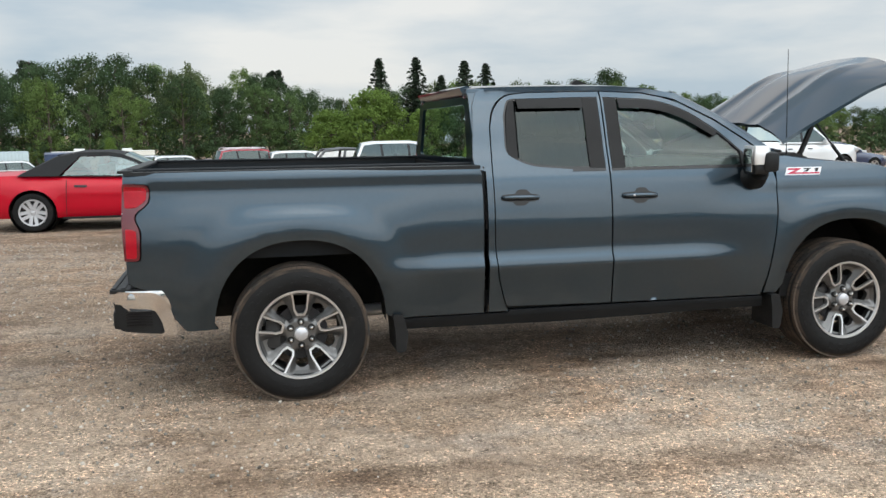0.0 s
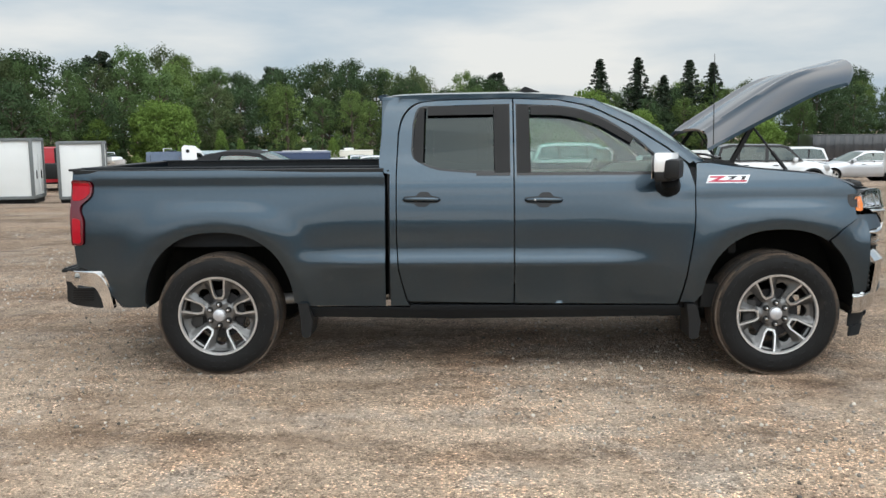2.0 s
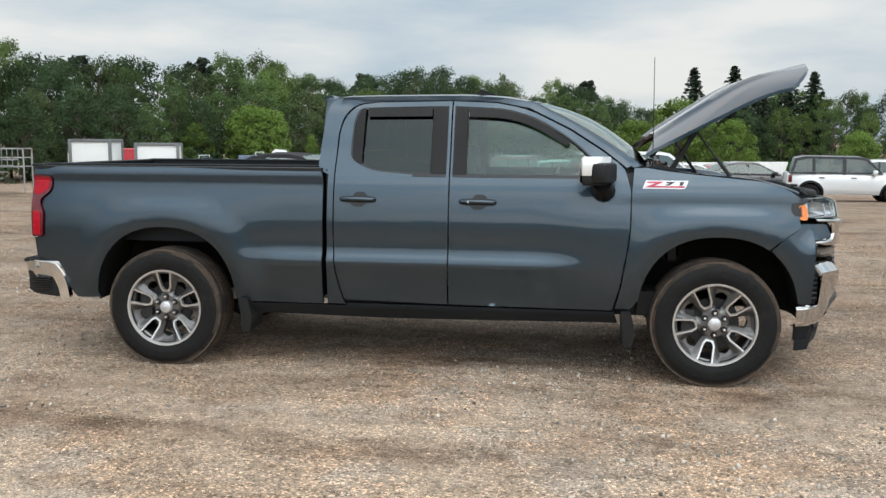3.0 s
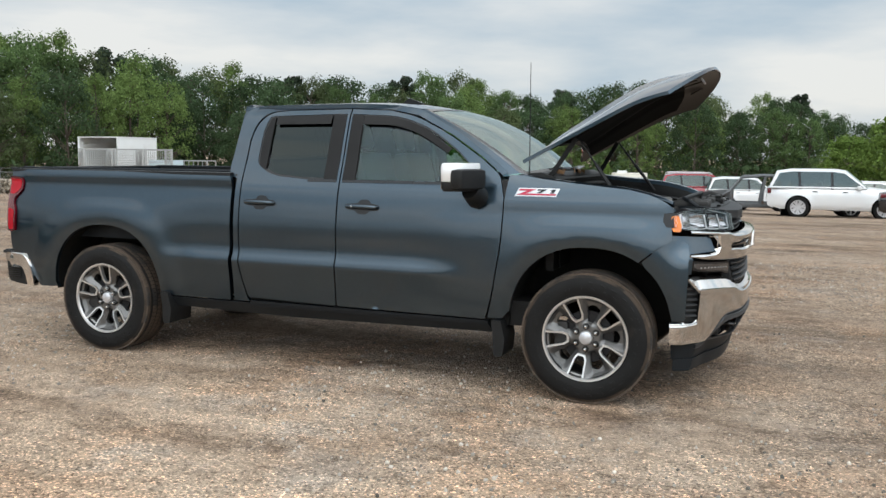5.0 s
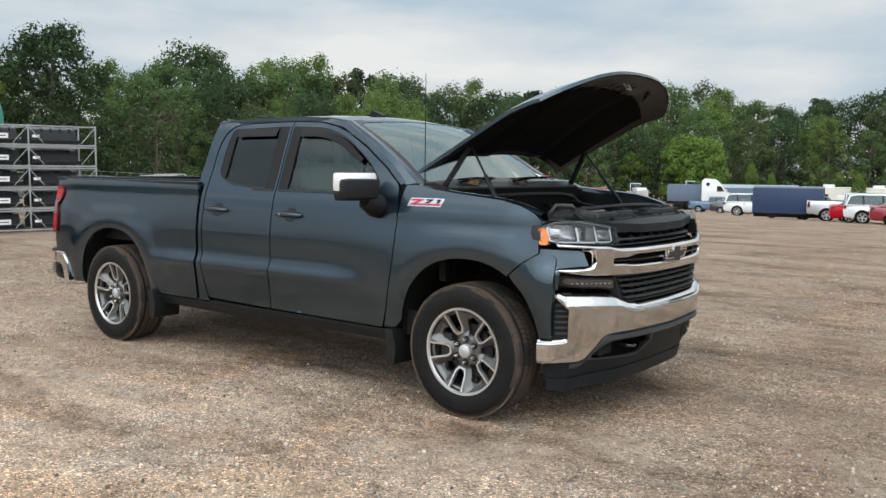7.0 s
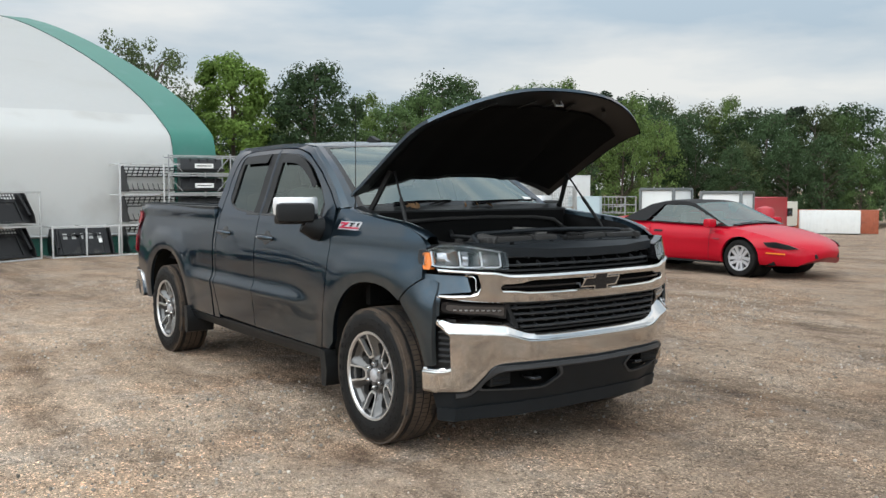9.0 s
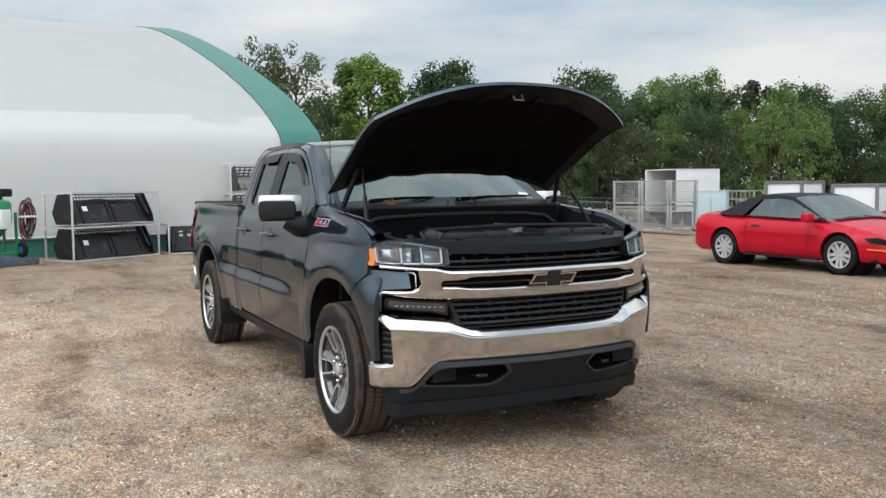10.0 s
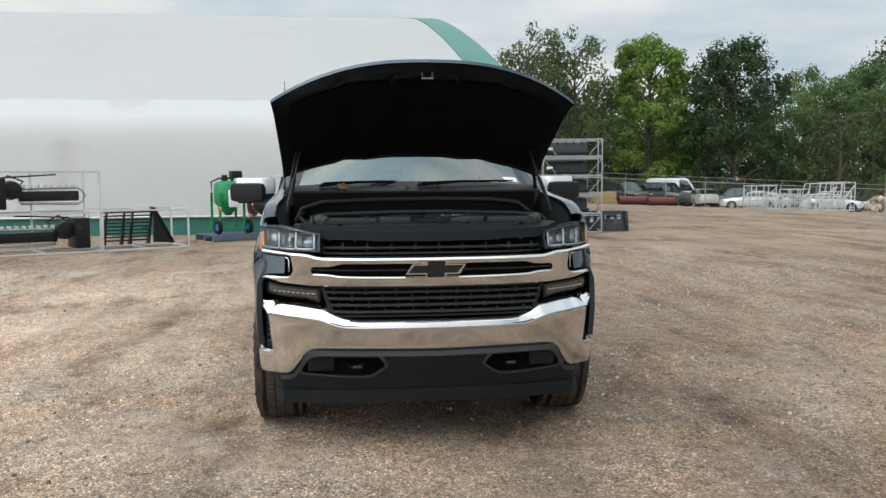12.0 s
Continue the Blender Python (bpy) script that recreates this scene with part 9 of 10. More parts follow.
def trencher(at, turn, flip):
    t = thing("chain_trencher", at, turn, "black chain trencher attachment with steel teeth, in a crate", "trencher")
    s = -1 if flip else 1
    ox = 1.9 if flip else 0.0
    part("boom", Geo().box(ox + s * 0.62, ox + s * 1.72, -0.62, -0.50, 0.16, 0.36, 0.03), M_ATTACH, t)
    loop = [(0.66, 0.12), (1.70, 0.10), (1.80, 0.16), (1.84, 0.26), (1.80, 0.36), (1.70, 0.42), (0.66, 0.40), (0.58, 0.26)]
    part("chain", Geo().rod([(ox + s * x, -0.56, z) for x, z in loop], 0.028, 6, close=True), M_STEEL, t)
    for k in range(8):
        x = 0.70 + 0.13 * k
        part("chain_tooth", Geo().box(ox + s * x - 0.03, ox + s * x + 0.03, -0.64, -0.48, 0.42, 0.49, 0.01), M_RACK, t)
    part("motor", Geo().lathe([(0.0, -0.74), (0.17, -0.72), (0.19, -0.5), (0.15, -0.35), (0.0, -0.34)], "y", 18, (ox + s * 0.48, 0, 0.38)), M_ATTACH, t)
    part("mount_plate", Geo().box(ox + s * 0.06, ox + s * 0.34, -0.85, -0.25, 0.02, 0.62, 0.02), M_ATTACH, t)
    part("depth_bar", Geo().bar((ox + s * 0.35, -0.4, 0.62), (ox + s * 1.35, -0.4, 0.68), 0.05, 0.03), M_ATTACH, t)
    part("hose", Geo().rod([(ox + s * 0.3, -0.3, 0.5), (ox + s * 0.5, -0.25, 0.66), (ox + s * 0.75, -0.35, 0.55), (ox + s * 0.6, -0.5, 0.4)], 0.018, 6), M_BLACK, t)


trencher(local(D0, dang, 0.06, 0, 0.85), dang, False)
trencher(local(D0, dang, 0.06, 0, 0.05), dang, True)
E0 = (-9.67, -5.61, 0.0)
eang = math.degrees(math.atan2(1.50, -0.80))
crate(E0, eang, 1.72, -1.1, 0.82, "low galvanised crate holding a black grapple rake")


def grapple(at, turn):
    g = thing("grapple_rake", at, turn, "black grapple rake with curved tines, in a crate", "grapple")
    for k in range(9):
        part("slat_bar", Geo().bar((0.05, -0.30 - 0.04 * k, 0.10 + 0.075 * k), (1.05, -0.30 - 0.04 * k, 0.10 + 0.075 * k), 0.03), M_ATTACH, g)
    for x in (0.1, 0.45, 0.62, 1.0):
        part("tine_plate", Geo().prism([(-0.2, 0.02), (-0.32, 0.1), (-0.6, 0.66), (-0.7, 0.72), (-0.62, 0.5), (-0.45, 0.02)], "x", x, x + 0.03), M_ATTACH, g)
    part("arm", Geo().prism([(1.1, 0.05), (1.55, 0.02), (1.35, 0.40), (1.15, 0.78), (1.05, 0.80), (1.12, 0.45)], "y", -0.5, -0.42), M_ATTACH, g)
    part("hose_loop", Geo().rod([(0.9, -0.2, 0.3), (1.15, -0.18, 0.42), (1.35, -0.2, 0.36), (1.45, -0.25, 0.2)], 0.018, 6), M_BLACK, g)
    part("side_brace", Geo().bar((1.5, -0.45, 0.02), (1.1, -0.45, 0.78), 0.10, 0.05), M_ATTACH, g)


grapple(local(E0, eang, 0.08, 0, 0.05), eang)

# five-tier stack of frames with black implements
S0 = (-11.85, 6.05, 0.0)
sang = -90.0 - 12.0


M_GALVANISED = mat("weathered_galvanised_tube", (0.34, 0.345, 0.345), rough=0.5, metal=0.35, var=0.12, scale=6)


def tier_stack():
    c = thing("crate_stack", S0, sang, "stack of five galvanised frames with black implements and labels", "crate stack")
    L, D, H = 2.9, -1.15, 0.47
    xs = (0.0, L / 2, L)
    for k in range(5):
        z = k * H + 0.02
        for y in (0, D):
            part("rail", Geo().box(0, L, y - 0.017, y + 0.017, z, z + 0.036, 0.004), M_GALVANISED, c)
            part("top_rail", Geo().box(0, L, y - 0.014, y + 0.014, z + H - 0.046, z + H - 0.016, 0.004), M_GALVANISED, c)
        for x in xs:
            for y in (0, D):
                part("post", Geo().box(x - 0.016, x + 0.016, y - 0.016, y + 0.016, z, z + H - 0.002, 0.004), M_GALVANISED, c)
        for x, s in ((0.0, 1), (L / 2, -1), (L / 2, 1), (L, -1)):
            part("corner_brace", Geo().bar((x, -0.005, z + H - 0.04), (x + s * 0.32, -0.005, z + 0.06), 0.022, 0.016), M_GALVANISED, c)
        part("cross_rail", Geo().box(0.0, 0.05, D, 0, z + 0.002, z + 0.045), M_GALVANISED, c)
        for x0, w in ((0.35, 0.98), (1.62, 0.98)):
            part("implement_plate", Geo().prism([(-0.12, z + 0.06), (-0.30, z + H - 0.10), (-0.75, z + H - 0.04), (-0.95, z + 0.2), (-0.9, z + 0.06)], "x", x0, x0 + w), M_ATTACH, c)
            part("implement_rail", Geo().box(x0 - 0.05, x0 + w + 0.05, -0.20, -0.10, z + 0.06, z + 0.14, 0.01), M_ATTACH, c)
            for j in range(4):
                part("implement_lug", Geo().box(x0 + 0.12 + 0.2 * j, x0 + 0.16 + 0.2 * j, -0.36, -0.26, z + 0.20, z + H - 0.08, 0.006), M_ATTACH, c)
        # label strips on the end towards the camera side
        part("label_strip", Geo().box(L * 0.64, L * 0.79, -0.02, -0.012, z + 0.15, z + 0.26), M_PAPER, c)
        part("label_text_bar", Geo().box(L * 0.655, L * 0.775, -0.012, -0.009, z + 0.195, z + 0.215), M_BLACK, c)
        part("label_plate", Geo().box(L * 0.42, L * 0.47, -0.02, -0.012, z + 0.18, z + 0.24), M_PAPER, c)


tier_stack()
bucket((-12.75, 5.85, 0.0), 78.0, 1.15, 0.55, 0.5, "plain black dirt bucket standing on the gravel", holes=False)


# wire mesh cages, two tiers of three
def mesh_cage(at, turn):
    c = thing("wire_cage", at, turn, "grey steel wire mesh stacking cage", "cage", "wire cages")
    L, D, H = 0.98, 0.9, 0.93
    for x in (0.03, L - 0.03):
        for y in (0.0, D):
            part("post", Geo().box(x - 0.035, x + 0.035, y - 0.035, y + 0.035, 0, H, 0.004), M_RACK_GREY, c)
    for y in (0.0, D):
        part("top_bar", Geo().box(0, L, y - 0.02, y + 0.02, H - 0.06, H - 0.01), M_RACK_GREY, c)
        part("bottom_bar", Geo().box(0, L, y - 0.03, y + 0.03, 0.08, 0.14), M_RACK_GREY, c)
        g = Geo()
        for i in range(1, 14):
            g.bar((L * i / 14, y, 0.14), (L * i / 14, y, H - 0.06), 0.009)
        for i in range(1, 12):
            g.bar((0.05, y, 0.14 + (H - 0.2) * i / 12), (L - 0.05, y, 0.14 + (H - 0.2) * i / 12), 0.009)
        part("wire_mesh", g, M_RACK_GREY, c, smooth=False)
    for x in (0.03, L - 0.03):
        g = Geo()
        for i in range(1, 12):
            g.bar((x, D * i / 12, 0.14), (x, D * i / 12, H - 0.06), 0.009)
        for i in range(1, 12):
            g.bar((x, 0, 0.14 + (H - 0.2) * i / 12), (x, D, 0.14 + (H - 0.2) * i / 12), 0.009)
        part("wire_mesh", g, M_RACK_GREY, c, smooth=False)
    part("floor_plate", Geo().box(0, L, 0, D, 0.10, 0.12), M_RACK_GREY, c)
    return c


cang = 52.0
CG = on_ground(-17.5, 17.4)
cage0 = mesh_cage(CG, cang)
for tier in range(2):
    for k in range(3):
        if tier or k:
            p = local(CG, cang, k * 1.02, 0, 0)
            copy_thing(cage0, pose(p[0], p[1], CG[2] + 0.935 * tier, 0, 0, cang))


def box_body(name, label, category, at, turn, L, W, H, skin, lift=0.5, frame_m=None, wheels=(), door=None, open_rear=False, ribs=0, roof_curve=0.0, group="", stripe=None, windows=()):
    """A trailer, container or cabin: a hollow box on a chassis; x along it, its side towards -y."""
    c = thing(name, at, turn, label, category, group)
    t = 0.05
    z0, z1 = lift, lift + H
    part("side_wall", Geo().box(0, L, 0, t, z0, z1, 0.01), skin, c)
    part("side_wall", Geo().box(0, L, W - t, W, z0, z1, 0.01), skin, c)
    part("front_wall", Geo().box(L - t, L, t, W - t, z0, z1, 0.01), skin, c)
    if not open_rear:
        part("rear_wall", Geo().box(0, t, t, W - t, z0, z1, 0.01), skin, c)
    part("floor", Geo().box(0, L, 0.01, W - 0.01, z0 - 0.10, z0 - 0.002), M_ENGINE, c)
    roof = Geo()
    n = 8
    prof = [(W * i / n, z1 + 0.004 + roof_curve * math.sin(math.pi * i / n)) for i in range(n + 1)]
    roof.prism(prof + [(W, z1 - 0.03), (0, z1 - 0.03)][::1], "x", -0.01, L + 0.01)
    part("roof", roof, skin, c)
    fm = frame_m or skin
    w = 0.10 if frame_m else 0.04
    for x in (0, L):
        for y in (0, W):
            part("corner_post", Geo().box(x - w / 2, x + w / 2, y - w / 2, y + w / 2, z0 - 0.02, z1 + 0.02, 0.01), fm, c)
    for y in (0, W):
        for z in (z0, z1):
            part("edge_rail", Geo().box(0, L, y - w / 2.2, y + w / 2.2, z - w / 2, z + w / 2, 0.01), fm, c)
    for x in (0, L):
        for z in (z0, z1):
            part("end_rail", Geo().box(x - w / 2.2, x + w / 2.2, 0, W, z - w / 2, z + w / 2, 0.01), fm, c)
    for k in range(ribs):
        x = L * (k + 0.5) / ribs
        for y in (-0.018, W + 0.018):
            part("wall_rib", Geo().box(x - L / ribs * 0.25, x + L / ribs * 0.25, y - 0.02, y + 0.02, z0 + 0.08, z1 - 0.08, 0.01), skin, c)
    if stripe:
        part("side_stripe", Geo().box(0.1, L - 0.1, -0.006, 0.0, z0 + H * stripe[0], z0 + H * stripe[1]), stripe[2], c)
    for x0, x1, h0, h1 in windows:
        part("window", Geo().box(x0, x1, -0.012, 0.002, z0 + h0, z0 + h1, 0.004), M_BLACK_GLOSS, c)
        part("window_rim", Geo().box(x0 - 0.03, x1 + 0.03, -0.008, 0.0, z0 + h0 - 0.03, z0 + h1 + 0.03), M_STRIPE, c)
    if door:
        ex, d0, d1, dh, dm = door
        for k in range(2):
            y0, y1 = d0 + (d1 - d0) * k / 2 + 0.02, d0 + (d1 - d0) * (k + 1) / 2 - 0.02
            dd = part("door", Geo().box(ex - 0.015 if ex < 1 else ex, ex if ex < 1 else ex + 0.015, y0, y1, z0 + 0.08, z0 + dh, 0.008), dm, c)
            part("door_lever", Geo().box(ex - 0.04 if ex < 1 else ex + 0.012, ex - 0.014 if ex < 1 else ex + 0.04, (y0 + y1) / 2 - 0.02, (y0 + y1) / 2 + 0.02, z0 + dh * 0.42, z0 + dh * 0.62), M_BLACK, dd)
    for wx in wheels:
        for y in (0.16, W - 0.16):
            part("wheel", Geo().lathe([(0.12, -0.11), (0.24, -0.12), (0.36, -0.09), (0.37, 0.09), (0.24, 0.12), (0.12, 0.11), (0.0, 0.1)], "y", 20, (wx, y, 0.37)), M_RUBBER, c)
    if lift > 0.3:
        part("chassis", Geo().box(0.05, L - 0.05, 0.25, 0.37, z0 - 0.28, z0 - 0.1).box(0.05, L - 0.05, W - 0.37, W - 0.25, z0 - 0.28, z0 - 0.1), M_ENGINE, c)
        if not wheels:
            for x in (0.3, L - 0.3):
                part("support", Geo().box(x - 0.15, x + 0.15, 0.2, W - 0.2, 0, z0 - 0.1), M_ENGINE, c)
    else:
        part("skid", Geo().box(0.0, L, 0.05, W - 0.05, -0.02, z0 - 0.098), M_ENGINE, c)
    return c


# white cabins with grey frames
box_body("portable_cabin", "white portable restroom cabin with grey frame and doors", "cabin", on_ground(-13.75, 21.2), 12.0, 1.32, 1.4, 1.88, M_PANEL, 0.18, M_PANEL_GREY, door=(1.33, 0.12, 1.28, 1.4, M_PANEL))
box_body("portable_cabin", "white portable cabin with grey corner posts", "cabin", on_ground(-12.05, 22.5), 20.0, 1.42, 1.6, 1.85, M_PANEL, 0.18, M_PANEL_GREY, door=(1.43, 0.3, 1.3, 1.6, M_PANEL))
box_body("box_trailer", "white box trailer with its rear open", "trailer", on_ground(-22.7, 25.0), 90.0, 2.6, 2.2, 1.95, M_PANEL, 0.72, wheels=(1.0, 1.7), open_rear=True)
box_body("storage_tote", "pale blue-white upright storage tote", "tote", on_ground(-19.0, 22.6), 40.0, 1.3, 1.2, 1.5, M_CONT_PALE, 0.15)
box_body("travel_trailer", "old white camper trailer with dark windows", "trailer", on_ground(-38.0, 66.0), 100.0, 5.5, 2.2, 2.2, M_CREAM, 0.55, wheels=(2.2, 3.0), windows=((1.0, 2.2, 0.9, 1.6), (3.2, 4.4, 0.9, 1.6)))
box_body("enclosed_trailer", "red enclosed cargo trailer", "trailer", on_ground(-15.9, 31.4), 109.0, 5.6, 2.1, 1.45, M_TRAILER_RED, 0.42, wheels=(1.4, 2.2))
box_body("enclosed_trailer", "dark blue enclosed cargo trailer with rounded roof", "trailer", on_ground(-12.0, 53.5), 12.0, 4.3, 2.0, 1.6, M_TRAILER_BLUE, 0.38, wheels=(1.2,), roof_curve=0.12)
# containers and semi trailers far off
box_body("shipping_container", "rust-orange corrugated shipping container", "container", on_ground(-50.0, 88.0), 34.0, 9.0, 2.44, 2.6, M_ORANGE, 0.12, ribs=26)
box_body("shipping_container", "white corrugated shipping container", "container", on_ground(-46.5, 84.0), 34.0, 6.0, 2.44, 2.4, M_PANEL, 0.12, ribs=18)
box_body("shipping_container", "grey-blue corrugated shipping container", "container", on_ground(-36.8, 98.1), 20.0, 4.2, 2.44, 2.0, M_CONT_BLUE, 1.1, ribs=18, wheels=(1.0, 2.2))
box_body("shipping_container", "grey-blue shipping container behind the tractor unit", "container", on_ground(-33.9, 109.9), 18.0, 3.7, 2.44, 2.4, M_CONT_BLUE, 0.12, ribs=18)
box_body("semi_trailer", "long pale semi-trailer before the woods", "trailer", on_ground(-36.6, 115.3), 18.0, 10.4, 2.6, 2.5, M_CONT_PALE, 0.4, ribs=24, wheels=(1.5, 2.8))
box_body("semi_trailer", "long white semi-trailer parked in the back row", "trailer", on_ground(5.0, 90.0), -2.0, 14.5, 2.6, 2.0, M_PANEL, 0.6, ribs=24, wheels=(1.5, 2.8))
box_body("semi_trailer", "long white trailer with dirty side", "trailer", on_ground(20.2, 89.0), -2.0, 14.5, 2.6, 2.0, M_PANEL, 0.6, ribs=20, wheels=(1.5, 2.8))
box_body("semi_trailer", "low white utility trailer in front of the motor home", "trailer", on_ground(-13.0, 80.0), 4.0, 7.0, 2.4, 1.5, M_PANEL, 0.5, ribs=14, wheels=(1.5, 2.8))
box_body("flat_deck_stack", "black slatted livestock trailer in the far row", "trailer", on_ground(23.6, 49.5), 0.0, 13.0, 2.5, 1.5, M_DARK_GREY, 1.2, ribs=22, wheels=(1.5, 2.8))
for at, turn, lbl in (((-17.8, 86.0), 6.0, "cream motor home with dark window stripes"),):
    rv = box_body("motor_home", lbl, "motor home", on_ground(*at), turn, 9.6, 2.5, 2.45, M_CREAM, 0.45, wheels=(2.6, 8.0), roof_curve=0.06, windows=((1.0, 2.6, 1.3, 1.8), (4.2, 6.6, 1.3, 1.8), (7.2, 9.0, 1.3, 1.8)), stripe=(0.30, 0.36, M_STRIPE))
    part("roof_unit", Geo().box(2.0, 3.0, 0.8, 1.7, 2.9, 3.2, 0.08).box(6.5, 7.5, 0.8, 1.7, 2.9, 3.18, 0.08), M_PANEL, rv)


# tractor unit
def tractor(at, turn):
    t = thing("tractor_unit", at, turn, "white semi tractor unit with sleeper cab", "truck")
    cab = [(0.0, 0.9), (0.0, 3.55), (0.35, 3.85), (1.6, 3.75), (2.35, 3.1), (2.75, 2.35), (3.2, 2.15), (4.6, 1.75), (4.85, 1.45), (4.9, 0.65), (3.9, 0.6), (3.85, 0.95), (3.0, 0.95), (2.9, 0.7), (0.0, 0.7)]
    g = panel(poly(cab, 0.2), lambda u, v: (u, -1.18 + 0.10 * max(0, v - 2.2), v), step=0.3, thick=0.1)
    body = Geo().add(g.v, g.f)
    mm = g.mirrored()
    body.add(mm.v, mm.f)
    cov = Geo()
    for x, z in cab[:10]:
        w = 1.18 - 0.10 * max(0, z - 2.2)
        cov.v += [(x, -w, z), (x, 0, z + 0.05), (x, w, z)]
    cov.f = [(i * 3 + j, i * 3 + j + 1, i * 3 + j + 4, i * 3 + j + 3) for i in range(9) for j in range(2)]
    body.add(cov.v, cov.f)
    part("cab", body, M_WHITE, t)
    for sgn in (-1, 1):
        part("side_window", Geo().prism([(1.75, 2.25), (1.75, 2.95), (2.25, 2.90), (2.65, 2.30)], "y", sgn * 1.16, sgn * 1.19), M_CAR_GLASS, t)
        part("sleeper_vent", Geo().lathe([(0.0, 1.165), (0.22, 1.165), (0.22, 1.15)], "y", 14, (0.7, 0 if sgn > 0 else -2.33, 3.15)), M_BLACK, t)
        part("fuel_tank", Geo().rod([(0.2, sgn * 1.0, 0.7), (1.9, sgn * 1.0, 0.7)], 0.30, 14), M_STEEL, t)
        for x in (-2.6, -1.3, 3.6):
            part("wheel", Geo().lathe([(0.2, -0.14), (0.4, -0.16), (0.5, -0.1), (0.5, 0.1), (0.4, 0.16), (0.2, 0.14), (0, 0.12)], "y", 20, (x, sgn * 1.0, 0.5)), M_RUBBER, t)
    part("front_glass", Geo().add([(2.37, -0.95, 3.08), (2.37, 0.95, 3.08), (2.77, 1.05, 2.38), (2.77, -1.05, 2.38)], [(0, 1, 2, 3)]), M_CAR_GLASS, t)
    part("frame_rail", Geo().box(-3.1, 3.0, -0.45, -0.30, 0.75, 0.95).box(-3.1, 3.0, 0.30, 0.45, 0.75, 0.95), M_ENGINE, t)
    part("grille", Geo().box(4.86, 4.93, -0.6, 0.6, 0.8, 1.55, 0.03), M_STEEL, t)
    return t


tractor(on_ground(-33.0, 99.6), 20.0)


# boats on stands
def boat(at, turn, s, label):
    b = thing("motor_boat", at, turn, label, "boat", "stored boats")
    g = Geo()
    n = 9
    xs = np.linspace(0, 7.5 * s, 12)
    for x in xs:
        t = x / (7.5 * s)
        w = 1.25 * s * (1 - max(0, (t - 0.45) / 0.55) ** 2.2)
        sh = (1.75 + 0.45 * t * t) * s + 0.6
        kz = 0.6 + 0.9 * s * max(0, (t - 0.55) / 0.45) ** 2
        for j in range(n):
            a = -1 + 2 * j / (n - 1)
            g.v.append((x, w * a, kz + (sh - kz) * abs(a) ** 1.3))
    for i in range(11):
        g.f += [(i * n + j, i * n + j + 1, (i + 1) * n + j + 1, (i + 1) * n + j) for j in range(n - 1)]
    g.f.append(tuple(range(n)))
    part("hull", g, M_WHITE, b)
    dz = 0.6 + 1.75 * s
    part("deck", Geo().box(0.1, 5.6 * s, -1.0 * s, 1.0 * s, dz - 0.08, dz + 0.05, 0.03), M_CREAM, b)
    part("cabin_top", Geo().box(2.2 * s, 4.6 * s, -0.85 * s, 0.85 * s, dz, dz + 0.75 * s, 0.2), M_WHITE, b)
    part("wind_screen", Geo().box(1.7 * s, 2.3 * s, -0.8 * s, 0.8 * s, dz + 0.6 * s, dz + 1.1 * s, 0.1), M_CAR_GLASS, b)
    part("rub_line", Geo().box(0.0, 5.0 * s, -1.27 * s, -1.24 * s, dz - 0.22, dz - 0.14), M_STRIPE, b)
    for x in (1.0 * s, 4.5 * s):
        part("stand", Geo().box(x - 0.1, x + 0.1, -0.9 * s, 0.9 * s, 0.0, 0.75), M_ENGINE, b)
    part("radar_arch", Geo().rod([(1.6 * s, -0.9 * s, dz), (1.4 * s, -0.8 * s, dz + 1.3 * s), (1.4 * s, 0.8 * s, dz + 1.3 * s), (1.6 * s, 0.9 * s, dz)], 0.06, 6), M_WHITE, b)


boat(on_ground(-44.0, 103.5), -47.0, 0.85, "white cabin cruiser stored on stands")
boat(on_ground(-37.1, 103.4), -20.0, 0.95, "grey-white pontoon boat stored by the trees")


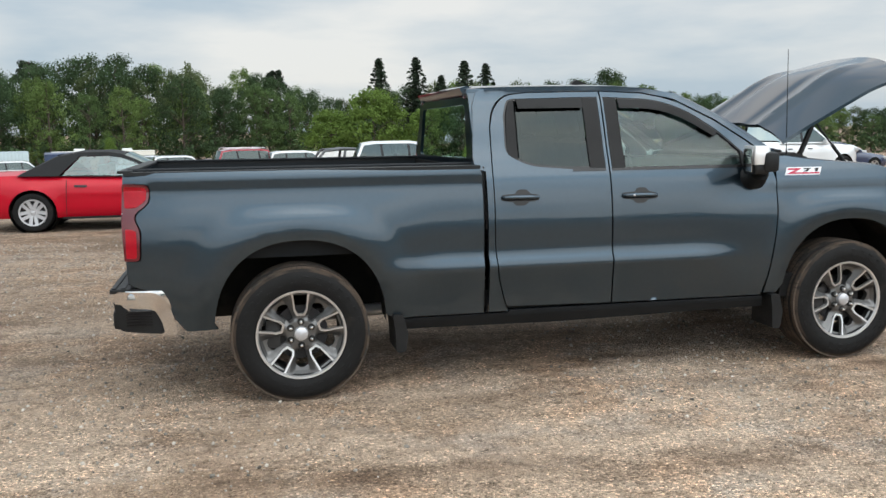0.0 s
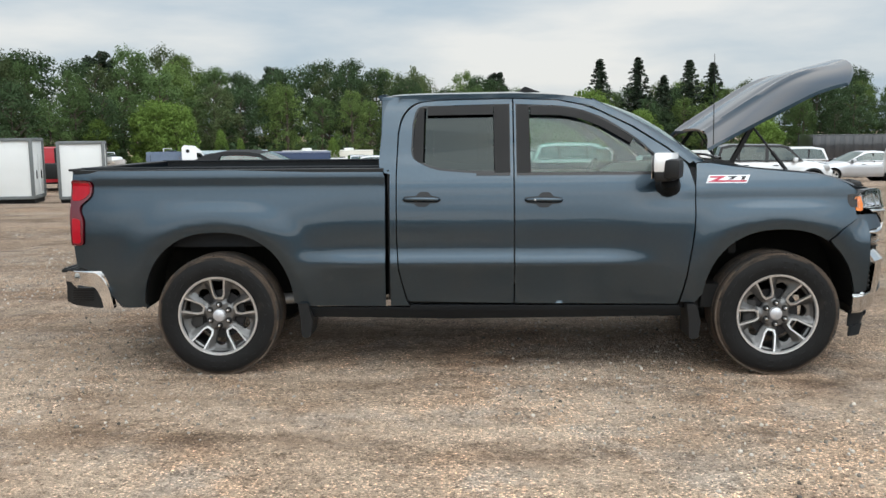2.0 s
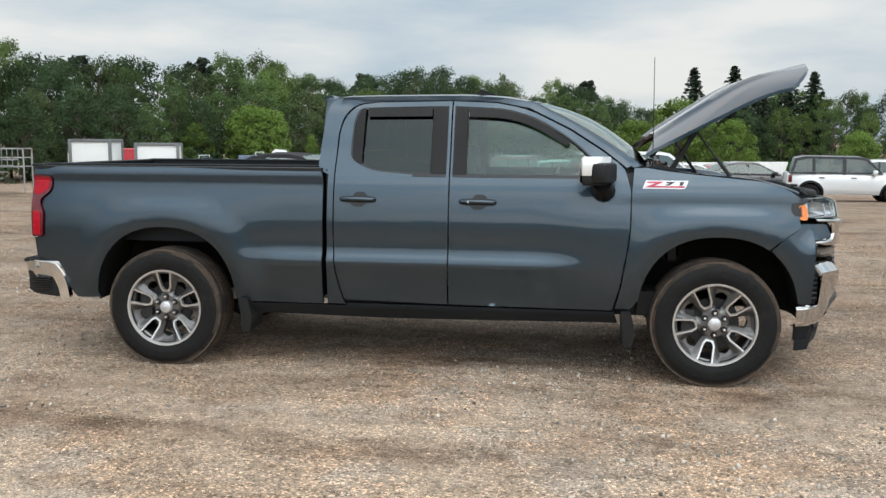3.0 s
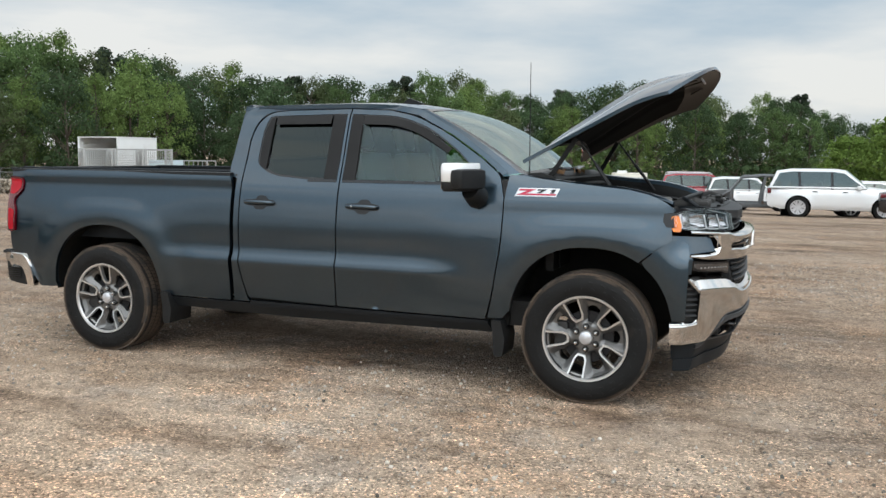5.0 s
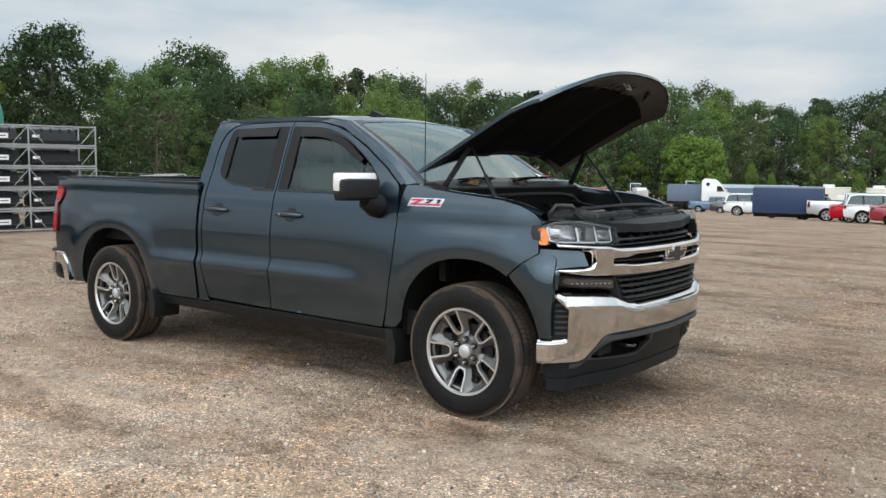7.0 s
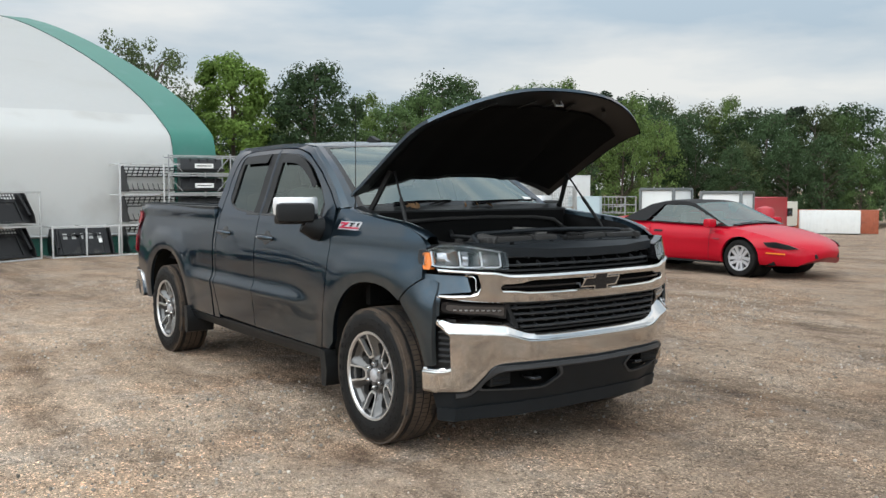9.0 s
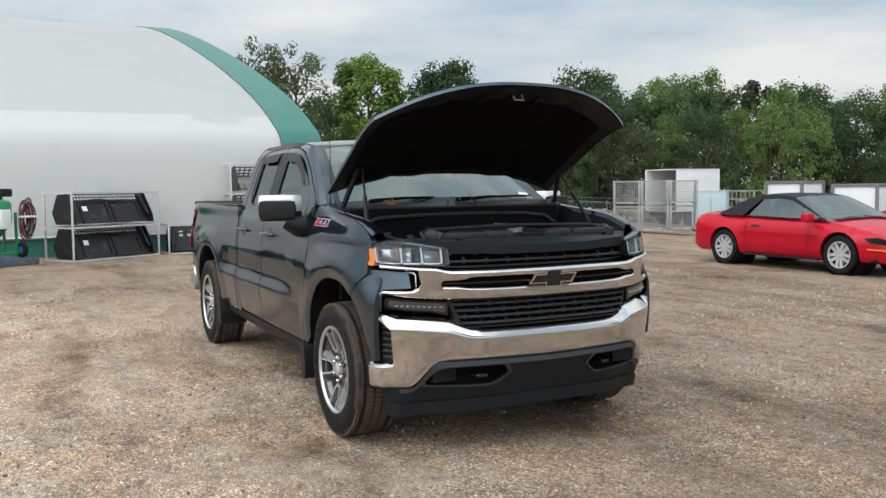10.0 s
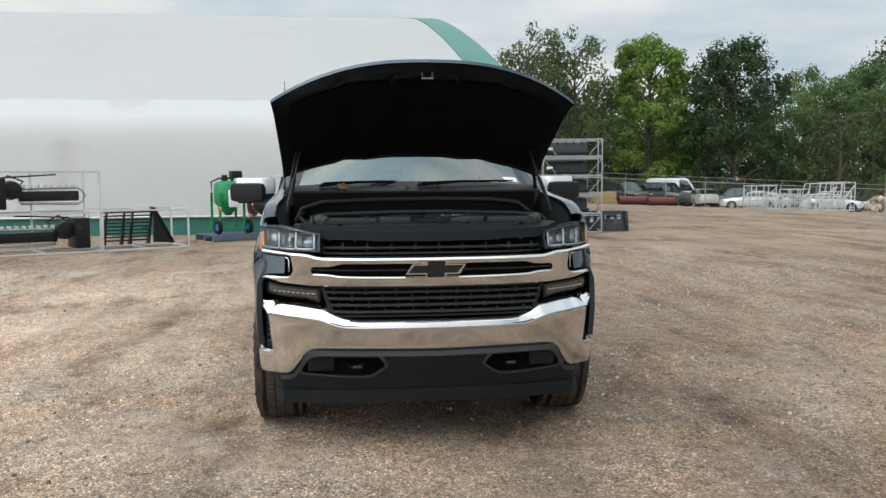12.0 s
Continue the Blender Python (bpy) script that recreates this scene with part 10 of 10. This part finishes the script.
# chain-link fence with barbed top arms to the west
def fence():
    f = thing("chain_link_fence", on_ground(-52.5, 18.0), 0, "grey chain-link fence with angled barbed wire arms", "fence", kind="")
    base = f.matrix_world.translation
    pts = [(-50.0, 14.0), (-52.6, 20.5), (-53.5, 27.0), (-54.5, 33.5), (-55.5, 40.0), (-56.5, 46.5), (-57.5, 53.0), (-58.5, 60.0), (-59.5, 68.0)]
    world_pts = []
    for (xa, ya), (xb, yb) in zip(pts[:-1], pts[1:]):
        for k in range(2):
            world_pts.append((xa + (xb - xa) * k / 2, ya + (yb - ya) * k / 2))
    loc = [Vector((x - base.x, y - base.y, float(ground_z(x, y)) - base.z)) for x, y in world_pts]
    for p in loc:
        part("fence_post", Geo().rod([p, p + Vector((0, 0, 1.9))], 0.035, 6).rod([p + Vector((0, 0, 1.9)), p + Vector((0.25, 0.05, 2.25))], 0.02, 5), M_WIRE, f)
    for a, b in zip(loc[:-1], loc[1:]):
        part("top_rail", Geo().rod([a + Vector((0, 0, 1.88)), b + Vector((0, 0, 1.88))], 0.025, 6), M_WIRE, f)
        part("barbed_wire", Geo().rod([a + Vector((0.22, 0.04, 2.22)), b + Vector((0.22, 0.04, 2.22))], 0.012, 4), M_WIRE, f)
        g = Geo()
        n = 15
        for i in range(-9, n):
            for s in (1, -1):
                t0, t1 = i / n, (i + 9) / n
                q0, q1 = max(0, t0), min(1, t1)
                if q1 <= q0:
                    continue
                z0, z1 = (q0 - t0) / (t1 - t0), (q1 - t0) / (t1 - t0)
                if s < 0:
                    z0, z1 = 1 - z0, 1 - z1
                g.bar(a.lerp(b, q0) + Vector((0, 0, 0.05 + 1.8 * z0)), a.lerp(b, q1) + Vector((0, 0, 0.05 + 1.8 * z1)), 0.005)
        part("fence_mesh", g, M_WIRE, f, smooth=False)


fence()


def scrap_frames():
    """Heap of empty galvanised frames before the fence."""
    rng = random.Random(3)
    for k in range(9):
        x, y = -52.3 + 0.2 * k + rng.uniform(-0.6, 0.6), 30.2 + 0.66 * k
        L, D, H = rng.uniform(1.6, 2.4), rng.uniform(0.9, 1.3), rng.uniform(0.9, 2.2)
        c = thing("empty_frame", on_ground(x, y), rng.uniform(50, 120), "empty galvanised tube frame on the scrap heap", "frame", "scrap frames")
        g_tilt = rng.uniform(-0.25, 0.25)
        for xx in (0, L / 2, L):
            for yy in (0, D):
                part("post", Geo().bar((xx, yy, 0), (xx + g_tilt * H * (k % 2), yy, H), 0.055), M_RACK, c)
        for z in (0.03, H * 0.5, H):
            sh = g_tilt * z * (k % 2)
            for yy in (0, D):
                part("rail", Geo().bar((sh, yy, z), (L + sh, yy, z), 0.055), M_RACK, c)
            for xx in (0, L):
                part("cross_rail", Geo().bar((xx + sh, 0, z), (xx + sh, D, z), 0.055), M_RACK, c)
        part("diagonal", Geo().bar((0, 0, 0), (L, 0, H * 0.9), 0.05), M_RACK, c)


scrap_frames()


def stone_baskets():
    """Low walls of piled field stones in wire baskets."""
    rng = random.Random(8)
    ico = bmesh.new()
    bmesh.ops.create_icosphere(ico, subdivisions=1, radius=1.0)
    iv = [v.co.copy() for v in ico.verts]
    fv = [[v.index for v in f.verts] for f in ico.faces]
    ico.free()
    for k in range(6):
        x, y = -52.6 - 0.35 * k, 39.6 + 2.0 * k
        b = thing("stone_pile", on_ground(x, y), 80, "pile of brown field stones on a pallet", "stones", "stone piles")
        g = Geo()
        for i in range(110):
            s = rng.uniform(0.09, 0.19)
            c = Vector((rng.uniform(0, 1.9), rng.uniform(-0.5, 0.5), s * 0.7 + rng.uniform(0, 1.0)))
            m = Matrix.LocRotScale(c, Euler((rng.uniform(0, 3), rng.uniform(0, 3), rng.uniform(0, 3))), (s * 1.3, s, s * 0.8))
            g.add([m @ v for v in iv], fv)
        ob = part("rubble_heap", g, M_STONE, b, smooth=False)
        ob["kind"] = "stuff"


stone_baskets()


def red_rollers():
    for k in range(2):
        x, y = -50.2 - 0.25 * k, 20.2 + 2.2 * k
        r = thing("red_roller", on_ground(x, y), 84, "rusty red steel roller on the ground", "roller", "red rollers")
        part("drum", Geo().rod([(-0.9, 0, 0.32), (0.9, 0, 0.32)], 0.30, 18), M_RUST, r)
        for xx in (-0.92, 0.92):
            part("end_ring", Geo().lathe([(0.22, xx - 0.04), (0.33, xx - 0.04), (0.33, xx + 0.04), (0.22, xx + 0.04)], "x", 20, (0, 0, 0.33)), M_RUST, r)
    t = thing("sand_crate", on_ground(-49.9, 18.0), 84, "tan wooden crate beside the rollers", "crate")
    part("crate_body", Geo().box(-0.8, 0.8, -0.5, 0.5, 0, 0.85, 0.02), mat("tan_wood", (0.30, 0.24, 0.14), rough=0.8, var=0.2, scale=4), t)
    for z in (0.2, 0.5):
        part("crate_slat", Geo().box(-0.82, 0.82, -0.52, -0.50, z, z + 0.1), M_YELLOW, t)


red_rollers()


def smoker():
    s = thing("barrel_smoker", on_ground(-14.8, 30.5), 20, "dark red barrel smoker on a black cart", "smoker")
    part("barrel", Geo().lathe([(0, 0.55), (0.25, 0.6), (0.42, 0.9), (0.45, 1.2), (0.35, 1.45), (0.0, 1.55)], "z", 20), M_TRAILER_RED, s)
    part("cart", Geo().box(-0.8, 0.8, -0.5, 0.5, 0.4, 0.5, 0.03), M_BLACK, s)
    part("fire_box", Geo().box(-1.5, -0.5, -0.4, 0.4, 0.6, 1.25, 0.06), M_BLACK, s)
    for x in (-0.7, 0.7):
        part("wheel", Geo().lathe([(0.1, -0.06), (0.26, -0.07), (0.28, 0.07), (0.1, 0.06)], "y", 16, (x, -0.5, 0.28)), M_RUBBER, s)
        part("leg", Geo().bar((x, 0.4, 0), (x, 0.4, 0.45), 0.05), M_BLACK, s)
    part("chimney", Geo().rod([(-1.0, 0, 1.2), (-1.0, 0, 1.9)], 0.06, 8), M_BLACK, s)


smoker()


def work_platform():
    w = thing("rolling_steps", on_ground(-19.6, 24.4), 15, "grey rolling platform steps beside the camper", "steps")
    for x in (0, 1.8):
        for y in (0, 1.0):
            part("post", Geo().bar((x, y, 0), (x, y, 1.7), 0.05), M_RACK_GREY, w)
    for k in range(5):
        part("tread", Geo().box(0.1 + 0.2 * k, 0.5 + 0.2 * k, 0.05, 0.95, 0.25 + 0.25 * k, 0.29 + 0.25 * k), M_RACK_GREY, w)
    for z in (1.0, 1.35, 1.7):
        part("rail", Geo().bar((0, 0, z), (1.8, 0, z), 0.04).bar((0, 1.0, z), (1.8, 1.0, z), 0.04), M_RACK_GREY, w)
    for k in range(9):
        part("rung", Geo().bar((0.2 * k, 0, 1.0), (0.2 * k, 0, 1.7), 0.02), M_RACK_GREY, w)


work_platform()


def yellow_loader():
    y = thing("wheel_loader", on_ground(33.5, 46.0), 10, "dirty yellow wheel loader with a glass cab", "machine")
    part("chassis", Geo().box(-1.8, 1.8, -0.9, 0.9, 0.7, 1.4, 0.1), M_YELLOW, y)
    part("engine_hood", Geo().box(-2.4, -0.5, -0.8, 0.8, 1.3, 2.2, 0.15), M_YELLOW, y)
    part("cab_frame", Geo().box(-0.4, 1.0, -0.75, 0.75, 1.35, 3.0, 0.06), M_CAR_GLASS, y)
    part("cab_roof", Geo().box(-0.5, 1.1, -0.85, 0.85, 3.0, 3.15, 0.04), M_YELLOW, y)
    for x in (-0.4, 1.0):
        for yy in (-0.75, 0.75):
            part("cab_post", Geo().bar((x, yy, 1.35), (x, yy, 3.0), 0.08), M_BLACK, y)
    for x in (-1.4, 1.4):
        for yy in (-1.0, 1.0):
            part("wheel", Geo().lathe([(0.3, -0.2), (0.6, -0.25), (0.72, -0.15), (0.72, 0.15), (0.6, 0.25), (0.3, 0.2), (0.0, 0.15)], "y", 20, (x, yy, 0.72)), M_RUBBER, y)
    part("lift_arm", Geo().bar((0.8, 0.7, 1.6), (2.6, 0.7, 0.8), 0.2).bar((0.8, -0.7, 1.6), (2.6, -0.7, 0.8), 0.2), M_YELLOW, y)
    part("front_bucket", Geo().prism([(2.5, 0.2), (3.3, 0.1), (3.3, 0.15), (2.8, 0.4), (2.7, 1.1), (2.5, 1.1)], "y", -1.2, 1.2), M_ATTACH, y)


yellow_loader()
